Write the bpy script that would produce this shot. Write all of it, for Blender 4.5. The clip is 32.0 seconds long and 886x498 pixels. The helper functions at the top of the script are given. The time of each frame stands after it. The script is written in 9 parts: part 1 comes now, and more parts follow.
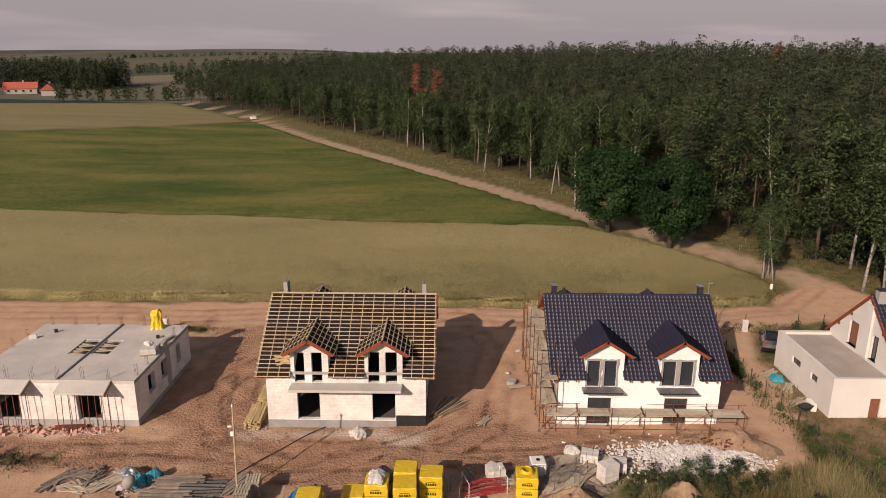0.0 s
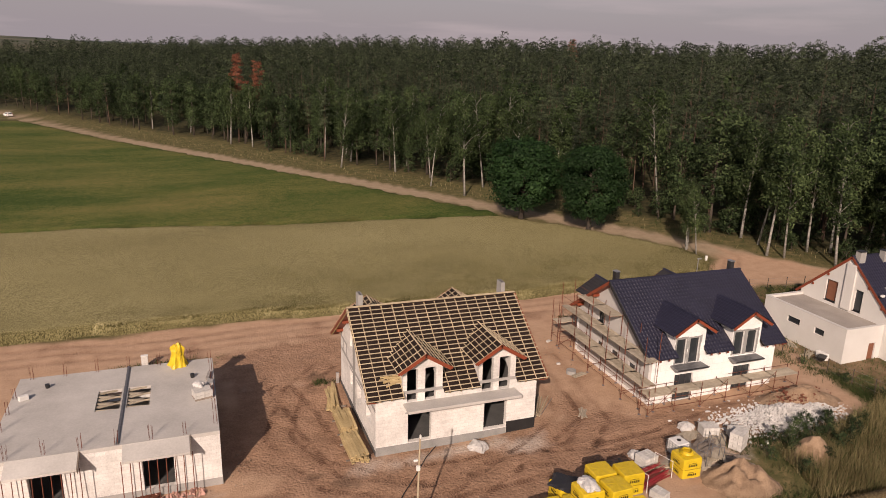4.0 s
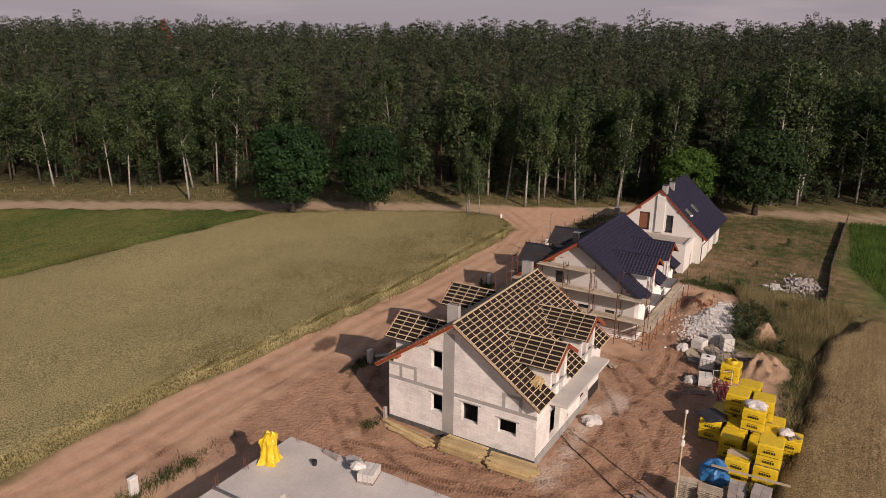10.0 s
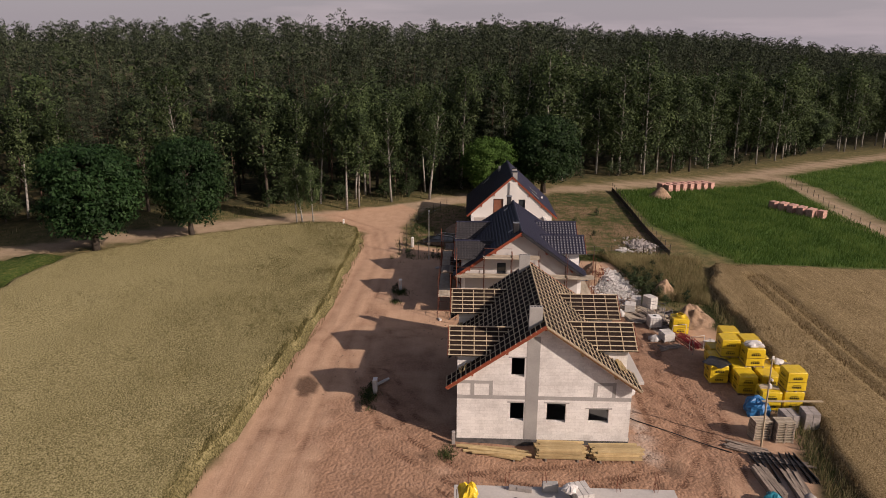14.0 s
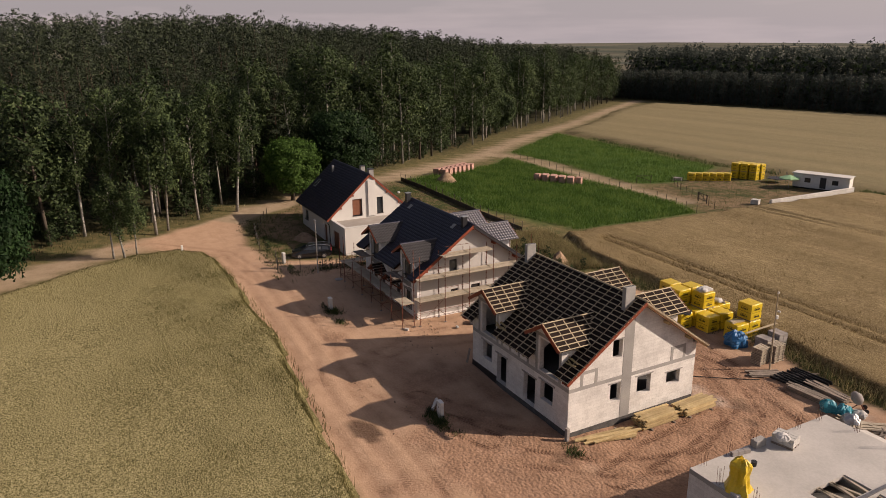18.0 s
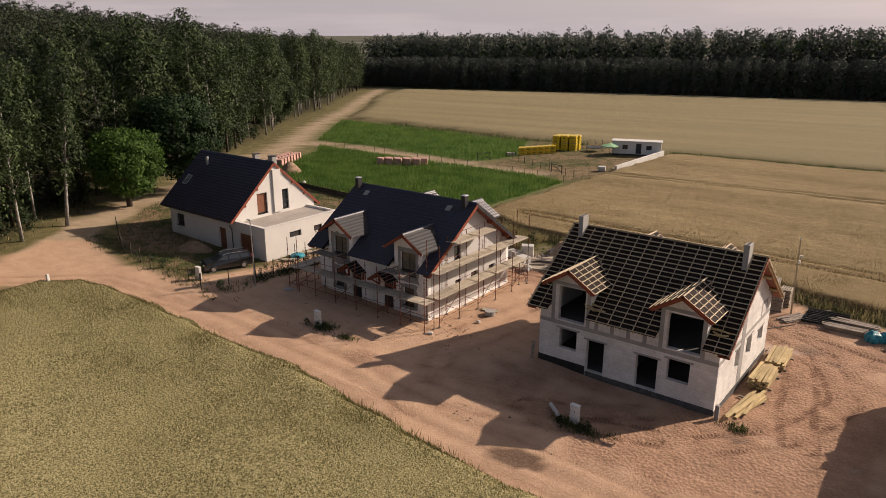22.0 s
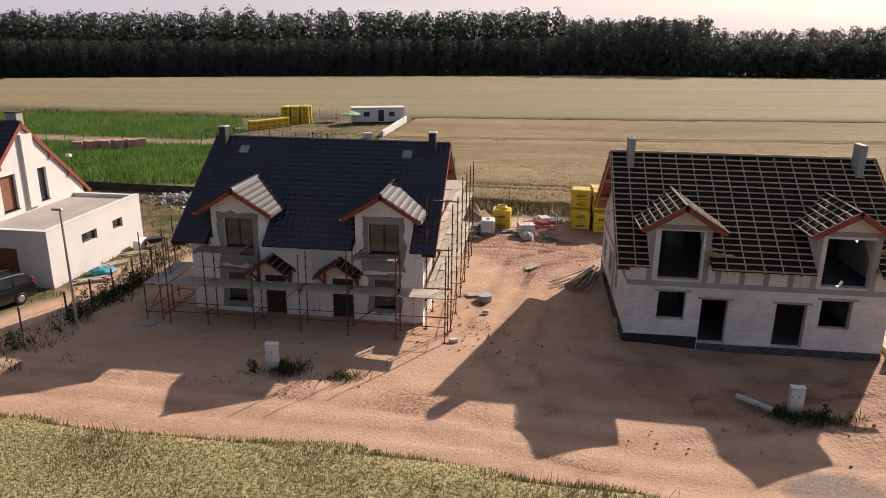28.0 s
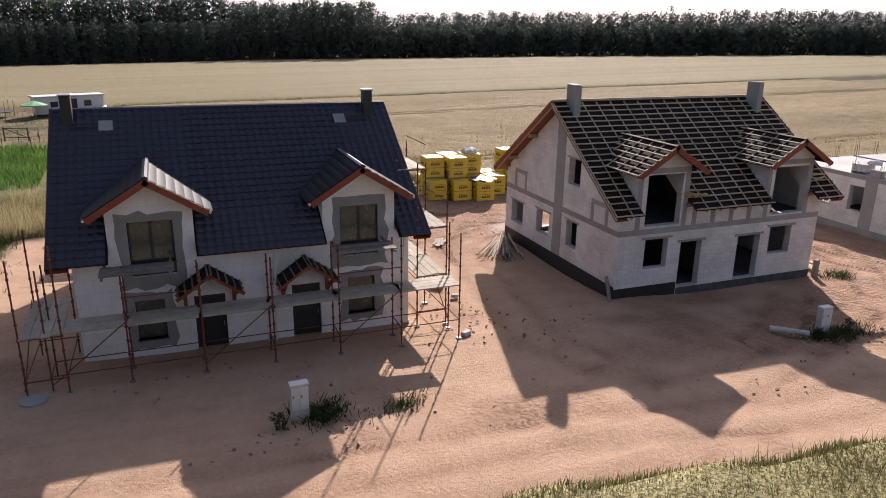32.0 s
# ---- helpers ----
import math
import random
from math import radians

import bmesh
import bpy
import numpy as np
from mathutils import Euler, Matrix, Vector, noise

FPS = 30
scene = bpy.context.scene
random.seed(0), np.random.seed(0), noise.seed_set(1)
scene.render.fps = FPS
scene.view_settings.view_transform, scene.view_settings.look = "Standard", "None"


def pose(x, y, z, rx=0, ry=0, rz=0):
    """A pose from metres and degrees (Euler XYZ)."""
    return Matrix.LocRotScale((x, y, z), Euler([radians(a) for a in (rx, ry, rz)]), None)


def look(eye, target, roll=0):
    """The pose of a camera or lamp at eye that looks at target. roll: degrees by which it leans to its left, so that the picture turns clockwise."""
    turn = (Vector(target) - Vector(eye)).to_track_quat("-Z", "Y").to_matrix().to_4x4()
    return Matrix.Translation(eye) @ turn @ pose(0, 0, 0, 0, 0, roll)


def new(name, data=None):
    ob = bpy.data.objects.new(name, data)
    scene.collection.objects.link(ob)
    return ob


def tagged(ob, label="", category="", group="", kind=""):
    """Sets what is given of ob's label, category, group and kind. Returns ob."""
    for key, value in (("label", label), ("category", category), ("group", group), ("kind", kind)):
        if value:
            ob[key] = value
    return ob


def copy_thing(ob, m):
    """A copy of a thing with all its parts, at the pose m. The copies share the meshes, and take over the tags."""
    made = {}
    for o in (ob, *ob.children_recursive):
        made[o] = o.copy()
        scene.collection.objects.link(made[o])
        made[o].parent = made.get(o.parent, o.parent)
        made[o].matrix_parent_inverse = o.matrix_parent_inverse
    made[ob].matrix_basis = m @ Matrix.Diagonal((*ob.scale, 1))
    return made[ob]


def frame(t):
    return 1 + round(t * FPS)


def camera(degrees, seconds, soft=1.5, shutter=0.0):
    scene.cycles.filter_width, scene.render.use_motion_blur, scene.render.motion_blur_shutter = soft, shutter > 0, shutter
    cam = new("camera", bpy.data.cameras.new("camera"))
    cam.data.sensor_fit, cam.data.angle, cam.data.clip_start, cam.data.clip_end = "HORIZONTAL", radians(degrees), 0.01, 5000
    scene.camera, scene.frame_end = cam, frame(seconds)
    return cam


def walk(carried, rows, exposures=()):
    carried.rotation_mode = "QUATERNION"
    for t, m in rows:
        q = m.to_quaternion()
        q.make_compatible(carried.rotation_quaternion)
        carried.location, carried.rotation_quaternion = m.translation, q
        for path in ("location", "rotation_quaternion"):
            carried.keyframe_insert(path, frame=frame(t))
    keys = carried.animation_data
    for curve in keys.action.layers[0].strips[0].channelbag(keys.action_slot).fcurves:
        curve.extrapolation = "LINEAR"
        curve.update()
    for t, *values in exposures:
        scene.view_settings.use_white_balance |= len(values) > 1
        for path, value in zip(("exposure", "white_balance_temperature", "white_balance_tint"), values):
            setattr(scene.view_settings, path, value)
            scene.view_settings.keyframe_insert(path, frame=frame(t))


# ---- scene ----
cam = camera(64.1, 32.0, 0.9)
SKY_POWER, SKY_GREY, SKY_TINT, SUN_POWER = 0.056, 0.08, (6.7, 6.2, 6.5, 1), 4.8
PATH = [
    (0, (1.946, 0.143, 27.677), (1.922, 2.068, 27.135), 0.28),
    (0.5, (-0.550, 0.993, 27.609), (-0.501, 2.918, 27.069), 0.51),
    (1, (-3.322, 1.895, 27.465), (-3.222, 3.818, 26.926), 0.75),
    (1.5, (-6.264, 2.678, 27.251), (-6.101, 4.598, 26.715), 0.98),
    (2, (-9.443, 3.476, 27.045), (-9.204, 5.387, 26.507), 1.12),
    (2.5, (-12.659, 4.145, 26.954), (-12.342, 6.046, 26.417), 1.22),
    (4.5, (-25.563, 8.230, 26.912), (-24.797, 9.992, 26.356), 1.09),
    (5, (-27.970, 9.833, 26.872), (-27.115, 11.551, 26.307), 0.41),
    (5.5, (-30.234, 11.618, 26.846), (-29.276, 13.279, 26.276), 0.63),
    (6, (-32.489, 13.549, 26.815), (-31.425, 15.144, 26.245), 0.76),
    (6.5, (-34.776, 15.661, 26.788), (-33.611, 17.182, 26.215), 1.24),
    (7, (-37.109, 17.969, 26.751), (-35.856, 19.417, 26.177), 1.42),
    (7.5, (-39.295, 20.382, 26.710), (-37.965, 21.759, 26.131), 1.70),
    (8, (-41.395, 22.831, 26.663), (-39.999, 24.141, 26.083), 1.67),
    (8.5, (-43.450, 25.391, 26.517), (-41.989, 26.628, 25.937), 1.54),
    (9, (-45.492, 27.986, 26.395), (-43.973, 29.152, 25.819), 1.41),
    (9.5, (-47.363, 30.702, 26.237), (-45.784, 31.786, 25.661), 0.98),
    (10, (-49.162, 33.508, 26.121), (-47.516, 34.490, 25.549), 0.76),
    (10.5, (-50.768, 36.442, 26.059), (-49.057, 37.305, 25.486), 0.66),
    (11, (-52.101, 39.541, 26.034), (-50.336, 40.285, 25.457), 0.66),
    (11.5, (-53.029, 42.628, 26.128), (-51.223, 43.265, 25.549), 0.48),
    (12, (-53.678, 45.855, 26.095), (-51.835, 46.378, 25.519), 0.31),
    (12.5, (-54.132, 49.138, 25.975), (-52.262, 49.552, 25.401), 0.54),
    (13, (-54.435, 52.515, 25.789), (-52.541, 52.811, 25.220), 0.47),
    (13.5, (-54.265, 56.013, 25.641), (-52.355, 56.194, 25.077), 0.50),
    (14, (-53.842, 59.600, 25.490), (-51.924, 59.663, 24.928), 0.34),
    (14.5, (-53.259, 63.139, 25.480), (-51.342, 63.080, 24.915), 0.27),
    (16.5, (-49.411, 76.435, 25.047), (-47.562, 75.917, 24.487), -0.40),
    (17, (-47.962, 80.008, 25.154), (-46.157, 79.358, 24.589), -0.46),
    (17.5, (-46.199, 83.361, 25.192), (-44.448, 82.582, 24.621), -0.23),
    (18, (-44.216, 86.633, 25.131), (-42.531, 85.721, 24.557), -0.30),
    (18.5, (-42.053, 89.572, 25.000), (-40.433, 88.550, 24.423), -0.08),
    (19, (-39.607, 92.329, 24.729), (-38.039, 91.229, 24.152), -0.28),
    (19.5, (-37.167, 94.736, 24.319), (-35.660, 93.557, 23.739), -0.15),
    (20, (-34.459, 96.741, 23.901), (-33.016, 95.485, 23.319), -0.21),
    (20.5, (-31.612, 98.237, 23.466), (-30.240, 96.905, 22.879), -0.06),
    (21, (-28.537, 99.285, 22.973), (-27.242, 97.880, 22.384), -0.02),
    (21.5, (-25.450, 99.718, 22.489), (-24.217, 98.258, 21.899), 0.01),
    (22, (-22.288, 99.739, 21.996), (-21.116, 98.230, 21.405), 0.03),
    (22.5, (-19.382, 99.590, 21.480), (-18.275, 98.031, 20.892), 0.16),
    (23, (-16.487, 99.326, 20.851), (-15.458, 97.715, 20.263), 0.09),
    (23.5, (-13.796, 99.060, 20.193), (-12.846, 97.401, 19.605), 0.16),
    (24, (-11.153, 98.857, 19.512), (-10.272, 97.161, 18.923), 0.42),
    (24.5, (-8.802, 98.701, 18.860), (-7.975, 96.977, 18.273), 0.49),
    (25, (-6.462, 98.406, 18.206), (-5.709, 96.649, 17.618), 0.46),
    (25.5, (-4.418, 97.959, 17.608), (-3.743, 96.171, 17.019), 0.49),
    (27.5, (3.279, 94.365, 15.104), (3.624, 92.485, 14.515), 0.66),
    (28, (5.220, 93.052, 14.599), (5.442, 91.154, 14.011), 0.78),
    (28.5, (7.088, 91.837, 14.173), (7.184, 89.928, 13.586), 0.91),
    (29, (9.068, 90.576, 13.741), (9.056, 88.665, 13.153), 0.85),
    (29.5, (10.989, 89.520, 13.360), (10.875, 87.612, 12.774), 0.93),
    (30, (12.977, 88.482, 13.001), (12.732, 86.587, 12.411), 0.92),
    (30.5, (14.728, 87.589, 12.701), (14.369, 85.711, 12.113), 0.96),
    (31, (16.325, 86.829, 12.458), (15.847, 84.980, 11.866), 0.90),
    (31.5, (17.581, 86.215, 12.308), (16.993, 84.400, 11.709), 0.83),
    (32, (18.701, 85.691, 12.065), (18.003, 83.916, 11.463), 0.86),
]
LENS_SETTINGS = [(0, 0.06, 6800, 21), (9, -0.02, 6550, 22), (14, 0.08, 6500, 21), (19, 0.22, 6800, 18), (25, 0.57, 6500, 16), (28, 0.73, 6250, 18), (32, 0.89, 5750, 16)]
walk(cam, [(t, look(eye, target, roll)) for t, eye, target, roll in PATH], LENS_SETTINGS)

# ---- world, sun, exposure ----
SUN_TO = Vector((-0.456, -0.757, 0.469)).normalized()
SUN_EL = math.asin(SUN_TO.z)
world = bpy.data.worlds.new("sky")
scene.world = world
world.use_nodes = True
wn, wl = world.node_tree.nodes, world.node_tree.links
wn.clear()
sky = wn.new("ShaderNodeTexSky")
sky.sky_type = "NISHITA"
sky.sun_disc = False
sky.sun_elevation = SUN_EL
sky.sun_rotation = math.atan2(SUN_TO.x, SUN_TO.y)
sky.air_density, sky.dust_density, sky.ozone_density = 1.0, 3.0, 1.0
# thin streaks of high cloud over the sky
w_tc = wn.new("ShaderNodeTexCoord")
w_map = wn.new("ShaderNodeMapping")
w_map.inputs["Scale"].default_value = (1.0, 1.0, 9.0)
w_noise = wn.new("ShaderNodeTexNoise")
w_noise.inputs["Scale"].default_value = 3.2
w_noise.inputs["Detail"].default_value = 7.0
w_ramp = wn.new("ShaderNodeValToRGB")
w_ramp.color_ramp.elements[0].position = 0.52
w_ramp.color_ramp.elements[1].position = 0.72
w_ramp.color_ramp.elements[1].color = (0.35, 0.35, 0.35, 1)
w_haze = wn.new("ShaderNodeMixRGB")
w_sep = wn.new("ShaderNodeSeparateXYZ")
w_rise = wn.new("ShaderNodeMapRange")
w_rise.inputs["From Min"].default_value, w_rise.inputs["From Max"].default_value = 0.0, 0.35
w_rise.inputs["To Min"].default_value, w_rise.inputs["To Max"].default_value = 0.65, SKY_GREY
# the haze is brighter towards the sun
w_dot = wn.new("ShaderNodeVectorMath")
w_dot.operation = "DOT_PRODUCT"
w_dot.inputs[1].default_value = SUN_TO
w_glow = wn.new("ShaderNodeMapRange")
w_glow.inputs["From Min"].default_value, w_glow.inputs["From Max"].default_value = -0.5, 0.85
w_glow.inputs["To Min"].default_value, w_glow.inputs["To Max"].default_value = 1.25, 1.5
w_lit = wn.new("ShaderNodeMixRGB")
w_lit.blend_type = "MULTIPLY"
w_lit.inputs["Fac"].default_value = 1.0
w_lit.inputs["Color1"].default_value = SKY_TINT
w_mix = wn.new("ShaderNodeMixRGB")
w_mix.inputs["Color2"].default_value = (10.5, 9.0, 8.9, 1)
w_bg = wn.new("ShaderNodeBackground")
w_bg.inputs["Strength"].default_value = SKY_POWER
w_out = wn.new("ShaderNodeOutputWorld")
wl.new(w_tc.outputs["Generated"], w_map.inputs["Vector"])
wl.new(w_tc.outputs["Generated"], w_sep.inputs[0])
wl.new(w_sep.outputs["Z"], w_rise.inputs["Value"])
wl.new(w_rise.outputs["Result"], w_haze.inputs["Fac"])
wl.new(w_tc.outputs["Generated"], w_dot.inputs[0])
wl.new(w_dot.outputs["Value"], w_glow.inputs["Value"])
wl.new(w_glow.outputs["Result"], w_lit.inputs["Color2"])
wl.new(w_lit.outputs["Color"], w_haze.inputs["Color2"])
wl.new(w_map.outputs["Vector"], w_noise.inputs["Vector"])
wl.new(w_noise.outputs["Fac"], w_ramp.inputs["Fac"])
wl.new(sky.outputs["Color"], w_haze.inputs["Color1"])
wl.new(w_haze.outputs["Color"], w_mix.inputs["Color1"])
wl.new(w_ramp.outputs["Color"], w_mix.inputs["Fac"])
wl.new(w_mix.outputs["Color"], w_bg.inputs["Color"])
wl.new(w_bg.outputs["Background"], w_out.inputs["Surface"])

sun_data = bpy.data.lights.new("sun", "SUN")
sun_data.energy, sun_data.angle, sun_data.color = SUN_POWER, radians(0.55), (1.0, 0.86, 0.70)
sun = new("sun", sun_data)
sun.matrix_world = look(SUN_TO * 300, (0, 0, 0))


# ---- materials ----
def nodes_of(name):
    m = bpy.data.materials.new(name)
    m.use_nodes = True
    m.node_tree.nodes.clear()
    return m, m.node_tree.nodes, m.node_tree.links


def link_noise(n, l, coord, scale, detail=5.0, rough=0.6, stretch=None):
    if stretch:
        mp = n.new("ShaderNodeMapping")
        mp.inputs["Scale"].default_value = stretch
        l.new(coord, mp.inputs["Vector"])
        coord = mp.outputs["Vector"]
    t = n.new("ShaderNodeTexNoise")
    t.inputs["Scale"].default_value, t.inputs["Detail"].default_value, t.inputs["Roughness"].default_value = scale, detail, rough
    l.new(coord, t.inputs["Vector"])
    return t.outputs["Fac"]


def ramp(n, l, fac, stops):
    r = n.new("ShaderNodeValToRGB")
    e = r.color_ramp.elements
    while len(e) < len(stops):
        e.new(0.5)
    for i, (p, c) in enumerate(stops):
        e[i].position, e[i].color = p, (*c, 1)
    l.new(fac, r.inputs["Fac"])
    return r.outputs["Color"]


def mixc(n, l, fac, a, b, kind="MIX"):
    m = n.new("ShaderNodeMixRGB")
    m.blend_type = kind
    for sock, v in (("Fac", fac), ("Color1", a), ("Color2", b)):
        if hasattr(v, "is_output"):
            l.new(v, m.inputs[sock])
        elif isinstance(v, (int, float)):
            m.inputs[sock].default_value = v if sock == "Fac" else (v, v, v, 1)
        else:
            m.inputs[sock].default_value = (*v, 1)
    return m.outputs["Color"]


def mathn(n, l, op, a, b=0.0, clamp=False):
    m = n.new("ShaderNodeMath")
    m.operation, m.use_clamp = op, clamp
    for i, v in enumerate((a, b)):
        if hasattr(v, "is_output"):
            l.new(v, m.inputs[i])
        else:
            m.inputs[i].default_value = v
    return m.outputs["Value"]


def finish(m, n, l, color, rough=0.8, metal=0.0, height=None, bump=0.3, dist=0.02, spec=0.4):
    b = n.new("ShaderNodeBsdfPrincipled")
    o = n.new("ShaderNodeOutputMaterial")
    if hasattr(color, "is_output"):
        l.new(color, b.inputs["Base Color"])
    else:
        b.inputs["Base Color"].default_value = (*color, 1)
    if hasattr(rough, "is_output"):
        l.new(rough, b.inputs["Roughness"])
    else:
        b.inputs["Roughness"].default_value = rough
    b.inputs["Metallic"].default_value = metal
    b.inputs["Specular IOR Level"].default_value = spec
    if height is not None:
        bp = n.new("ShaderNodeBump")
        bp.inputs["Strength"].default_value, bp.inputs["Distance"].default_value = bump, dist
        l.new(height, bp.inputs["Height"])
        l.new(bp.outputs["Normal"], b.inputs["Normal"])
    l.new(b.outputs["BSDF"], o.inputs["Surface"])
    return m


def position(n):
    return n.new("ShaderNodeNewGeometry").outputs["Position"]


def surface(name, dark, light, scale=1.5, fine=25.0, rough=0.8, metal=0.0, bump=0.3, dist=0.01, vary=0.25, stretch=None, spec=0.4, space="Object"):
    """A plain material with stains at one scale, grain at another, and a tone of its own for each object."""
    m, n, l = nodes_of(name)
    co = position(n) if space == "World" else n.new("ShaderNodeTexCoord").outputs["Object"]
    big = link_noise(n, l, co, scale, 4.0, 0.6, stretch)
    small = link_noise(n, l, co, fine, 3.0, 0.6, stretch)
    f = mathn(n, l, "ADD", mathn(n, l, "MULTIPLY", big, 0.65), mathn(n, l, "MULTIPLY", small, 0.35))
    c = ramp(n, l, f, [(0.3, dark), (0.7, light)])
    if vary:
        r = n.new("ShaderNodeObjectInfo").outputs["Random"]
        k = mathn(n, l, "ADD", mathn(n, l, "MULTIPLY", r, vary), 1.0 - vary / 2)
        c = mixc(n, l, 1.0, c, k, "MULTIPLY")
    ro = mathn(n, l, "ADD", mathn(n, l, "MULTIPLY", small, 0.2), rough - 0.1, True)
    return finish(m, n, l, c, ro, metal, small, bump, dist, spec)


def block_wall(name, dark, light, joint, bw=0.6, bh=0.24, mortar=0.006, vary=0.10):
    """Masonry of thin-jointed blocks, laid by the world's x + y and z, with stains."""
    m, n, l = nodes_of(name)
    co = position(n)
    sep = n.new("ShaderNodeSeparateXYZ")
    l.new(co, sep.inputs[0])
    comb = n.new("ShaderNodeCombineXYZ")
    l.new(mathn(n, l, "ADD", sep.outputs["X"], sep.outputs["Y"]), comb.inputs["X"])
    l.new(sep.outputs["Z"], comb.inputs["Y"])
    br = n.new("ShaderNodeTexBrick")
    br.inputs["Scale"].default_value = 1.0
    br.inputs["Brick Width"].default_value, br.inputs["Row Height"].default_value = bw, bh
    br.inputs["Mortar Size"].default_value, br.inputs["Mortar Smooth"].default_value = mortar, 0.4
    br.inputs["Color1"].default_value = (1 - vary, 1 - vary, 1 - vary, 1)
    br.inputs["Color2"].default_value = (1, 1, 1, 1)
    br.inputs["Mortar"].default_value = (*joint, 1)
    l.new(comb.outputs["Vector"], br.inputs["Vector"])
    big = link_noise(n, l, co, 0.55, 6.0, 0.65)
    small = link_noise(n, l, co, 9.0, 4.0)
    f = mathn(n, l, "ADD", mathn(n, l, "MULTIPLY", big, 0.7), mathn(n, l, "MULTIPLY", small, 0.3))
    c = ramp(n, l, f, [(0.32, dark), (0.58, light)])
    c = mixc(n, l, 1.0, c, br.outputs["Color"], "MULTIPLY")
    h = mathn(n, l, "SUBTRACT", mathn(n, l, "MULTIPLY", small, 0.5), br.outputs["Fac"])
    return finish(m, n, l, c, 0.92, 0.0, h, 0.35, 0.01, 0.2)


def leafy(name, dark, mid, light, glow=0.25, vary=0.35):
    """Foliage: each leaf and each plant has a tone of its own; some light comes through."""
    m, n, l = nodes_of(name)
    geo = n.new("ShaderNodeNewGeometry")
    isl = geo.outputs["Random Per Island"]
    big = mathn(n, l, "ADD", mathn(n, l, "MULTIPLY", mathn(n, l, "SUBTRACT", link_noise(n, l, geo.outputs["Position"], 0.24, 2.0), 0.5), 2.2), 0.45, True)
    f = mathn(n, l, "ADD", mathn(n, l, "MULTIPLY", isl, 0.5), mathn(n, l, "MULTIPLY", big, 0.5))
    c = ramp(n, l, f, [(0.2, dark), (0.5, mid), (0.82, light)])
    r = n.new("ShaderNodeObjectInfo").outputs["Random"]
    k = mathn(n, l, "ADD", mathn(n, l, "MULTIPLY", r, vary), 1.0 - vary / 2)
    c = mixc(n, l, 1.0, c, k, "MULTIPLY")
    d = n.new("ShaderNodeBsdfPrincipled")
    d.inputs["Roughness"].default_value = 0.65
    d.inputs["Specular IOR Level"].default_value = 0.14
    t = n.new("ShaderNodeBsdfTranslucent")
    l.new(c, d.inputs["Base Color"])
    l.new(c, t.inputs["Color"])
    mx = n.new("ShaderNodeMixShader")
    mx.inputs["Fac"].default_value = glow
    l.new(d.outputs["BSDF"], mx.inputs[1])
    l.new(t.outputs["BSDF"], mx.inputs[2])
    o = n.new("ShaderNodeOutputMaterial")
    l.new(mx.outputs["Shader"], o.inputs["Surface"])
    return m


def glass_dark(name, tint=(0.03, 0.035, 0.04)):
    m, n, l = nodes_of(name)
    return finish(m, n, l, tint, 0.06, 0.0, spec=0.8)


aac = block_wall("aerated_block", (0.50, 0.475, 0.45), (0.74, 0.72, 0.685), (0.70, 0.70, 0.70))
concrete = surface("grey_concrete", (0.24, 0.23, 0.22), (0.36, 0.35, 0.33), 0.8, 14, 0.9, vary=0.1, space="World")
slab_concrete = surface("pale_slab_concrete", (0.37, 0.35, 0.325), (0.55, 0.525, 0.49), 0.35, 8, 0.88, vary=0.06, space="World")
plaster = surface("white_plaster", (0.53, 0.51, 0.48), (0.63, 0.615, 0.585), 0.4, 30, 0.9, bump=0.1, vary=0.03, space="World")
styro = block_wall("white_insulation_board", (0.68, 0.67, 0.65), (0.84, 0.83, 0.81), (0.78, 0.78, 0.78), 1.0, 0.5, 0.008, 0.06)
adhesive = surface("grey_adhesive_coat", (0.20, 0.20, 0.195), (0.32, 0.315, 0.30), 1.2, 18, 0.92, vary=0.06, space="World")
lilac_coat = surface("grey_base_coat", (0.42, 0.40, 0.385), (0.50, 0.48, 0.46), 0.5, 20, 0.9, vary=0.03, space="World")
footing = surface("dark_footing_block", (0.035, 0.035, 0.036), (0.12, 0.115, 0.11), 2.5, 12, 0.9, vary=0.1)
tar = surface("black_tar_coat", (0.012, 0.012, 0.013), (0.03, 0.03, 0.031), 2, 20, 0.5, vary=0.1)
membrane = surface("dark_roof_membrane", (0.013, 0.009, 0.0075), (0.030, 0.020, 0.0165), 1.0, 12, 0.8, bump=0.3, dist=0.02, vary=0.05, spec=0.1)
batten_wood = surface("pale_sawn_batten", (0.32, 0.255, 0.165), (0.54, 0.45, 0.315), 3.0, 30, 0.8, vary=0.4)
timber = surface("yellowish_sawn_timber", (0.30, 0.22, 0.10), (0.50, 0.39, 0.21), 2.0, 25, 0.8, vary=0.45)
old_wood = surface("weathered_grey_wood", (0.11, 0.088, 0.07), (0.30, 0.25, 0.205), 3.0, 30, 0.9, vary=0.6)
plank_wood = surface("scaffold_plank", (0.28, 0.235, 0.17), (0.48, 0.42, 0.33), 2.5, 22, 0.85, vary=0.35)
mahogany = surface("red_brown_stained_board", (0.16, 0.035, 0.016), (0.27, 0.065, 0.03), 3.0, 30, 0.55, vary=0.15)
tile_dark = surface("graphite_roof_tile", (0.011, 0.011, 0.024), (0.021, 0.021, 0.041), 0.6, 40, 0.42, bump=0.03, vary=0.3, spec=0.55)
# greyer, rougher tile copy imitating the sun's sheen on the north dormers
tile_dull = surface("graphite_roof_tile_sheen", (0.022, 0.021, 0.024), (0.042, 0.040, 0.044), 0.6, 40, 0.62, bump=0.05, vary=0.15, spec=0.22)
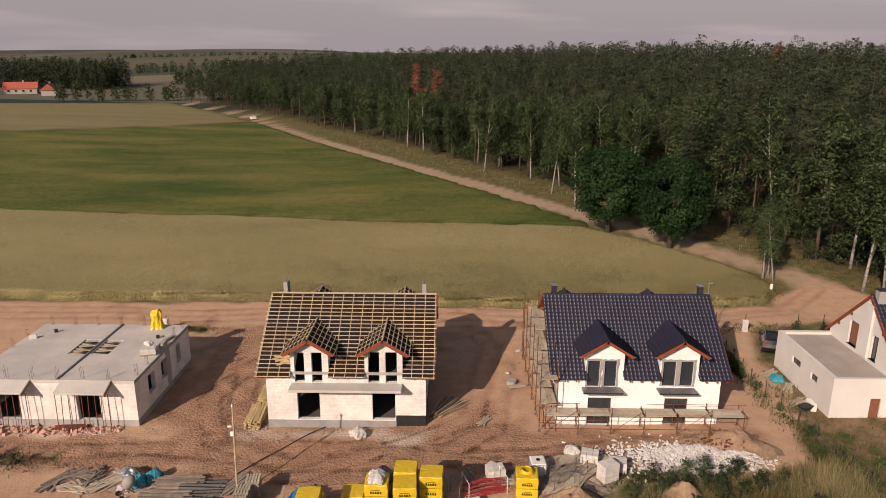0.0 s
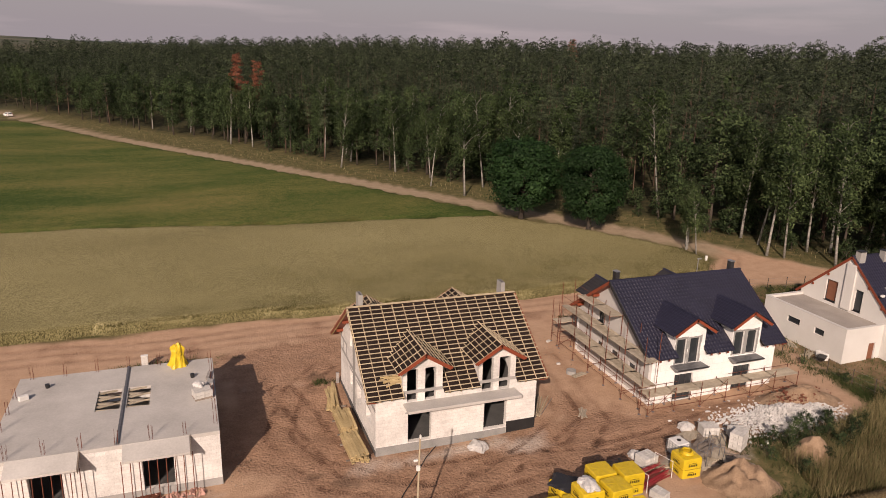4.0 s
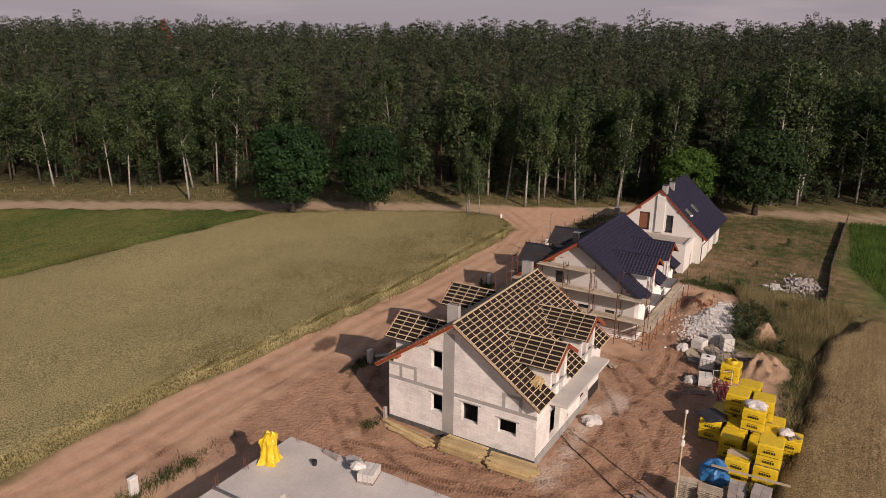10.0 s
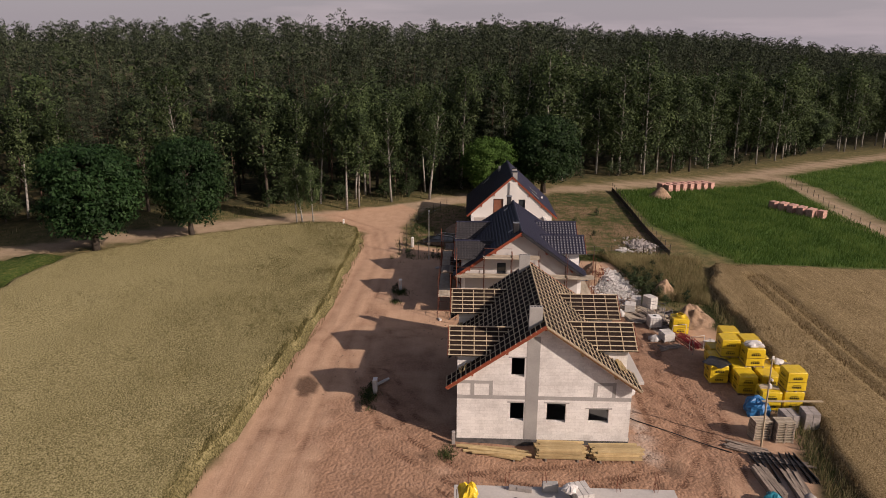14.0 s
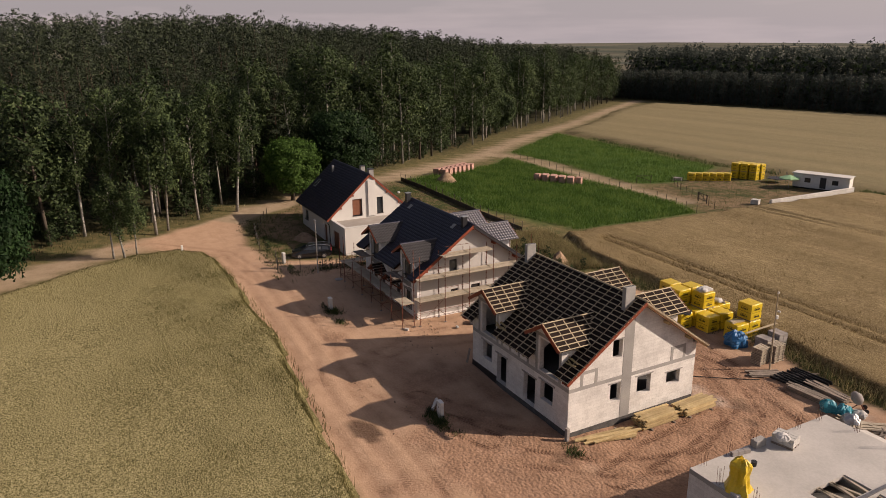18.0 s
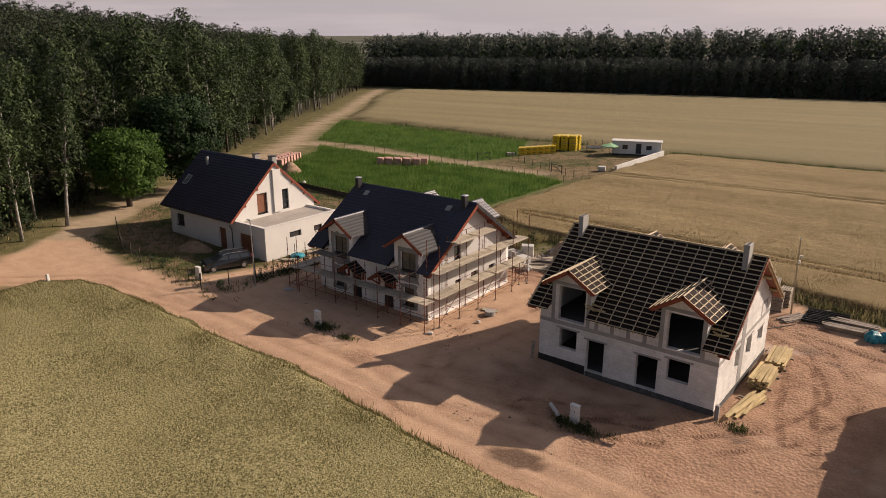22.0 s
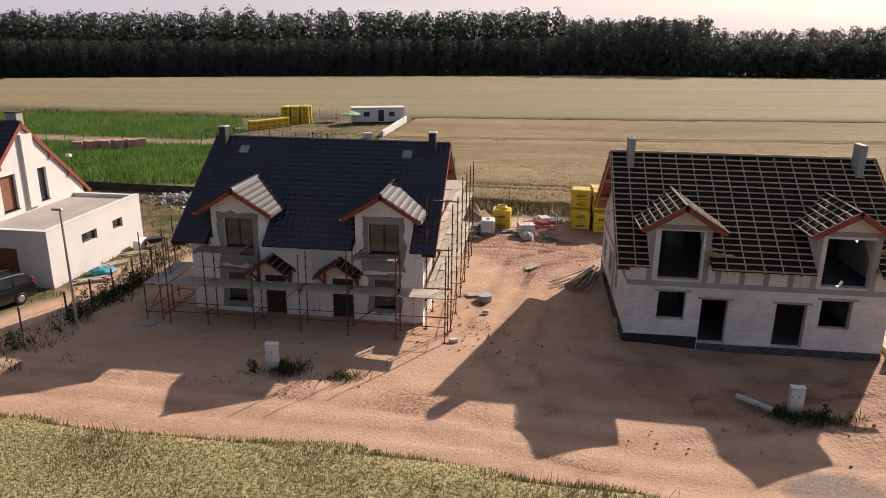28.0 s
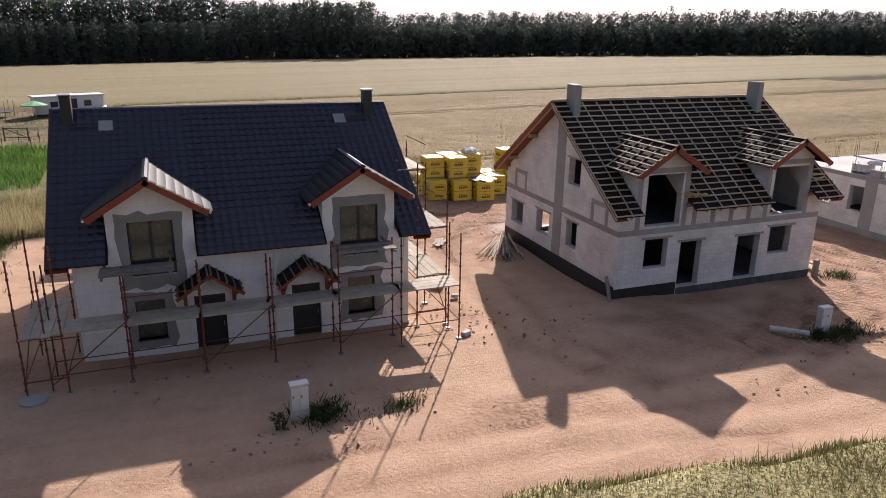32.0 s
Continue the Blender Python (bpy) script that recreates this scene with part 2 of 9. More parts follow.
sheet_dark = surface("dark_sheet_metal", (0.03, 0.03, 0.034), (0.055, 0.055, 0.06), 2, 20, 0.45, 0.4, vary=0.1)
zinc = surface("zinc_sheet", (0.35, 0.36, 0.37), (0.50, 0.51, 0.52), 3, 30, 0.4, 0.8, bump=0.05, vary=0.1)
white_plastic = surface("white_plastic", (0.62, 0.61, 0.58), (0.74, 0.73, 0.70), 3, 30, 0.5, bump=0.05, vary=0.1)
rust_steel = surface("rusty_red_steel", (0.10, 0.030, 0.018), (0.20, 0.07, 0.04), 4, 40, 0.75, 0.2, vary=0.4)
grey_steel = surface("grey_steel", (0.14, 0.14, 0.145), (0.28, 0.28, 0.29), 4, 40, 0.5, 0.6, vary=0.2)
glass = glass_dark("window_glass")
frame_dark = surface("graphite_window_frame", (0.025, 0.025, 0.028), (0.04, 0.04, 0.045), 3, 30, 0.45, bump=0.05, vary=0.05)
brown_door = surface("brown_door_panel", (0.14, 0.055, 0.03), (0.22, 0.09, 0.05), 3, 25, 0.5, vary=0.15)
# indoor floors and partitions, coloured dark to stand in for unlit rooms
inner_dark = surface("shaded_interior", (0.055, 0.055, 0.055), (0.11, 0.108, 0.105), 0.6, 9, 0.9, vary=0.05)
yellow_wrap = surface("yellow_shrink_film", (0.50, 0.345, 0.012), (0.68, 0.49, 0.025), 2.0, 12, 0.32, bump=0.6, dist=0.03, vary=0.12, spec=0.5)
black_print = surface("black_print", (0.015, 0.014, 0.008), (0.03, 0.028, 0.015), 6, 30, 0.5, vary=0.0)
blue_sheet = surface("blue_tarpaulin", (0.01, 0.08, 0.22), (0.03, 0.17, 0.38), 2, 10, 0.4, bump=0.5, dist=0.04, vary=0.2)
teal_sheet = surface("teal_tarpaulin", (0.01, 0.16, 0.22), (0.03, 0.30, 0.38), 2, 10, 0.4, bump=0.5, dist=0.04, vary=0.2)
pale_block = surface("pale_loose_block", (0.40, 0.385, 0.36), (0.63, 0.61, 0.575), 3, 20, 0.9, vary=0.2)
grey_block = surface("grey_concrete_block", (0.22, 0.20, 0.185), (0.36, 0.33, 0.31), 3, 20, 0.9, vary=0.25)
red_brick = surface("pinkish_red_brick", (0.36, 0.19, 0.15), (0.56, 0.36, 0.30), 3, 20, 0.85, vary=0.3)
sand = surface("ochre_sand", (0.17, 0.105, 0.062), (0.42, 0.295, 0.195), 1.6, 16, 0.95, bump=1.0, dist=0.09, vary=0.05)
lime_rubble = surface("white_rubble", (0.34, 0.33, 0.315), (0.62, 0.605, 0.585), 2, 15, 0.9, vary=0.2)
red_steel = surface("red_primed_steel", (0.22, 0.02, 0.025), (0.36, 0.04, 0.05), 4, 30, 0.6, 0.1, vary=0.3)
car_paint = surface("black_car_paint", (0.008, 0.009, 0.010), (0.014, 0.015, 0.017), 3, 30, 0.22, bump=0.0, vary=0.0, spec=0.7)
far_red = surface("red_roof_tile", (0.26, 0.06, 0.04), (0.40, 0.11, 0.08), 1, 10, 0.7, vary=0.1)
green_cloth = surface("pale_green_cloth", (0.22, 0.42, 0.22), (0.34, 0.55, 0.32), 3, 30, 0.8, vary=0.1)
clod = surface("dry_soil_clod", (0.20, 0.13, 0.085), (0.40, 0.30, 0.22), 3, 20, 0.95, vary=0.3)
birch_bark = surface("white_birch_bark", (0.06, 0.056, 0.05), (0.44, 0.42, 0.38), 1.6, 9, 0.8, vary=0.15, stretch=(1, 1, 2.5))
pine_bark = surface("reddish_pine_bark", (0.05, 0.035, 0.027), (0.13, 0.08, 0.055), 1.2, 14, 0.95, vary=0.3)
dark_bark = surface("dark_bark", (0.035, 0.028, 0.022), (0.09, 0.072, 0.055), 1.5, 16, 0.95, vary=0.2)
birch_leaf = leafy("birch_leaf", (0.011, 0.020, 0.008), (0.040, 0.062, 0.022), (0.100, 0.136, 0.055), 0.20)
alder_leaf = leafy("dark_small_leaf", (0.009, 0.016, 0.007), (0.032, 0.052, 0.020), (0.086, 0.120, 0.048), 0.17, 0.5)
pine_leaf = leafy("pine_needle", (0.006, 0.010, 0.006), (0.035, 0.047, 0.026), (0.104, 0.128, 0.070), 0.08, 0.5)
# needles of the far woods, paler and bluer to stand in for haze
hazed_needle = leafy("hazed_far_needle", (0.045, 0.055, 0.047), (0.075, 0.090, 0.074), (0.105, 0.122, 0.098), 0.30, 0.1)
dead_leaf = leafy("dead_pine_needle", (0.10, 0.035, 0.020), (0.19, 0.065, 0.038), (0.28, 0.10, 0.06), 0.1, 0.1)
linden_leaf = leafy("dark_broad_leaf", (0.006, 0.018, 0.005), (0.013, 0.034, 0.010), (0.028, 0.062, 0.019), 0.12)
maple_leaf = leafy("bright_broad_leaf", (0.03, 0.065, 0.012), (0.055, 0.11, 0.02), (0.09, 0.16, 0.035), 0.3)
full_leaf = leafy("full_green_leaf", (0.008, 0.020, 0.007), (0.016, 0.036, 0.011), (0.034, 0.066, 0.020), 0.15)
weed_leaf = leafy("weed_leaf", (0.030, 0.050, 0.014), (0.070, 0.095, 0.030), (0.16, 0.165, 0.075), 0.3)
dry_grass = leafy("dry_grass", (0.16, 0.135, 0.062), (0.31, 0.26, 0.13), (0.50, 0.43, 0.24), 0.5)
lush_grass = leafy("lush_grass", (0.040, 0.088, 0.016), (0.080, 0.145, 0.028), (0.14, 0.205, 0.048), 0.55)
wheat_ear = leafy("green_gold_wheat", (0.072, 0.068, 0.025), (0.17, 0.155, 0.064), (0.32, 0.285, 0.135), 0.4, 0.0)
wheat_stalk = leafy("wheat_stalk", (0.10, 0.085, 0.034), (0.20, 0.168, 0.077), (0.32, 0.275, 0.145), 0.5, 0.0)
ripe_stalk = leafy("ripe_stalk", (0.09, 0.066, 0.03), (0.20, 0.148, 0.074), (0.34, 0.26, 0.135), 0.45, 0.0)
ripe_ear = leafy("ripe_wheat", (0.075, 0.052, 0.024), (0.17, 0.122, 0.060), (0.31, 0.235, 0.125), 0.4, 0.0)


# ---- mesh tools ----
class Shape:
    """Collects vertices and faces for one mesh."""

    def __init__(self):
        self.v, self.f = [], []

    def add(self, vs, fs):
        k = len(self.v)
        self.v += [tuple(p) for p in vs]
        self.f += [tuple(i + k for i in q) for q in fs]
        return self

    def box(self, x0, y0, z0, x1, y1, z1):
        return self.hexa([(x0, y0, z0), (x1, y0, z0), (x1, y1, z0), (x0, y1, z0), (x0, y0, z1), (x1, y0, z1), (x1, y1, z1), (x0, y1, z1)])

    def hexa(self, p):
        return self.add(p, [(0, 3, 2, 1), (4, 5, 6, 7), (0, 1, 5, 4), (1, 2, 6, 5), (2, 3, 7, 6), (3, 0, 4, 7)])

    def prism(self, base, vec):
        """A flat polygon pushed along a vector."""
        n, w = len(base), Vector(vec)
        top = [Vector(p) + w for p in base]
        fs = [tuple(range(n))[::-1], tuple(range(n, 2 * n))] + [(i, (i + 1) % n, n + (i + 1) % n, n + i) for i in range(n)]
        return self.add([*base, *top], fs)

    def beam(self, a, b, w, h, up=(0, 0, 1)):
        a, b = Vector(a), Vector(b)
        d = (b - a).normalized()
        s = d.cross(Vector(up))
        s = (s if s.length > 1e-4 else d.cross(Vector((1, 0, 0)))).normalized()
        u = s.cross(d).normalized()
        q = [(-w / 2, -h / 2), (w / 2, -h / 2), (w / 2, h / 2), (-w / 2, h / 2)]
        return self.add([p + s * x + u * y for p in (a, b) for x, y in q], [(0, 1, 2, 3), (7, 6, 5, 4), (4, 5, 1, 0), (5, 6, 2, 1), (6, 7, 3, 2), (7, 4, 0, 3)])

    def tube(self, pts, radii, n=6, cap=True):
        pts = [Vector(p) for p in pts]
        if isinstance(radii, (int, float)):
            radii = [radii] * len(pts)
        k = len(self.v)
        for i, p in enumerate(pts):
            d = (pts[min(i + 1, len(pts) - 1)] - pts[max(i - 1, 0)]).normalized()
            s = d.cross(Vector((0.13, 0.91, 0.37))).normalized()
            u = s.cross(d)
            self.v += [tuple(p + (s * math.cos(j * math.tau / n) + u * math.sin(j * math.tau / n)) * radii[i]) for j in range(n)]
        for i in range(len(pts) - 1):
            self.f += [(k + i * n + j, k + i * n + (j + 1) % n, k + (i + 1) * n + (j + 1) % n, k + (i + 1) * n + j) for j in range(n)]
        if cap:
            self.f += [tuple(k + j for j in range(n))[::-1], tuple(k + (len(pts) - 1) * n + j for j in range(n))]
        return self

    def chamfer_box(self, x0, y0, z0, x1, y1, z1, c):
        """A box whose edges are cut off by c."""
        cx, cy, cz = (x0 + x1) / 2, (y0 + y1) / 2, (z0 + z1) / 2
        hx, hy, hz = (x1 - x0) / 2, (y1 - y0) / 2, (z1 - z0) / 2
        vs, idx = [], {}
        for sx in (-1, 1):
            for sy in (-1, 1):
                for sz in (-1, 1):
                    for ax in range(3):
                        e = [hx - c, hy - c, hz - c]
                        e[ax] += c
                        idx[sx, sy, sz, ax] = len(vs)
                        vs.append((cx + sx * e[0], cy + sy * e[1], cz + sz * e[2]))
        fs = []
        for ax in range(3):
            o = [i for i in range(3) if i != ax]
            for s in (-1, 1):
                ring = []
                for a, b in ((-1, -1), (1, -1), (1, 1), (-1, 1)):
                    k = [0, 0, 0]
                    k[ax], k[o[0]], k[o[1]] = s, a, b
                    ring.append(idx[(*k, ax)])
                fs.append(tuple(ring if (s > 0) != (ax == 1) else ring[::-1]))
        for ax in range(3):
            o = [i for i in range(3) if i != ax]
            for a in (-1, 1):
                for b in (-1, 1):
                    k0, k1 = [0, 0, 0], [0, 0, 0]
                    k0[ax], k1[ax] = -1, 1
                    k0[o[0]] = k1[o[0]] = a
                    k0[o[1]] = k1[o[1]] = b
                    q = (idx[(*k0, o[0])], idx[(*k1, o[0])], idx[(*k1, o[1])], idx[(*k0, o[1])])
                    fs.append(q)
        for s in ((a, b, c2) for a in (-1, 1) for b in (-1, 1) for c2 in (-1, 1)):
            fs.append(tuple(idx[(*s, ax)] for ax in range(3)))
        return self.add(vs, fs)

    def mesh(self, name, smooth=False):
        me = bpy.data.meshes.new(name)
        me.from_pydata(self.v, [], self.f)
        bm = bmesh.new()
        bm.from_mesh(me)
        bmesh.ops.recalc_face_normals(bm, faces=bm.faces)
        bm.to_mesh(me)
        bm.free()
        if smooth:
            me.polygons.foreach_set("use_smooth", [True] * len(me.polygons))
        return me


def weld(shape):
    """Joins touching pieces of one shape into one skin, without the faces between them."""
    me = bpy.data.meshes.new("weld")
    me.from_pydata(shape.v, [], shape.f)
    bm = bmesh.new()
    bm.from_mesh(me)
    bmesh.ops.remove_doubles(bm, verts=bm.verts, dist=0.0005)
    seen = {}
    for f in bm.faces:
        seen.setdefault(frozenset(v.index for v in f.verts), []).append(f)
    bmesh.ops.delete(bm, geom=[f for fs in seen.values() if len(fs) > 1 for f in fs], context="FACES_ONLY")
    out = Shape()
    bm.verts.ensure_lookup_table()
    bm.verts.index_update()
    out.v, out.f = [tuple(v.co) for v in bm.verts], [tuple(v.index for v in f.verts) for f in bm.faces]
    bm.free()
    bpy.data.meshes.remove(me)
    return out


def raw_mesh(name, verts, faces, smooth=False):
    """A mesh from arrays: verts (n, 3), faces (m, 3 or 4)."""
    verts, faces = np.asarray(verts, np.float32), np.asarray(faces, np.int32)
    me = bpy.data.meshes.new(name)
    me.vertices.add(len(verts))
    me.vertices.foreach_set("co", verts.ravel())
    me.loops.add(faces.size)
    me.loops.foreach_set("vertex_index", faces.ravel())
    me.polygons.add(len(faces))
    me.polygons.foreach_set("loop_start", np.arange(len(faces), dtype=np.int32) * faces.shape[1])
    if smooth:
        me.polygons.foreach_set("use_smooth", np.ones(len(faces), bool))
    me.update(calc_edges=True)
    return me


def part(name, shape, material, parent, label="", smooth=False, kind=""):
    """Links a shape (or a mesh) as one mesh object under a thing or a part."""
    me = shape.mesh(name, smooth) if isinstance(shape, Shape) else shape
    if material is not None and not me.materials:
        me.materials.append(material)
    ob = new(name, me)
    ob.parent = parent
    return tagged(ob, label=label, kind=kind)


def thing(name, label, category, at=(0, 0, 0), turn=0.0, group="", kind=""):
    """An empty at a thing's base."""
    ob = new(name)
    ob.empty_display_size = 0.2
    ob.matrix_basis = pose(*at, 0, 0, turn)
    return tagged(ob, label, category, group, kind)


def solid(name, shape, material, label, category, at=(0, 0, 0), turn=0.0, group="", kind="", smooth=False):
    """A thing that is one mesh."""
    me = shape.mesh(name, smooth) if isinstance(shape, Shape) else shape
    if not me.materials:
        me.materials.append(material)
    ob = new(name, me)
    ob.matrix_basis = pose(*at, 0, 0, turn)
    return tagged(ob, label, category, group, kind)


# ---- the lie of the land ----
def step(a, b, x):
    t = np.clip((x - a) / (b - a), 0, 1)
    return t * t * (3 - 2 * t)


def land(x, y):
    """The ground's height without its small bumps: it climbs gently to the east and into the woods."""
    x, y = np.asarray(x, float), np.asarray(y, float)
    a = np.clip(x, -45, 60)
    z = 0.035 * (a + 4) * step(-5, 45, y) + 0.032 * np.clip(y - 58, 0, 47) - 0.26 * np.exp(-((x + 6) / 9) ** 2 - ((y - 55) / 8) ** 2)
    s = 0.83 * (x - 45) + 0.55 * (y - 85)
    z = z - 0.012 * np.clip(y - 62, 0, 330) - 0.011 * np.clip(-10 - y, 0, 250)
    return z + (7.3 * step(8, 130, s) + 5.0 * step(60, 320, s)) * step(-150, -60, y) - 0.01746 * (np.clip(x, -300, 260) + 6)


def G(x, y):
    return float(land(x, y))


def inside(x, y, poly):
    """Which points lie in a polygon."""
    x, y = np.asarray(x, float), np.asarray(y, float)
    r = np.zeros(x.shape, bool)
    for (x0, y0), (x1, y1) in zip(poly, poly[1:] + poly[:1]):
        if y0 != y1:
            r ^= ((y0 > y) != (y1 > y)) & (x < (x1 - x0) * (y - y0) / (y1 - y0) + x0)
    return r


def to_line(x, y, line, closed=False):
    """The distance from a broken line."""
    x, y = np.asarray(x, float), np.asarray(y, float)
    d = np.full(x.shape, 1e9)
    pts = line + line[:1] if closed else line
    for (x0, y0), (x1, y1) in zip(pts, pts[1:]):
        dx, dy = x1 - x0, y1 - y0
        t = np.clip(((x - x0) * dx + (y - y0) * dy) / (dx * dx + dy * dy), 0, 1)
        d = np.minimum(d, np.hypot(x - x0 - t * dx, y - y0 - t * dy))
    return d


def in_soft(x, y, poly, w):
    """1 well inside a polygon, 0 outside, with a border w wide."""
    d = to_line(x, y, poly, True)
    return step(-w, w, np.where(inside(x, y, poly), d, -d))


WHEAT = [(-200, 78), (-50, 76), (-17, 75.2), (-2, 73.3), (10, 72.4), (30, 72.2), (37, 73.2), (39.5, 76), (39, 81), (36, 87), (31, 95), (22, 104.5), (8, 107), (-10, 109), (-36, 115), (-73, 117), (-200, 122)]
GREEN = [(-200, 122), (-73, 117), (-36, 115), (-10, 109), (8, 107), (22, 104.5), (24, 108.5), (11, 133), (-5, 162), (-33.5, 213), (-63, 265), (-77, 288), (-102, 267), (-146, 235), (-260, 160)]
PALE = [(-260, 161), (-146, 236), (-102, 268), (-78, 289), (-88, 307), (-114, 344), (-150, 390), (-224, 362), (-420, 270)]
ROAD_NW = [(43, 83), (39, 90), (34.8, 97), (26.1, 110.5), (13.5, 133.5), (-2.5, 162.5), (-31, 213), (-60, 266), (-85, 309), (-111, 346), (-160, 410)]
ROAD_E = [(43, 83), (46, 76), (50, 69.5), (57, 62.5), (62.5, 54), (68, 41), (80, 24), (96, 2), (123, -32), (145, -64), (186, -117), (225, -170)]
SPUR = [(99, -5.5), (80, -6), (62, -2.8), (47, -2.2), (36, -1.5)]
SITE = [(-120, 41), (-17, 38), (-3, 36), (9, 37.5), (14, 41), (26, 42), (29, 49), (30, 60), (33, 66.5), (40, 69), (50, 66), (53, 70), (45, 82), (39, 76), (36, 73), (-50, 76), (-120, 77)]
YARD = [(27, 34), (62, 34), (70, 38), (60, 54), (52, 62), (44, 67), (33, 66), (29, 58), (28, 45)]
LUSH_1 = [(68, 34), (84, 4), (92, -4), (62, -0.8), (47, -0.2), (36, 0.5), (29, 3.5), (28, 27), (45, 33)]
LUSH_2 = [(98, -9), (126, -44), (108, -42), (58, -34), (49, -14), (52, -5), (80, -9)]
DYARD = [(49, -14), (47, -4), (36, -3), (28, 3), (26.6, -12), (26.8, -36), (44, -36), (56, -33)]
RIPE = [(-260, 42), (-60, 38.5), (-17, 37), (-3, 35), (9, 34.6), (18, 34.2), (26, 31), (26.6, 3), (25.9, -14), (25.8, -31.0), (-20, -30.2), (-260, -30)]
RIPE_FAR = [(-260, -32), (-20, -32.5), (27, -33.5), (45, -37.5), (60, -36.5), (108, -45), (128, -48), (150, -80), (183, -119), (205, -160), (104, -184), (-20, -196), (-70, -184), (-130, -172), (-260, -110)]
EDGE = [(-150, 400), (-88, 338), (-45, 268), (-22, 229), (-7, 200), (4, 178), (22, 145), (31, 126), (40, 108), (47, 93), (50, 82), (55, 72), (63, 65), (69, 53), (76, 40), (91, 21), (108, 1), (136, -34), (158, -66), (200, -120), (236, -168)]


# ---- ground ----
rng = np.random.default_rng(7)


def value_noise(x, y, size, seed):
    """Smooth noise from 0 to 1 whose bumps are about size metres wide."""
    def lattice(i, j):
        h = np.sin(i * 127.1 + j * 311.7 + seed * 74.7) * 43758.5453
        return h - np.floor(h)
    u, v = np.asarray(x, float) / size, np.asarray(y, float) / size
    i, j = np.floor(u), np.floor(v)
    f, g = u - i, v - j
    f, g = f * f * (3 - 2 * f), g * g * (3 - 2 * g)
    return (lattice(i, j) * (1 - f) + lattice(i + 1, j) * f) * (1 - g) + (lattice(i, j + 1) * (1 - f) + lattice(i + 1, j + 1) * f) * g


def spread(lo, hi, fine, mid, far):
    """Grid lines: fine between lo and hi, coarser to mid on both sides, then widening to the horizon."""
    a = list(np.arange(lo, hi, fine))
    up, dn = [hi], [lo - fine]
    for side, sign in ((up, 1), (dn, -1)):
        s = mid
        while abs(side[-1]) < far:
            if abs(side[-1]) > 260:
                s *= 1.25
            side.append(side[-1] + sign * s)
    return np.array(sorted(dn + a + up))


TRACKS = [
    [[(24, 46.5), (14, 45.5), (6, 44), (-2, 43), (-10, 43), (-16, 46), (-17.5, 53), (-16, 60), (-13, 64)],
     [(7, 60), (5.5, 54), (5, 48), (2, 44.5), (-6, 43.8)], [(-9.5, 62), (-6, 64.6), (-2, 66.2)],
     [(-60, 71), (-30, 71.5), (0, 70.5), (25, 69.5), (38, 71.5), (45, 79)], [(-60, 44.5), (-30, 45.5), (-19, 45)], [(5, 66), (6, 62.5)]],
    [[(12, 44), (4, 42.8), (-4, 44.9), (-10, 45.2), (-14.6, 49), (-15.4, 56), (-17.2, 61)],
     [(6.5, 64), (4.2, 56), (3.2, 49), (-1, 45.6), (-8, 41.8), (-14, 42.2), (-24, 44)],
     [(-11, 64.6), (-6, 66.4), (0, 68.0), (4, 68.6)], [(-60, 73), (-30, 73), (0, 72.2), (28, 71), (40, 73)]]]
gx, gy = spread(-40, 58, 0.45, 3.0, 2600), spread(38, 78, 0.45, 3.0, 2600)
GX, GY = np.meshgrid(gx, gy)
dirt = in_soft(GX + 1.5 * (value_noise(GX, GY, 3, 1) - 0.5), GY + 1.6 * (value_noise(GX, GY, 2.2, 2) - 0.5), SITE, 0.6)
r_nw, r_e = to_line(GX, GY, ROAD_NW), to_line(GX, GY, ROAD_E)
wob = 1.2 * (value_noise(GX, GY, 4, 3) - 0.5)
road = np.maximum(step(3.0, 1.9, r_nw + wob), step(3.0, 1.9, r_e + wob))
road = np.maximum(road, step(2.4, 1.3, to_line(GX, GY, SPUR) + wob))
lush = np.maximum(in_soft(GX, GY, LUSH_1, 1.2), in_soft(GX, GY, LUSH_2, 1.2)) * (1 - road)
yard = np.maximum(in_soft(GX, GY, YARD, 1.0), 0.8 * in_soft(GX, GY, DYARD, 1.0)) * (1 - dirt)
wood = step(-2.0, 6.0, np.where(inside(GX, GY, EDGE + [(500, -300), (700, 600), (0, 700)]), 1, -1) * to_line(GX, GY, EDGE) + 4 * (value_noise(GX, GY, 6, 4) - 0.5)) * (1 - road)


def along_tracks(x, y, lines):
    """The distance from the nearest of some lines, and how far along it."""
    best, run = np.full(x.shape, 9.0), np.zeros(x.shape)
    for line in lines:
        s0 = 0.0
        for (x0, y0), (x1, y1) in zip(line, line[1:]):
            dx, dy = x1 - x0, y1 - y0
            ln = math.hypot(dx, dy)
            w = ((x - x0) * dx + (y - y0) * dy) / ln ** 2
            t = np.clip(w, 0, 1)
            d = np.hypot(x - x0 - t * dx, y - y0 - t * dy)
            past = np.where(((w < 0) & ((x0, y0) == line[0])) | ((w > 1) & ((x1, y1) == line[-1])), np.abs(w - t) * ln, 0.0)
            d = np.where(past > 0, np.abs((x - x0) * dy - (y - y0) * dx) / ln + 5 * past, d)
            hit = d < best
            best, run = np.where(hit, d, best), np.where(hit, s0 + t * ln, run)
            s0 += ln
    return best, run


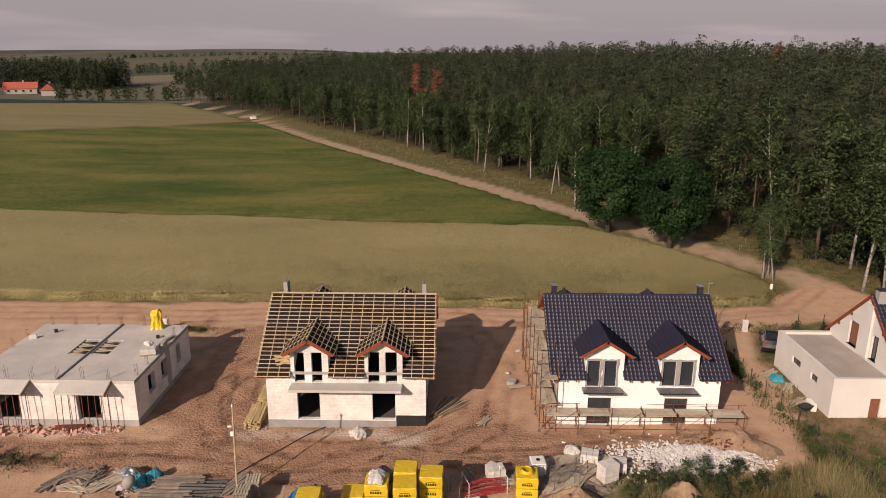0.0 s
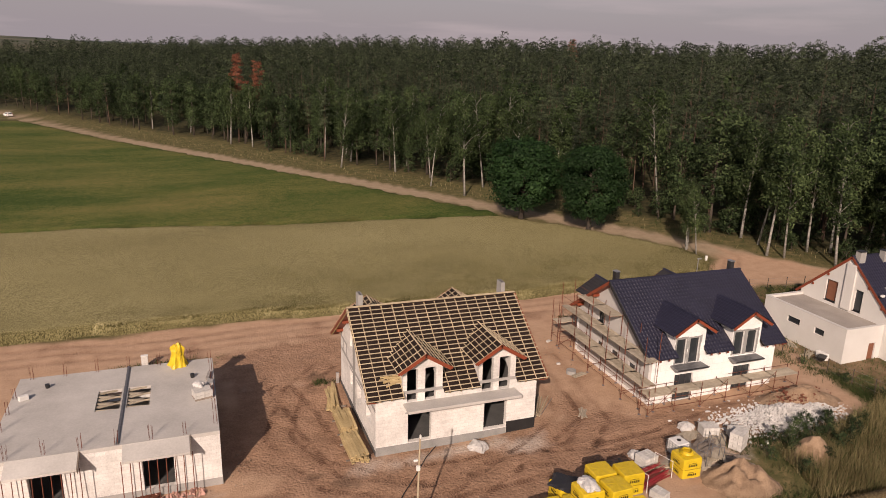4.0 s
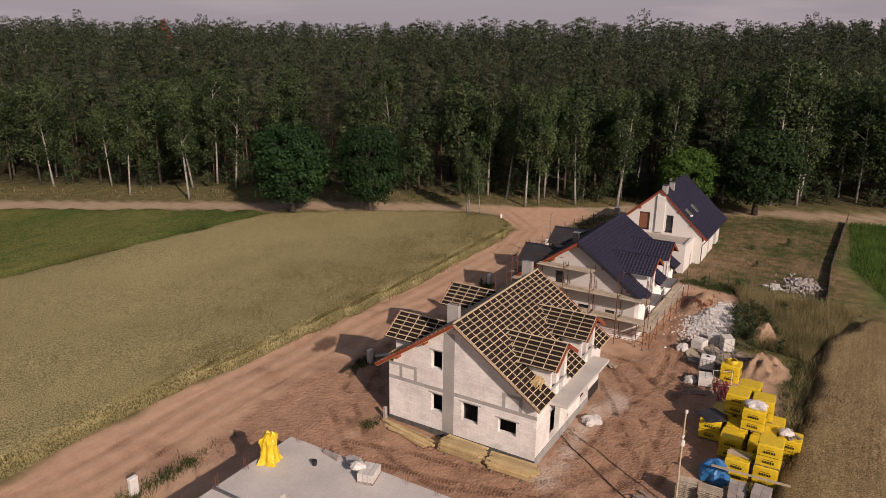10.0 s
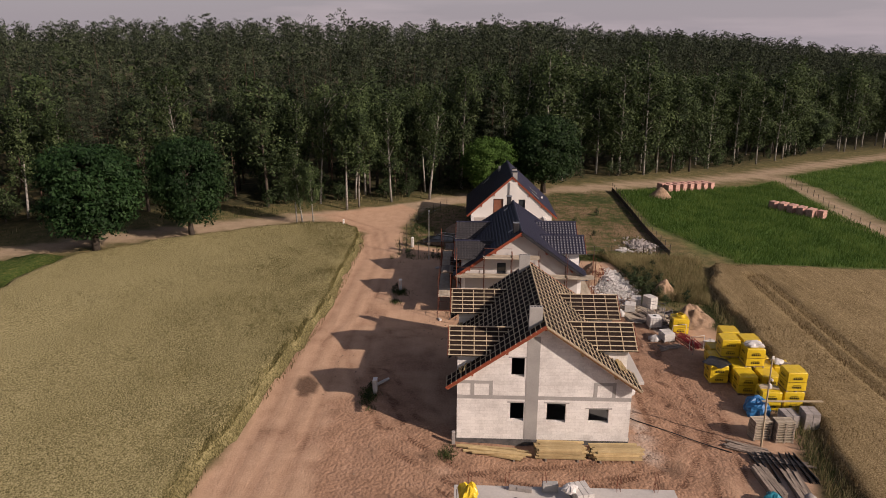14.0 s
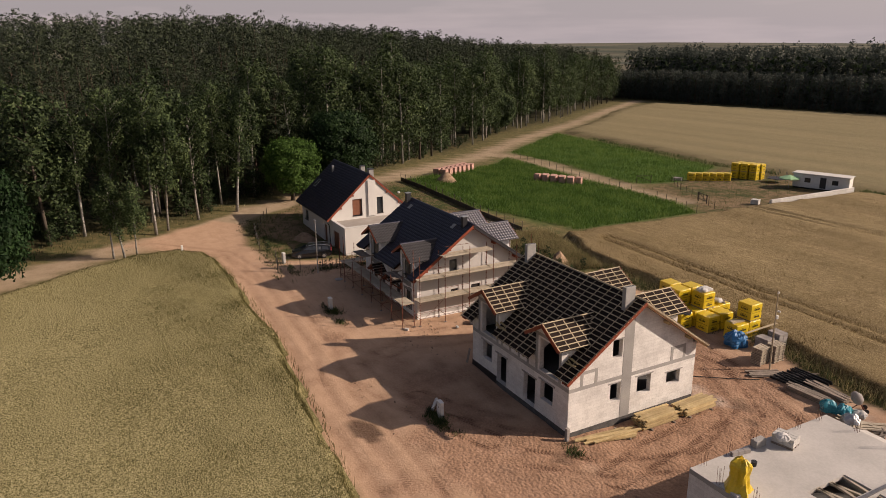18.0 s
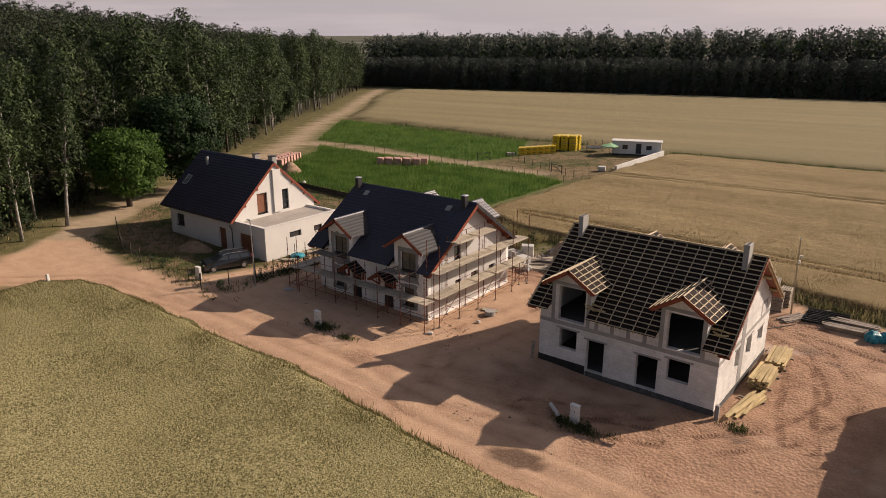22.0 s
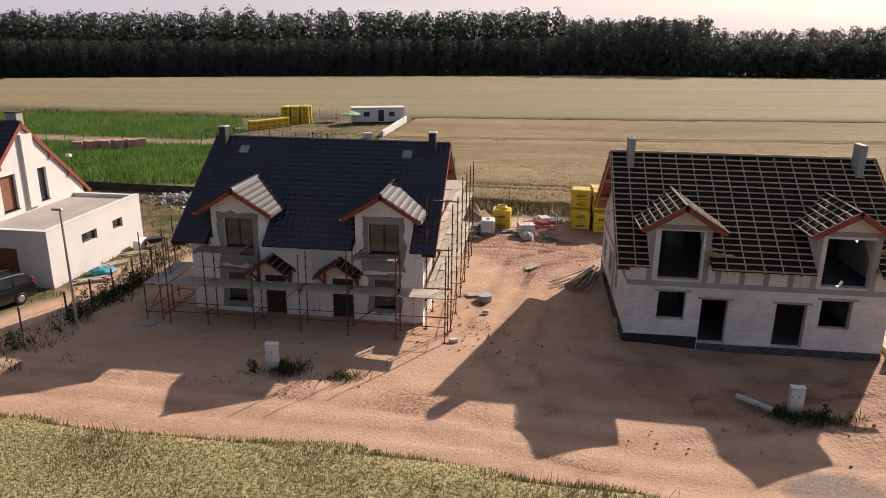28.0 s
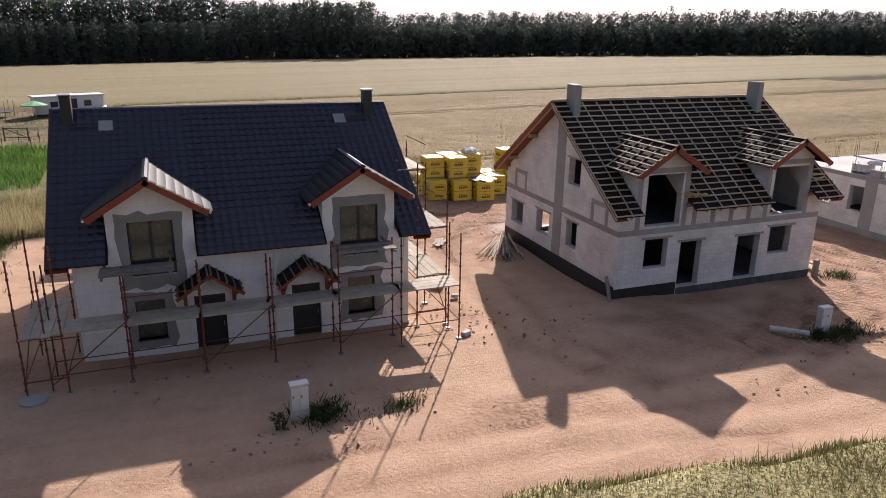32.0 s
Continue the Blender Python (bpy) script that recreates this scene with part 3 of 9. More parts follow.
WX, WY = GX + 1.4 * (value_noise(GX, GY, 9, 20) - 0.5), GY + 1.4 * (value_noise(GX, GY, 9, 30) - 0.5)
off_1, run_1 = along_tracks(WX, WY, TRACKS[0])
off_2, run_2 = along_tracks(WX, WY, TRACKS[1])
ruts = dirt * np.maximum(step(0.5, 0.1, np.abs(off_1 - 0.85)), step(0.5, 0.1, np.abs(off_2 - 0.85)))
stain = step(1.0, 0.75, np.hypot((GX + 5.3) / 2.0, (GY - 71.6) / 0.9) + 0.5 * (value_noise(GX, GY, 0.7, 15) - 0.5))
for sx0, sy0, sr in ((-14.5, 46.3, 1.2), (-1.5, 47.2, 0.9), (-16.5, 47.5, 0.8), (-13.8, 61.8, 0.8)):
    stain = np.maximum(stain, 0.7 * step(1.0, 0.6, np.hypot(GX - sx0, (GY - sy0) * 1.4) / sr + 0.6 * (value_noise(GX, GY, 0.6, 16) - 0.5)))
lime = np.zeros(GX.shape)
for zx, zy, zw, zh in ((18.6, 43.6, 4.6, 2.6), (-6, 47.6, 6, 0.9), (-1.5, 46.8, 2.2, 1.2), (-27, 61.0, 7, 0.8), (9.5, 41.2, 4.5, 1.6), (-12.9, 47.8, 1.6, 1.2), (-28, 47.6, 6, 0.7), (-18.5, 40.5, 4, 1.2), (34, 37.4, 2.4, 1.4)):
    lime = np.maximum(lime, np.exp(-((GX - zx) / zw) ** 2 - ((GY - zy) / zh) ** 2))
lime = step(0.3, 0.9, lime + 0.6 * (value_noise(GX, GY, 1.6, 81) - 0.5) + 0.4 * (value_noise(GX, GY, 0.6, 82) - 0.5))
churn = np.zeros(GX.shape)
for zx, zy, zw, zh in ((-3, 44, 17, 4), (-16, 54, 5, 11), (-9, 65.3, 9, 3.0), (-18, 64, 5, 4), (5, 46, 3.5, 4), (-28, 45, 11, 2.6), (14, 46, 8, 2)):
    churn = np.maximum(churn, np.exp(-((GX - zx) / zw) ** 2 - ((GY - zy) / zh) ** 2))
churn = step(0.14, 0.50, churn + 0.7 * (value_noise(GX, GY, 4, 5) - 0.5) + 0.4 * (value_noise(GX, GY, 1.3, 51) - 0.5)) * dirt
GZ = land(GX, GY)
GZ += dirt * (0.16 * (value_noise(GX, GY, 5, 6) - 0.5) + 0.10 * (value_noise(GX, GY, 1.6, 7) - 0.5) * (0.4 + churn) + 0.06 * (value_noise(GX, GY, 0.8, 8) - 0.5) * churn) - 0.05 * ruts
GZ += (1 - dirt) * (1 - road) * 0.10 * (value_noise(GX, GY, 2.0, 9) - 0.5)
GZ += step(500, 1400, np.hypot(GX, GY)) * step(100, 500, GY) * (4 + 16 * (value_noise(GX, GY, 500, 11) - 0.3))
nx, ny = len(gx), len(gy)
idx = np.arange(nx * ny).reshape(ny, nx)
quads = np.stack([idx[:-1, :-1], idx[:-1, 1:], idx[1:, 1:], idx[1:, :-1]], -1).reshape(-1, 4)
ground_mesh = raw_mesh("ground", np.stack([GX, GY, GZ], -1).reshape(-1, 3), quads, True)
for key, value in (("dirt", dirt), ("road", road), ("lush", lush), ("yard", yard), ("wood", wood), ("ruts", ruts), ("churn", churn), ("stain", stain), ("lime", lime), ("off_1", off_1), ("run_1", run_1), ("off_2", off_2), ("run_2", run_2)):
    ground_mesh.attributes.new(key, "FLOAT", "POINT").data.foreach_set("value", value.ravel().astype(np.float32))


def ground_material():
    m, n, l = nodes_of("earth_and_grass")
    co = position(n)

    def mask(key):
        a = n.new("ShaderNodeAttribute")
        a.attribute_name = key
        return a.outputs["Fac"]
    n_big, n_mid, n_fine = link_noise(n, l, co, 0.09, 5), link_noise(n, l, co, 0.8, 6, 0.65), link_noise(n, l, co, 7.0, 5, 0.7)
    grain = link_noise(n, l, co, 30.0, 3)
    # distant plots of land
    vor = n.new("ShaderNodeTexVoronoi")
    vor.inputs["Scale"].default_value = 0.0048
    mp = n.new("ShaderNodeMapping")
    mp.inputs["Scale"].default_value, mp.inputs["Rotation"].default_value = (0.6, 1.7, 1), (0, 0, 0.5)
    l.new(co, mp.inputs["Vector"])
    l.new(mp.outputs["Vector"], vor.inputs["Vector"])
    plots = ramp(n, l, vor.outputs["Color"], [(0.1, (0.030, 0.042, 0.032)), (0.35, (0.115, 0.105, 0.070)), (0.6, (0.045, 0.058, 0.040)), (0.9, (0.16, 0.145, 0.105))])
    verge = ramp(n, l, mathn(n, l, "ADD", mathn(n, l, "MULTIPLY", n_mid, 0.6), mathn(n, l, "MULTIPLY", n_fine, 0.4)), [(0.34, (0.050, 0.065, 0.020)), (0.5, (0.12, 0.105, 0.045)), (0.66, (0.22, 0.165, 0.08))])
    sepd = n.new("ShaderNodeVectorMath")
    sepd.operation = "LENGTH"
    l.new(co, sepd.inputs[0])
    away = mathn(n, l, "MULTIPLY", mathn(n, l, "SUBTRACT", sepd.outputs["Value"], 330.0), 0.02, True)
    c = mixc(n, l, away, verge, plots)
    # litter and soil under the trees, darkened further to deepen the woods' shade
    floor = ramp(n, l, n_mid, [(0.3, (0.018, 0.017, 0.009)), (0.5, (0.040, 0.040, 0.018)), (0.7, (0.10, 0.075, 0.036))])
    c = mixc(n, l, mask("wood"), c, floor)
    yard_c = ramp(n, l, mathn(n, l, "ADD", mathn(n, l, "MULTIPLY", n_mid, 0.5), mathn(n, l, "MULTIPLY", n_big, 0.5)), [(0.38, (0.035, 0.052, 0.014)), (0.46, (0.080, 0.080, 0.030)), (0.51, (0.15, 0.105, 0.058)), (0.62, (0.24, 0.165, 0.10))])
    c = mixc(n, l, mask("yard"), c, yard_c)
    lush_c = ramp(n, l, mathn(n, l, "ADD", mathn(n, l, "MULTIPLY", n_mid, 0.5), mathn(n, l, "MULTIPLY", n_fine, 0.5)), [(0.3, (0.042, 0.088, 0.017)), (0.55, (0.080, 0.145, 0.029)), (0.75, (0.14, 0.185, 0.048))])
    c = mixc(n, l, mask("lush"), c, lush_c)
    road_c = ramp(n, l, mathn(n, l, "ADD", mathn(n, l, "MULTIPLY", n_mid, 0.6), mathn(n, l, "MULTIPLY", n_fine, 0.4)), [(0.3, (0.26, 0.19, 0.12)), (0.7, (0.42, 0.33, 0.23))])
    c = mixc(n, l, mask("road"), c, road_c)
    f = mathn(n, l, "ADD", mathn(n, l, "MULTIPLY", n_mid, 0.55), mathn(n, l, "MULTIPLY", n_fine, 0.45))
    dirt_c = ramp(n, l, f, [(0.28, (0.36, 0.23, 0.148)), (0.5, (0.46, 0.305, 0.202)), (0.72, (0.535, 0.37, 0.258))])
    wet = ramp(n, l, f, [(0.34, (0.12, 0.060, 0.038)), (0.5, (0.24, 0.135, 0.085)), (0.66, (0.36, 0.215, 0.14))])
    dirt_c = mixc(n, l, mathn(n, l, "MULTIPLY", mask("churn"), 0.62), dirt_c, wet)
    dirt_c = mixc(n, l, mathn(n, l, "MULTIPLY", mask("ruts"), 0.35), dirt_c, wet)
    c = mixc(n, l, mask("dirt"), c, dirt_c)
    damp = ramp(n, l, n_fine, [(0.3, (0.05, 0.03, 0.02)), (0.7, (0.12, 0.075, 0.05))])
    c = mixc(n, l, mathn(n, l, "MULTIPLY", mask("stain"), 0.85), c, damp)
    c = mixc(n, l, mathn(n, l, "MULTIPLY", mask("lime"), mathn(n, l, "MULTIPLY", n_fine, 1.2)), c, (0.52, 0.46, 0.40))
    # drawn-out wheel marks on the track, and the lugs that tractor tyres pressed into soft soil
    lanes = link_noise(n, l, co, 1.3, 4, 0.6, (0.10, 1.8, 1.0))
    streak = mathn(n, l, "MULTIPLY", mathn(n, l, "SUBTRACT", lanes, 0.5), mask("dirt"))
    c = mixc(n, l, mathn(n, l, "MULTIPLY", streak, 0.55, True), c, (0.22, 0.125, 0.078))
    patchy = mathn(n, l, "MULTIPLY", mathn(n, l, "SUBTRACT", link_noise(n, l, co, 0.7, 4), 0.43), 8.0, True)
    soft = mathn(n, l, "MULTIPLY", patchy, mathn(n, l, "ADD", mathn(n, l, "MULTIPLY", mask("churn"), 0.9), 0.05, True))
    soft = mathn(n, l, "MULTIPLY", soft, mask("dirt"))
    tread, mark = 0.0, 0.0
    for k in ("1", "2"):
        off = mathn(n, l, "SUBTRACT", mask("off_" + k), 0.85)
        wide = mathn(n, l, "ABSOLUTE", off)
        band = mathn(n, l, "MULTIPLY", mathn(n, l, "SUBTRACT", 0.27, wide), 9.0, True)
        wave = mathn(n, l, "SINE", mathn(n, l, "MULTIPLY", mathn(n, l, "ADD", mask("run_" + k), mathn(n, l, "ADD", mathn(n, l, "MULTIPLY", wide, 0.5), mathn(n, l, "MULTIPLY", n_fine, 0.22))), 27.0))
        lug = mathn(n, l, "MULTIPLY", mathn(n, l, "ADD", wave, 0.3), 1.6, True)
        mark = mathn(n, l, "MAXIMUM", mark, mathn(n, l, "MULTIPLY", band, mathn(n, l, "SUBTRACT", 1.0, mathn(n, l, "MULTIPLY", lug, 0.7))))
        tread = mathn(n, l, "ADD", tread, mathn(n, l, "MULTIPLY", band, mathn(n, l, "SUBTRACT", lug, 0.6)))
    # damp tread bands, painted darkest between the lugs for their shadow
    c = mixc(n, l, mathn(n, l, "MULTIPLY", mathn(n, l, "MULTIPLY", mark, soft), 0.7), c, (0.105, 0.050, 0.031))
    clods = n.new("ShaderNodeTexVoronoi")
    clods.inputs["Scale"].default_value = 4.5
    l.new(co, clods.inputs["Vector"])
    lumps = mathn(n, l, "MULTIPLY", mathn(n, l, "SUBTRACT", 0.6, clods.outputs["Distance"]), mathn(n, l, "MULTIPLY", mask("churn"), 0.7))
    h = mathn(n, l, "ADD", mathn(n, l, "ADD", n_fine, mathn(n, l, "MULTIPLY", grain, 0.3)), mathn(n, l, "ADD", mathn(n, l, "ADD", mathn(n, l, "MULTIPLY", mathn(n, l, "MULTIPLY", tread, soft), 1.7), mathn(n, l, "MULTIPLY", lumps, 1.5)), mathn(n, l, "MULTIPLY", streak, 0.5)))
    rough = mathn(n, l, "SUBTRACT", 0.95, mathn(n, l, "MULTIPLY", mask("stain"), 0.35))
    return finish(m, n, l, c, rough, 0.0, h, 0.7, 0.08, 0.15)


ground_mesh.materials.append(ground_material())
# low wooded ridge along the horizon, distance haze mixed into its blue-grey colour
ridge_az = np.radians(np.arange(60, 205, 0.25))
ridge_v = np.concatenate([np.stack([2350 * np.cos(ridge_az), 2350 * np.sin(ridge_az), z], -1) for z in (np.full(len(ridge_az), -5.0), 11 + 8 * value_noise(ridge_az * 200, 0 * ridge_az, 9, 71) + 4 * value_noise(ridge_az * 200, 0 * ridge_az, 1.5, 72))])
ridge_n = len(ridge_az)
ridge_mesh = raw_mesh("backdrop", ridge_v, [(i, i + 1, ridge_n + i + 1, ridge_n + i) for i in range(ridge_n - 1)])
ridge_mesh.materials.append(surface("hazed_wooded_ridge", (0.045, 0.055, 0.06), (0.10, 0.115, 0.12), 0.004, 0.02, 0.95, vary=0.0, spec=0.0, space="World"))
tagged(new("backdrop", ridge_mesh), "far wooded ridge along the horizon, tinted blue-grey for haze", "backdrop", kind="structure")
tagged(new("ground", ground_mesh), "reddish-brown dirt site amid dry verges, grass and woodland floor", "ground", kind="structure")


# ---- standing crops ----
def crop_material(name, stops, streak, angle, bump=0.4, fine=8.5, grain=2.0, rows=0.0, broad=0.34, patchy=0.18):
    m, n, l = nodes_of(name)
    co = position(n)
    mp = n.new("ShaderNodeMapping")
    mp.inputs["Rotation"].default_value = (0, 0, angle)
    mp.inputs["Scale"].default_value = streak
    l.new(co, mp.inputs["Vector"])
    a = link_noise(n, l, mp.outputs["Vector"], 0.05, 5, 0.55)
    b = link_noise(n, l, co, fine, 3, 0.75, (1, 1, 0.35))
    b2 = link_noise(n, l, co, 0.7, 5, 0.65)
    b = mathn(n, l, "ADD", mathn(n, l, "MULTIPLY", mathn(n, l, "SUBTRACT", b, 0.5), grain), 0.5)
    f = mathn(n, l, "ADD", mathn(n, l, "MULTIPLY", a, broad), mathn(n, l, "ADD", mathn(n, l, "MULTIPLY", b, 1.0 - broad - patchy), mathn(n, l, "MULTIPLY", b2, patchy)))
    if rows:
        drill = link_noise(n, l, co, 2.2, 3, 0.6, (0.05, 1.6, 1))
        f = mathn(n, l, "ADD", f, mathn(n, l, "MULTIPLY", mathn(n, l, "SUBTRACT", drill, 0.5), rows))
    c = ramp(n, l, f, stops)
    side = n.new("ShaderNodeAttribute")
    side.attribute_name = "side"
    # border colour halved: duller stalks plus the shade they throw on each other
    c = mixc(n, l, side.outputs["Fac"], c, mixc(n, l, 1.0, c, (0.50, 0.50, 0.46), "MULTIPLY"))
    return finish(m, n, l, c, 0.95, 0.0, b, bump, 0.25, 0.1)


wheat_m = crop_material("green_gold_wheat_field", [(0.28, (0.074, 0.064, 0.026)), (0.42, (0.19, 0.167, 0.074)), (0.52, (0.295, 0.260, 0.125)), (0.68, (0.44, 0.385, 0.21))], (0.5, 1.4, 1), 0.1, broad=0.2, patchy=0.1)
green_m = crop_material("dark_green_crop", [(0.35, (0.030, 0.058, 0.012)), (0.46, (0.066, 0.096, 0.022)), (0.55, (0.14, 0.135, 0.042)), (0.68, (0.23, 0.185, 0.070))], (0.5, 1.2, 1), -0.12, 0.4, 4.0, 1.6, broad=0.45, patchy=0.20)
pale_m = crop_material("pale_far_crop", [(0.36, (0.15, 0.14, 0.065)), (0.62, (0.25, 0.215, 0.115))], (0.3, 2.0, 1), 0.4)
ripe_m = crop_material("ripe_wheat_field", [(0.28, (0.075, 0.053, 0.024)), (0.42, (0.17, 0.124, 0.061)), (0.54, (0.265, 0.202, 0.105)), (0.68, (0.42, 0.33, 0.185))], (0.3, 1.6, 1), 0.02, rows=0.22)
ripe_far_m = crop_material("ripe_far_field", [(0.36, (0.185, 0.155, 0.085)), (0.5, (0.245, 0.205, 0.115)), (0.64, (0.30, 0.245, 0.14))], (0.15, 2.4, 1), 0.05, rows=0.15)


def signed(x, y, poly):
    return np.where(inside(x, y, poly), 1, -1) * to_line(x, y, poly, True)


def crop(name, poly, lo, hi, pitch, height, material, label, lines=(), wave=0.12, brow=0.5):
    """A field of standing crop: a rolling top that falls to the ground along its border."""
    x, y = np.meshgrid(np.arange(lo[0], hi[0] + pitch, pitch), np.arange(lo[1], hi[1] + pitch, pitch))
    s = signed(x, y, poly) - 0.35 + 0.8 * (value_noise(x, y, 2.2, 41) - 0.7)
    t = np.clip((s + 0.2 * max(pitch, 0.6)) / ((brow + 0.2) * max(pitch, 0.6)), 0, 1)
    k = t * (2 - t)
    z = land(x, y) + height * k - 0.35 * step(-0.05, -0.6 * max(pitch, 0.6), s) + 0.04 * (s > -0.1) + wave * (value_noise(x, y, 3.1, 42) + 0.6 * value_noise(x, y, 1.3, 43) - 0.8) * k
    for line in lines:
        d = to_line(x, y, line)
        z -= 0.5 * height * step(0.40, 0.15, np.abs(d - 0.8)) * k
    ny, nx = x.shape
    idx = np.arange(nx * ny).reshape(ny, nx)
    q = np.stack([idx[:-1, :-1], idx[:-1, 1:], idx[1:, 1:], idx[1:, :-1]], -1).reshape(-1, 4)
    q = q[(s.ravel()[q] > -1.5 * pitch).any(1)]
    used, inv = np.unique(q, return_inverse=True)
    me = raw_mesh(name, np.stack([x, y, z], -1).reshape(-1, 3)[used], inv.reshape(-1, 4), True)
    me.materials.append(material)
    # where the bare stalks show along the border, darkened for shade among them
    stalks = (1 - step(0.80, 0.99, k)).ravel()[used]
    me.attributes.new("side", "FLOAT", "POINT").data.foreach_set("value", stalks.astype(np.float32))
    return tagged(new(name, me), label, "field", kind="stuff")


RUT_S = [[(21, 27.6), (5, 27.7), (-30, 27.6), (-110, 27.6)], [(27, -4), (-30, -5), (-110, -5)]]
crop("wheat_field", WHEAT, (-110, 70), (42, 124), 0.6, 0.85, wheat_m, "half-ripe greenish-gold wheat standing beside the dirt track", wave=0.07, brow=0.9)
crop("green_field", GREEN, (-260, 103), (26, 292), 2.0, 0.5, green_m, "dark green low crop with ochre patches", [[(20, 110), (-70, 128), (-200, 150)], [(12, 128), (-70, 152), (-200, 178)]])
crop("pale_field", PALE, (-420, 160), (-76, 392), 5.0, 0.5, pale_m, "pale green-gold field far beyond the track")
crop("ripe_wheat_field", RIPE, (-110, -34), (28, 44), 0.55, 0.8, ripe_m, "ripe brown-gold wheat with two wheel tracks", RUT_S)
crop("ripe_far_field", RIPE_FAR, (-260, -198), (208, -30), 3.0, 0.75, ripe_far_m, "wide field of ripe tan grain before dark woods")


def blades(name, x, y, z, h, w, material, label, category, lean=0.25, seed=1):
    """Many upright thin leaves or ears, one triangle each, as one mass."""
    r = np.random.default_rng(seed)
    k = len(x)
    a = r.uniform(0, math.tau, k)
    dx, dy = np.cos(a) * w / 2, np.sin(a) * w / 2
    tip = r.normal(0, lean, (2, k)) * h
    p = np.stack([np.stack([x - dx, y - dy, z], -1), np.stack([x + dx, y + dy, z], -1), np.stack([x + tip[0], y + tip[1], z + h], -1)], 1)
    me = raw_mesh(name, p.reshape(-1, 3), np.arange(3 * k).reshape(-1, 3))
    me.materials.append(material)
    return tagged(new(name, me), label, category, kind="stuff")


def scatter(poly, box, count, seed, inset=0.0):
    r = np.random.default_rng(seed)
    x, y = r.uniform(box[0], box[2], count), r.uniform(box[1], box[3], count)
    s = signed(x, y, poly)
    ok = s > inset
    return x[ok], y[ok], s[ok]


def ears(name, poly, box, count, thick, height, material, stalk, label, seed, fringe, brow=0.5):
    """Ears standing out of a field's top, thickest where thick(x, y) is 1, and stalks along its edge."""
    r = np.random.default_rng(seed)
    x, y = r.uniform(box[0], box[2], count), r.uniform(box[1], box[3], count)
    k = r.uniform(0, 1, count) < thick(x, y)
    x, y = x[k], y[k]
    s = signed(x, y, poly)
    x, y, s = x[s > 0], y[s > 0], s[s > 0]
    # a dense fringe along the border
    walk_ = [(a, b) for a, b in zip(poly, poly[1:]) if box[0] < (a[0] + b[0]) / 2 < box[2] and fringe[0] < (a[1] + b[1]) / 2 < fringe[1]]
    for (x0, y0), (x1, y1) in walk_:
        k = int(math.hypot(x1 - x0, y1 - y0) * 45)
        t, o = r.uniform(0, 1, k), r.uniform(-0.15, 1.3, k)
        ln = math.hypot(x1 - x0, y1 - y0)
        sx_ = 1 if inside((x0 + x1) / 2 - (y1 - y0) / ln * 0.3, (y0 + y1) / 2 + (x1 - x0) / ln * 0.3, poly) else -1
        x = np.append(x, x0 + (x1 - x0) * t - sx_ * (y1 - y0) / ln * o)
        y = np.append(y, y0 + (y1 - y0) * t + sx_ * (x1 - x0) / ln * o)
        s = np.append(s, np.full(k, 0.2) * (o < 0.5) + (o >= 0.5) * o)
    lone = (s < 0.45) & (r.uniform(0, 1, len(x)) < 0.08)
    blades(name.replace("ears", "stalks"), x[lone], y[lone], land(x[lone], y[lone]) - 0.05, height * r.uniform(0.35, 0.8, lone.sum()), r.uniform(0.03, 0.06, lone.sum()), stalk, "bare stalks along the edge of the wheat", "wheat", 0.2, seed + 50)
    x, y = x[~lone], y[~lone]
    rise = np.clip((signed(x, y, poly) - 0.23 + 0.8 * (value_noise(x, y, 2.2, 41) - 0.7)) / (0.6 * brow + 0.12), 0, 1)
    rise = rise * (2 - rise)
    up = rise > 0.75
    x, y, rise = x[up], y[up], rise[up]
    base = land(x, y) + height * rise - 0.13
    blades(name, x, y, base, r.uniform(0.18, 0.36, len(x)), r.uniform(0.03, 0.07, len(x)), material, label, "wheat", 0.25, seed)


ears("wheat_ears", WHEAT, (-70, 71, 42, 112), 1150000, lambda x, y: np.clip(np.exp(-(y - 75) / 9), 0.07, 1) * np.clip(np.exp((x + 14) / 16), 0.05, 1), 0.85, wheat_ear, wheat_stalk, "upright wheat ears with pale awns", 11, (70, 90), 0.9)
ears("ripe_wheat_ears", RIPE, (-70, -25, 28, 38.5), 420000, lambda x, y: np.clip(np.exp((y - 34) / 10), 0.06, 1) * np.clip(np.exp((x + 22) / 16), 0.05, 1), 0.8, ripe_ear, ripe_stalk, "ripe brown wheat ears", 21, (30, 40))


# ---- trees ----
def leaf_tris(c, size, r, out=None, width=0.5, hang=0.0):
    """Small three-cornered sprays of leaves round the points c, each more or less across its way out of the crown."""
    n = len(c)
    a = r.normal(size=(n, 3)) - (0, 0, hang)
    way = r.normal(size=(n, 3)) * (0.55 if out is None else 0.45) + (0 if out is None else out)
    way /= np.linalg.norm(way, axis=1)[:, None] + 1e-6
    a -= way * (a * way).sum(1)[:, None] * (0 if out is None else 0.9)
    a /= np.linalg.norm(a, axis=1)[:, None] + 1e-6
    b = np.cross(a, way)
    b /= np.linalg.norm(b, axis=1)[:, None] + 1e-6
    s = size * r.uniform(0.6, 1.35, (n, 1))
    v = np.stack([c - a * s / 2 - b * s * width / 2, c - a * s / 2 + b * s * width / 2, c + a * s / 2], 1).reshape(-1, 3)
    return v, np.arange(3 * n).reshape(-1, 3)


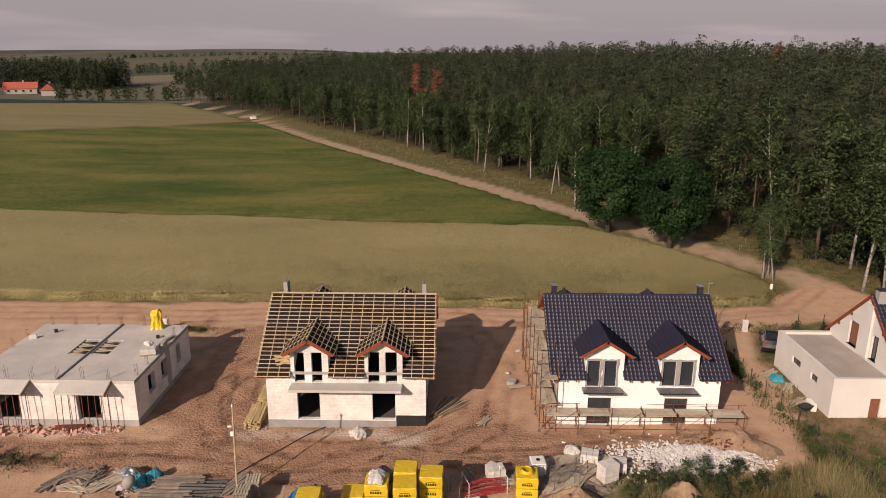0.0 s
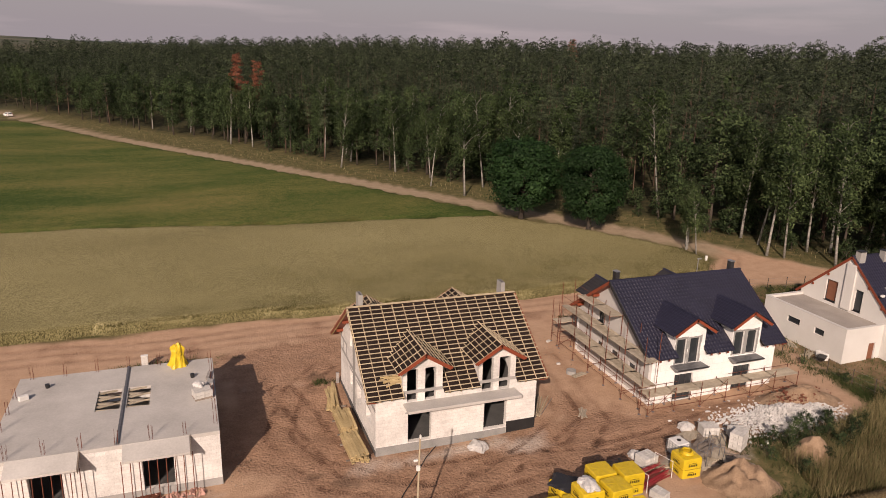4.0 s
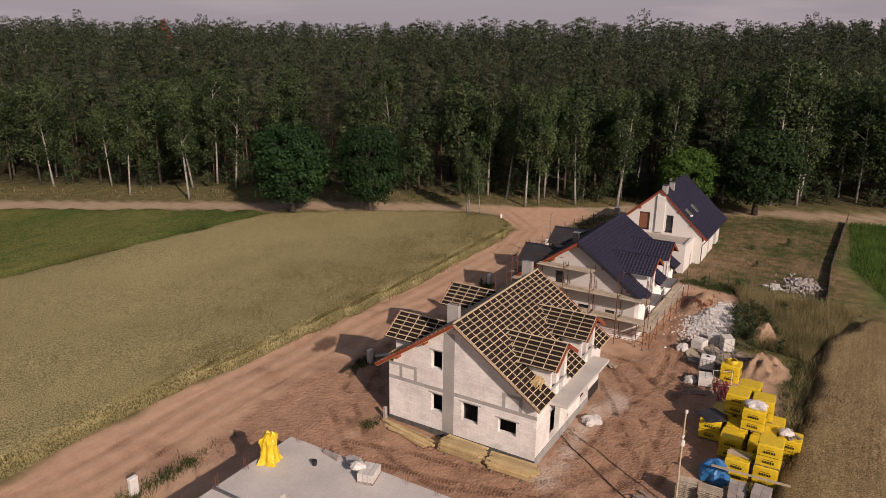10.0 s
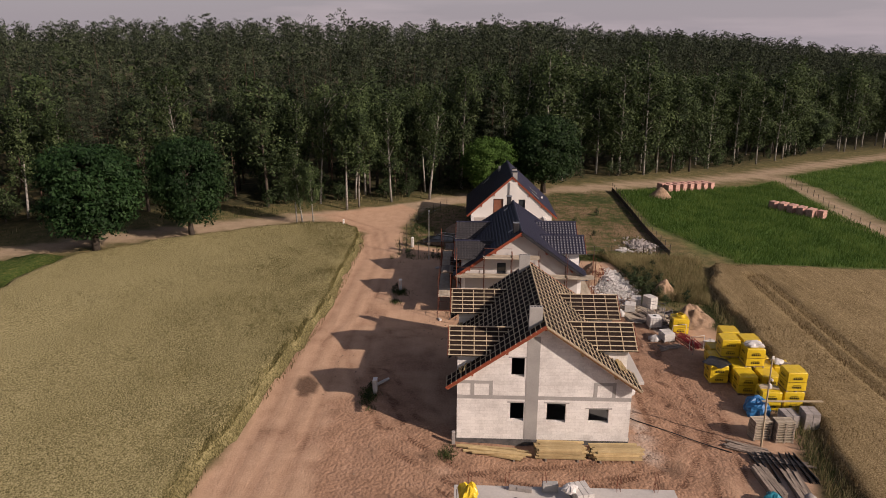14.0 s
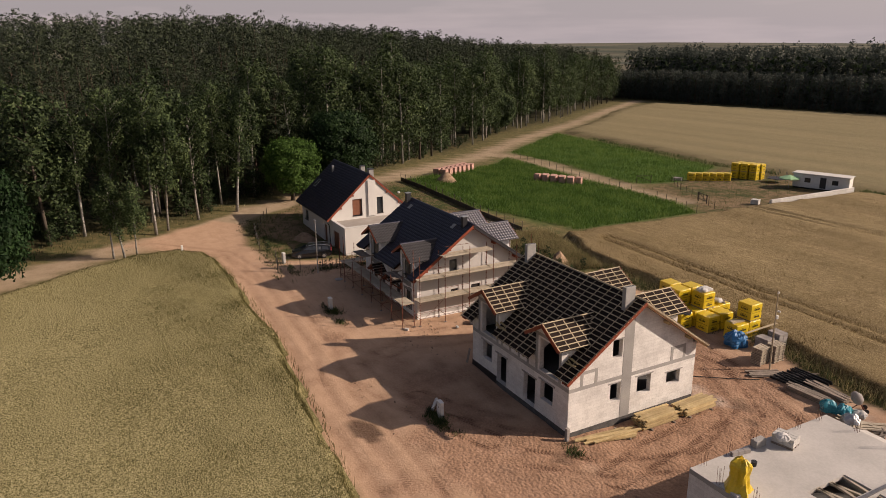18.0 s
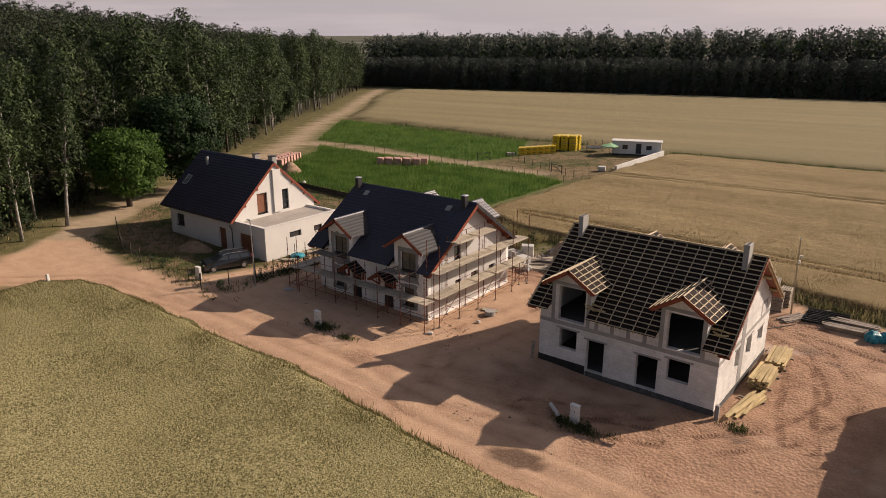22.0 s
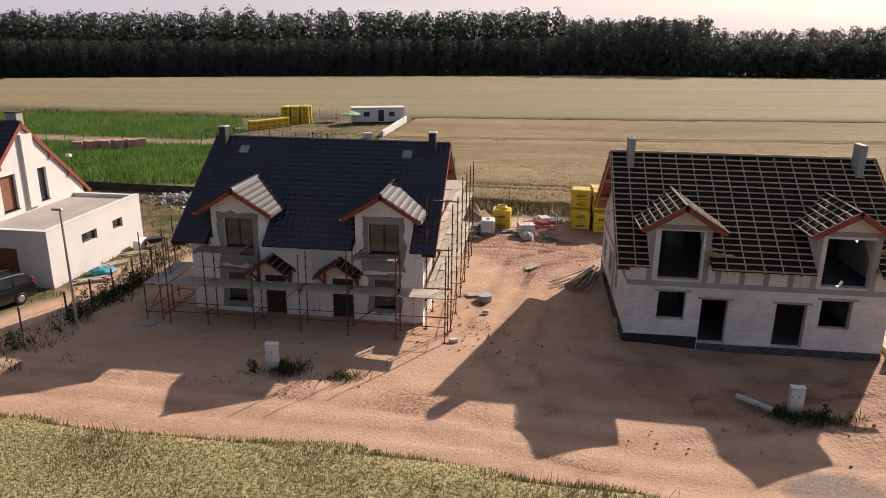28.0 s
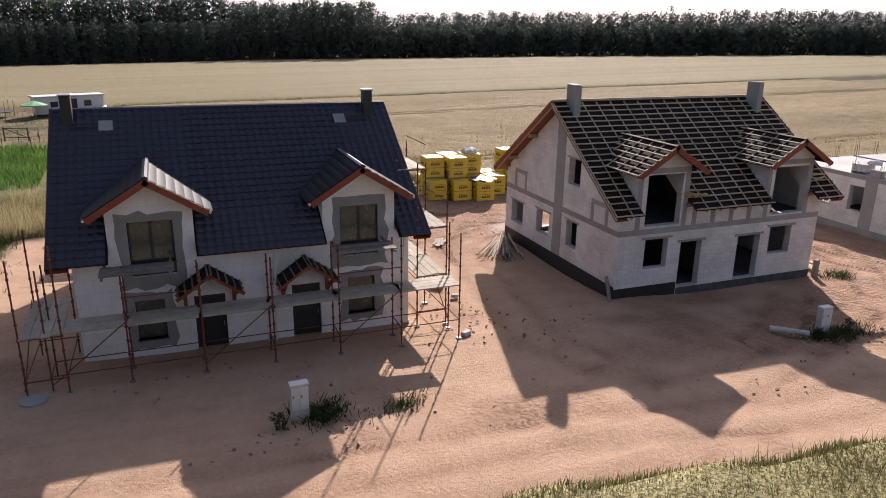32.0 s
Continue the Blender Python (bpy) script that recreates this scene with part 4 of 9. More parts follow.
def trunk_shape(h, r0, lean, r, segs=6):
    pts, rad = [], []
    ph = r.uniform(0, 6)
    for i in range(segs + 1):
        t = i / segs
        pts.append((lean[0] * t * h + 0.2 * math.sin(ph + 4 * t) * t, lean[1] * t * h + 0.2 * math.cos(ph + 3 * t) * t, h * t))
        rad.append(r0 * (1.25 if i == 0 else 1) * (1 - t) ** 0.75 + 0.02)
    return pts, rad


def along(pts, t):
    k = t * (len(pts) - 1)
    i = min(int(k), len(pts) - 2)
    return Vector(pts[i]).lerp(Vector(pts[i + 1]), k - i)


def make_tree(kind, seed, lod=0):
    """Trunk with limbs (a Shape) and the crown's leaves (vertices, triangles) of one tree."""
    r = np.random.default_rng(seed)
    s, cs, outs, sizes = Shape(), [], [], []
    limbs, first, size, per, spread = {
        "birch": (24, r.uniform(0.26, 0.38), 0.36, 170, (0.46, 0.46, 0.46)),
        "aspen": (26, r.uniform(0.08, 0.20), 0.40, 130, (0.66, 0.66, 0.60)),
        "alder": (26, r.uniform(0.14, 0.30), 0.40, 130, (0.68, 0.68, 0.50)),
        "pine": (30, r.uniform(0.42, 0.58), 0.30, 185, (0.50, 0.50, 0.24)),
        "young": (34, 0.03, 0.50, 60, (0.44, 0.44, 0.26)),
        "grove": (26, 0.08, 0.60, 70, (0.6, 0.6, 0.5)),
        "scrub": (16, 0.06, 0.34, 60, (0.30, 0.30, 0.26)),
        "broad": (130, 0.22, 0.38, 190, (0.62, 0.62, 0.40))}[kind]
    h = {"birch": r.uniform(14, 18.5), "alder": r.uniform(11, 16), "aspen": r.uniform(15, 19), "pine": r.uniform(20.0, 22.6), "young": r.uniform(13.5, 15), "grove": r.uniform(10, 14), "scrub": r.uniform(3.5, 6), "broad": 10.2}[kind]
    lean = r.normal(0, 0.07 if kind == "birch" else 0.015, 2)
    pts, rad = trunk_shape(h, {"scrub": 0.07, "broad": 0.36}.get(kind, r.uniform(0.13, 0.2)), lean, r)
    per = int(per * (1, 0.34 if kind == "pine" else 0.40, 0.19 if kind == "young" else 0.12)[lod])
    size *= (1, 1.3 if kind == "pine" else 1.2, 1.35 if kind == "young" else 2.0)[lod]
    s.tube(pts, rad, 7 if lod == 0 else 4)
    bare = r.uniform(0, math.tau)
    for i in range(limbs):
        t = first + (0.985 - first) * (i + r.uniform(0, 0.9)) / limbs
        az = i * 2.4 + r.uniform(-0.7, 0.7)
        u = (t - first) / (1 - first)
        if lod == 2 and u < (0.30 if kind == "pine" else 0):
            continue
        if kind == "birch":
            ln, rise = (0.4 + 2.9 * math.sin(math.pi * (0.15 + 0.77 * u))) * r.uniform(0.6, 1.3), 1.0
        elif kind in ("alder", "aspen"):
            ln, rise = (0.35 + 2.7 * math.sin(math.pi * (0.14 + 0.78 * u)) ** 0.9) * r.uniform(0.6, 1.25), 0.55
        elif kind == "pine":
            ln, rise = (0.30 + 2.7 * (1 - u) ** 0.5 * min(1, 0.45 + 2 * u)) * r.uniform(0.55, 1.3), 0.10 + 0.45 * u
            ln *= 1 - 0.35 * max(0, math.cos(az - bare))
        elif kind == "young":
            ln, rise = (0.3 + 2.1 * (1 - u) ** 0.55) * r.uniform(0.75, 1.2), 0.2
        elif kind == "grove":
            ln, rise = (0.8 + 3.2 * math.sin(math.pi * (0.2 + 0.7 * u))) * r.uniform(0.7, 1.2), 0.4
        elif kind == "scrub":
            ln, rise = (0.5 + 1.3 * math.sin(math.pi * (0.25 + 0.7 * u))) * r.uniform(0.7, 1.2), 0.6
        else:
            ln, rise = 4.9 * math.sqrt(max(0.02, 1 - (1.9 * (u - 0.45)) ** 2)) * r.choice([0.97, 0.9, 0.75], p=[0.55, 0.3, 0.15]) * r.uniform(0.9, 1.06), 0.1 + 0.35 * u
        a = along(pts, min(t, 1))
        d = Vector((math.cos(az), math.sin(az), rise)).normalized()
        b = a + d * ln
        mid = a.lerp(b, 0.5) + Vector((0, 0, 0.1 * ln))
        if lod == 0 and (kind != "broad" or i % 3 == 0):
            r0 = 0.10 if kind == "broad" else 0.05
            s.tube([a, mid, b], [r0, r0 * 0.6, 0.012], 3, False)
        k = max(4, int(per * (0.4 + 0.6 * ln / (4.5 if kind == "broad" else 2.6))))
        pads = {"broad": 3, "young": 3}.get(kind, 2)
        q = r.uniform(0.45, 1.05, pads) if kind != "broad" else np.array([0.78, 0.93, 1.0])
        knots = np.array(a) + (np.array(b) - np.array(a)) * q[:, None] + np.array([0, 0, 0.1 * ln]) * np.sin(q * math.pi)[:, None] + r.normal(0, 0.22 * (1 - 0.6 * u if kind == "pine" else 1), (pads, 3))
        at = knots[r.integers(0, pads, k)]
        puff = np.clip(r.normal(0, 1, (k, 3)), -1.5, 1.5)
        c = at + puff * spread * (1.08 - 0.42 * u if kind == "pine" else 1)
        sizes.append(np.full((k, 1), size * (1.05 - 0.25 * u if kind == "pine" else 1)))
        way = puff * (0.6, 0.6, 0.8) + np.array(d) * 0.8 + (0, 0, 0.5 if kind == "pine" else 0.35)
        if kind == "birch":
            c[:, 2] -= r.exponential(0.6, k)
        cs.append(c)
        outs.append(way / np.linalg.norm(way, axis=1)[:, None])
    c = np.concatenate(cs)
    c[:, 2] = np.maximum(c[:, 2], 0.2)
    v, f = leaf_tris(c, np.concatenate(sizes), r, np.concatenate(outs), 0.42 if kind == "pine" else 0.6, 0.7 if kind == "birch" else 0.0)
    return s, v, f


def tree_parts(kind, seed, bark, leaf):
    s, v, f = make_tree(kind, seed)
    tm = s.mesh("trunk", True)
    tm.materials.append(bark)
    cm = raw_mesh("crown", v, f)
    cm.materials.append(leaf)
    return tm, cm


def plant(name, meshes, x, y, size, turn, label, category, group=""):
    ob = thing(name, label, category, (x, y, G(x, y) - 0.1), turn, group)
    ob.scale = (size, size, size)
    part("trunk", meshes[0], None, ob)
    part("crown", meshes[1], None, ob)
    return ob


birches = [tree_parts("birch", 100 + i, birch_bark, birch_leaf) for i in range(7)]
alders = [tree_parts("alder", 150 + i, dark_bark, alder_leaf) for i in range(6)]
aspens = [tree_parts("aspen", 170 + i, birch_bark, birch_leaf) for i in range(5)]
pines = [tree_parts("pine", 200 + i, pine_bark, pine_leaf) for i in range(9)]
scrubs = [tree_parts("scrub", 300 + i, dark_bark, alder_leaf) for i in range(4)]
oaks = [tree_parts("broad", 400 + i, dark_bark, alder_leaf) for i in range(2)]
lindens = [tree_parts("broad", 420 + i, dark_bark, linden_leaf) for i in range(2)]
maples = [tree_parts("broad", 440, dark_bark, maple_leaf), tree_parts("broad", 441, dark_bark, full_leaf)]
dead = tree_parts("pine", 207, pine_bark, dead_leaf)

plant("linden_tree", lindens[0], 25.3, 103.4, 1.14, 20, "broad dark green linden tree beside the dirt track", "tree")
plant("linden_tree", lindens[1], 31.9, 94.4, 1.0, 130, "rounded dark green linden tree at the track's bend", "tree").scale = (0.9, 0.9, 1.14)
plant("maple_tree", maples[0], 61.0, 56.0, 0.86, 70, "small bright green maple tree behind the finished house", "tree")
plant("maple_tree", maples[1], 64.5, 46.6, 1.16, 10, "tall full green maple tree beside the track", "tree")
plant("pine_tree", dead, -9, 212.7, 1.16, 0, "dead pine tree with rust-red needles", "tree")
plant("pine_tree", dead, -3, 217, 1.05, 90, "dying pine tree with rust-red needles", "tree")
plant("pine_tree", dead, 100, 222, 1.10, 200, "far dead pine tree with rust-red needles", "tree")

taken = [(25.3, 103.4, 7), (31.9, 94.4, 6), (61.0, 56.0, 5), (64.5, 46.6, 5.5)]
edge_birch = [(23.9, 123.8), (21.1, 134.6), (9.3, 162.0), (39.5, 81.9), (40.6, 83.0), (40.2, 80.6), (51.7, 81.9), (49.0, 77.4), (50.4, 75.8), (54.4, 71.3), (57.0, 65.5), (51.8, 85.4), (60.0, 72.1), (62.6, 66.5), (58.6, 76.0)]
for i, (x, y) in enumerate(edge_birch):
    small = 0.55 if 39 < x < 41 else 0.95
    plant("birch_tree", birches[i % 7], x, y, small, i * 77, "white-barked birch tree at the edge of the woods", "tree", "birches along the woods")
    taken.append((x, y, 1.5))

r = np.random.default_rng(5)
WOODS = EDGE + [(500, -300), (700, 600), (0, 700)]
SOUTH_EDGE = [(262, -172), (104, -190), (-20, -203), (-70, -190), (-130, -178), (-260, -116), (-420, -60)]
tx, ty = np.meshgrid(np.arange(-190, 420, 5.1), np.arange(-230, 470, 5.1))
tx, ty = (tx + r.uniform(-2, 2, tx.shape)).ravel(), (ty + r.uniform(-2, 2, ty.shape)).ravel()
td = np.where(inside(tx, ty, WOODS), 1, -1) * to_line(tx, ty, EDGE)
keep = (td > 0) & (td < 210) & (np.minimum(to_line(tx, ty, ROAD_NW), to_line(tx, ty, ROAD_E)) > 4.5)
keep &= (r.uniform(0, 1, tx.shape) < np.where(td < 55, 0.95, np.where(td < 90, 0.7, np.where(td < 130, 0.5, 0.34))))
for x, y, q in taken:
    keep &= np.hypot(tx - x, ty - y) > q
tx, ty, td = tx[keep], ty[keep], td[keep]
order = np.argsort(td + 0.10 * np.hypot(tx - 40, ty - 90))
n_single = 280
mass = []
for rank, i in enumerate(order):
    x, y, d = float(tx[i]), float(ty[i]), float(td[i])
    u = r.uniform()
    north = y > 150
    tall = 1 + 0.09 * float(step(190, 100, y)) + 0.11 * float(step(90, 40, y))
    if d < 12 and y < 48:
        kind = "aspen" if u < 0.9 else "alder"
    elif d < 9:
        kind = "birch" if u < (0.18 if north else 0.3) else "alder" if u < 0.75 else "pine"
    elif d < 20:
        kind = "birch" if u < 0.12 else "alder" if u < 0.34 else "pine"
    else:
        kind = "alder" if u < 0.05 else "pine"
    if rank < n_single:
        turn, size = r.uniform(0, 360), r.uniform(0.85, 1.12)
        if kind == "pine":
            size = r.uniform(0.93, 1.05) * (0.70 + 0.28 * float(step(0, 60, d)))
        elif kind == "birch":
            size *= 0.92
        size *= tall
        if u > 0.985 and d < 14:
            plant("oak_tree", oaks[rank % 2], x, y, size, turn, "green oak tree among the birches", "tree", "oaks in the woods")
        elif kind == "birch":
            plant("birch_tree", birches[rank % 7], x, y, size, turn, "white-barked birch tree at the edge of the woods", "tree", "birches along the woods")
        elif kind == "aspen":
            plant("aspen_tree", aspens[rank % 5], x, y, size, turn, "leafy aspen tree with foliage down to the ground", "tree", "aspens along the track")
        elif kind == "alder":
            plant("alder_tree", alders[rank % 6], x, y, size, turn, "dark-barked alder tree at the edge of the woods", "tree", "alders along the woods")
        else:
            plant("pine_tree", pines[rank % 9], x, y, size, turn, "tall pine tree with a bare reddish trunk", "tree", "pines in the woods")
    else:
        far = math.hypot(x + 10, y - 60) > 190
        mass.append((x, y, d + (35 if far else 0), kind, tall * ((0.70 + 0.30 * float(step(0, 60, d))) if kind == "pine" else 0.92)))
for i in range(130):
    t = r.uniform(0, 1)
    k = min(int(t * (len(EDGE) - 8)) + 4, len(EDGE) - 2)
    w = r.uniform()
    x, y = EDGE[k][0] * (1 - w) + EDGE[k + 1][0] * w + r.uniform(0, 9), EDGE[k][1] * (1 - w) + EDGE[k + 1][1] * w + r.uniform(-1, 3)
    if min(math.hypot(x - a, y - b) for a, b, _ in taken[:4]) > 5:
        plant("shrub", scrubs[i % 4], x, y, r.uniform(0.45, 1.0), r.uniform(0, 360), "dark green shrub at the foot of the woods", "shrub", "undergrowth")


def tree_mass(name, trees, label, seed, size=1.0, deep=45, even=0.12, needles=pine_leaf):
    """Woods too thick to count: many trees joined into one mesh."""
    rr = np.random.default_rng(seed)
    protos = {(k, lod): [make_tree(k, 500 + i + seed, lod) for i in range(6)] for k in {t[3] for t in trees} for lod in (1, 2)}
    vs, fs, mi, k = [], [], [], 0
    for x, y, d, kind, *own in trees:
        lod = 1 if d < deep else 2
        s, v, f = protos[kind, lod][rr.integers(0, 6)]
        a, sc = rr.uniform(0, math.tau), (own[0] if own else size) * rr.normal(1.0, 0.7 * even)
        rot = np.array([[math.cos(a), -math.sin(a), 0], [math.sin(a), math.cos(a), 0], [0, 0, 1]]) * sc
        at = np.array([x, y, G(x, y) - 0.2])
        m = {"pine": 1, "young": 1, "birch": 4, "aspen": 4}.get(kind, 0)
        vs.append(v @ rot.T + at)
        fs.append(f + k)
        mi.append(np.full(len(f), m))
        k += len(v)
        if d < 40:
            sv = np.array(s.v) @ rot.T + at
            q = np.array([h for g in s.f if len(g) == 4 for h in ((g[0], g[1], g[2]), (g[0], g[2], g[3]))])
            vs.append(sv)
            fs.append(q + k)
            mi.append(np.full(len(q), 3 if m == 1 else 2))
            k += len(sv)
    me = raw_mesh(name, np.concatenate(vs), np.concatenate(fs))
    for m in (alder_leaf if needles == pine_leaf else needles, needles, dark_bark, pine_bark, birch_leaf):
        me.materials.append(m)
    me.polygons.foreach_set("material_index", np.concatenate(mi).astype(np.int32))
    return tagged(new(name, me), label, "woods", kind="stuff")


tree_mass("pine_woods", mass, "dense dark pine woods with birches among them", 1, 1.0, 45, 0.07)
sx, sy = np.meshgrid(np.arange(-420, 262, 3.3), np.arange(-300, -50, 3.3))
sx, sy = (sx + r.uniform(-1.4, 1.4, sx.shape)).ravel(), (sy + r.uniform(-1.4, 1.4, sy.shape)).ravel()
SWOODS = SOUTH_EDGE + [(-420, -400), (262, -400)]
sd = np.where(inside(sx, sy, SWOODS), 1, -1) * to_line(sx, sy, SOUTH_EDGE)
front, back = [], []
for x, y, d in zip(sx.tolist(), sy.tolist(), sd.tolist()):
    if 0 < d < 40:
        if x > -8:
            if d < 16:
                front.append((x, y, d + 10, "young"))
            elif d > 20 and r.uniform() < 0.75:
                back.append((x, y, 60.0, "young", 1.72))
        elif x > -62:
            if r.uniform() < 0.75:
                back.append((x, y, 60.0 if d > 6 else 20.0, "young", 1.46))
        elif d < 14:
            if r.uniform() < 0.6:
                front.append((x, y, d + 10, "grove"))
        elif r.uniform() < 0.7:
            back.append((x, y, 60.0, "young", 1.18))
tree_mass("young_woods", front, "lower dark row of young trees before the far woods", 2, 1.0, 14, 0.05, needles=hazed_needle)
tree_mass("far_woods", back, "far dark pine woods behind the grain field", 3, 1.32, 30, 0.07, needles=hazed_needle)


def shade_fill(name, x, y, top, size, label, seed):
    """Large leaf sheets added inside the woods to block light and darken the gaps."""
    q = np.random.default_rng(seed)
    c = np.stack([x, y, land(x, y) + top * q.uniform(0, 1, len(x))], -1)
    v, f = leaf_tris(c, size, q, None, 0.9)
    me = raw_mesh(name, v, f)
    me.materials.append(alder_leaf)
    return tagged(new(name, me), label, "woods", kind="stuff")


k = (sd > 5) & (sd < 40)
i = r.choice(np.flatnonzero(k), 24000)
shade_fill("far_thicket", sx[i] + r.uniform(-2, 2, 24000), sy[i] + r.uniform(-2, 2, 24000), np.where(sd[i] < 18, 10.5, np.where(sx[i] < -62, 13.5, np.where(sx[i] < -8, 17.5, 21.0))), 2.0, "large leaf sheets added to darken the inside of the far woods", 61)
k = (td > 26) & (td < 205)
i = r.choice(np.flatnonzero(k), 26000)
shade_fill("inner_thicket", tx[i] + r.uniform(-3, 3, 26000), ty[i] + r.uniform(-3, 3, 26000), np.where(td[i] < 60, 11.5, 16.0), 2.0, "large leaf sheets added to darken the inside of the woods", 62)
# woods and groves in the far north-west
nw = [(r.uniform(-345, -235), r.uniform(486, 540), 60.0, "young", r.uniform(1.15, 1.35)) for _ in range(330)]
nw += [(-212 + 75 * t + r.uniform(-4, 4), 386 + 32 * t + r.uniform(-3, 3), 60.0, "grove", r.uniform(0.5, 0.85)) for t in np.linspace(0, 1, 26)]
for cx, cy, ax, ay, k in ((-330, 430, 60, 10, 60), (-420, 640, 130, 12, 150), (-250, 700, 90, 16, 120), (-150, 560, 60, 30, 120), (-600, 900, 200, 20, 160), (-300, 1100, 200, 20, 160), (-90, 480, 50, 50, 120), (-10, 420, 60, 60, 140)):
    for _ in range(k):
        if r.uniform() < 0.5:
            nw.append((cx + ax * r.uniform(-1, 1), cy + ay * r.uniform(-1, 1), 60.0, "grove"))
tree_mass("distant_groves", nw, "distant groves between the far fields", 4, 0.75, 0)


# ---- houses ----
def clip(poly, a, b, c):
    """Keeps the part of a (u, z) polygon where a*u + b*z <= c."""
    out = []
    for (u0, z0), (u1, z1) in zip(poly, poly[1:] + poly[:1]):
        d0, d1 = a * u0 + b * z0 - c, a * u1 + b * z1 - c
        if d0 <= 0:
            out.append((u0, z0))
        if (d0 < 0 < d1) or (d1 < 0 < d0):
            t = d0 / (d0 - d1)
            out.append((u0 + (u1 - u0) * t, z0 + (z1 - z0) * t))
    return out


def wall(axis, at, thick, u0, u1, z0, z1, holes=(), cuts=(), shape=None):
    """An upright wall along x or y with openings (u0, z0, u1, z1) that go through it, cut off by half-planes."""
    s = shape or Shape()
    us = sorted({u0, u1, *[h[i] for h in holes for i in (0, 2) if u0 < h[i] < u1]})
    zs = sorted({z0, z1, *[h[i] for h in holes for i in (1, 3) if z0 < h[i] < z1]})
    for a, b in zip(us, us[1:]):
        for c, d in zip(zs, zs[1:]):
            mu, mz = (a + b) / 2, (c + d) / 2
            if any(h[0] < mu < h[2] and h[1] < mz < h[3] for h in holes):
                continue
            p = [(a, c), (b, c), (b, d), (a, d)]
            for k in cuts:
                p = clip(p, *k) if p else p
            if len(p) < 3:
                continue
            if axis == "x":
                s.prism([(u, at, z) for u, z in p], (0, thick, 0))
            else:
                s.prism([(at, u, z) for u, z in p], (thick, 0, 0))
    return s if shape else weld(s)


W, D, RY, RZ, SL = 12.07, 11.36, 5.81, 8.61, 0.70
DORM = {"south": (3.35, 8.9), "north": (2.3, 9.8)}
TILED_DORM = {"south": (3.35, 8.9), "north": (2.0, 9.45)}
APEX = {"south": 7.26, "north": 7.22}
TILED_APEX = {"south": 7.26, "north": 6.98}
D_HALF, D_TIP, D_SL = 1.42, 2.0, 0.62
D_DROP = D_SL * D_TIP
RW, RE = -0.67, 12.73


def main_z(y):
    return RZ - SL * abs(y - RY)


class Slope:
    """A roof slope: ridge start, way along the ridge, way down, and its normal."""

    def __init__(self, origin, along_, down):
        self.o, self.u, self.d = Vector(origin), Vector(along_).normalized(), Vector(down).normalized()
        self.n = self.u.cross(self.d)
        if self.n.z < 0:
            self.n = -self.n

    def at(self, u, s, h=0.0):
        return self.o + self.u * u + self.d * s + self.n * h


def duplex_slopes(dorm, apex):
    """The two main slopes and the eight dormer slopes, each with its outline as (row s) -> list of (u0, u1)."""
    out = []
    ln = math.hypot(1, SL)
    for side, sign in (("south", -1), ("north", 1)):
        sl = Slope((RW, RY, RZ), (1, 0, 0), (0, sign, -SL))
        total = 6.33 * ln if side == "south" else 6.27 * ln

        def spans(s, side=side, ln=ln, top=apex[side]):
            z = RZ - SL * s / ln
            cuts = []
            for c in dorm[side]:
                if z < top - D_DROP - 0.05:
                    cuts.append((c - D_HALF - RW, c + D_HALF - RW))
                elif z < top - 0.1:
                    half = (top - 0.1 - z) / D_SL - 0.15
                    if half > 0.1:
                        cuts.append((c - half - RW, c + half - RW))
            cur, res = 0.0, []
            for a, b in sorted(cuts):
                res.append((cur, a))
                cur = b
            return res + [(cur, RE - RW)]
        out.append((f"{side}", sl, total, spans))
        dln = math.hypot(1, D_SL)
        for c in dorm[side]:
            y0 = -0.55 if side == "south" else D + 0.62
            for sg in (-1, 1):
                inward = -sign
                sl2 = Slope((c, y0, apex[side]), (0, inward, 0), (sg, 0, -D_SL))

                def spans2(s, dln=dln, y0=y0, top=apex[side]):
                    z = top - D_SL * s / dln
                    dy = (RZ - z) / SL
                    return [(0.0, abs(abs(y0 - RY) - dy) + 0.10)]
                out.append((f"{side}_dormer", sl2, D_TIP * dln, spans2))
    return out


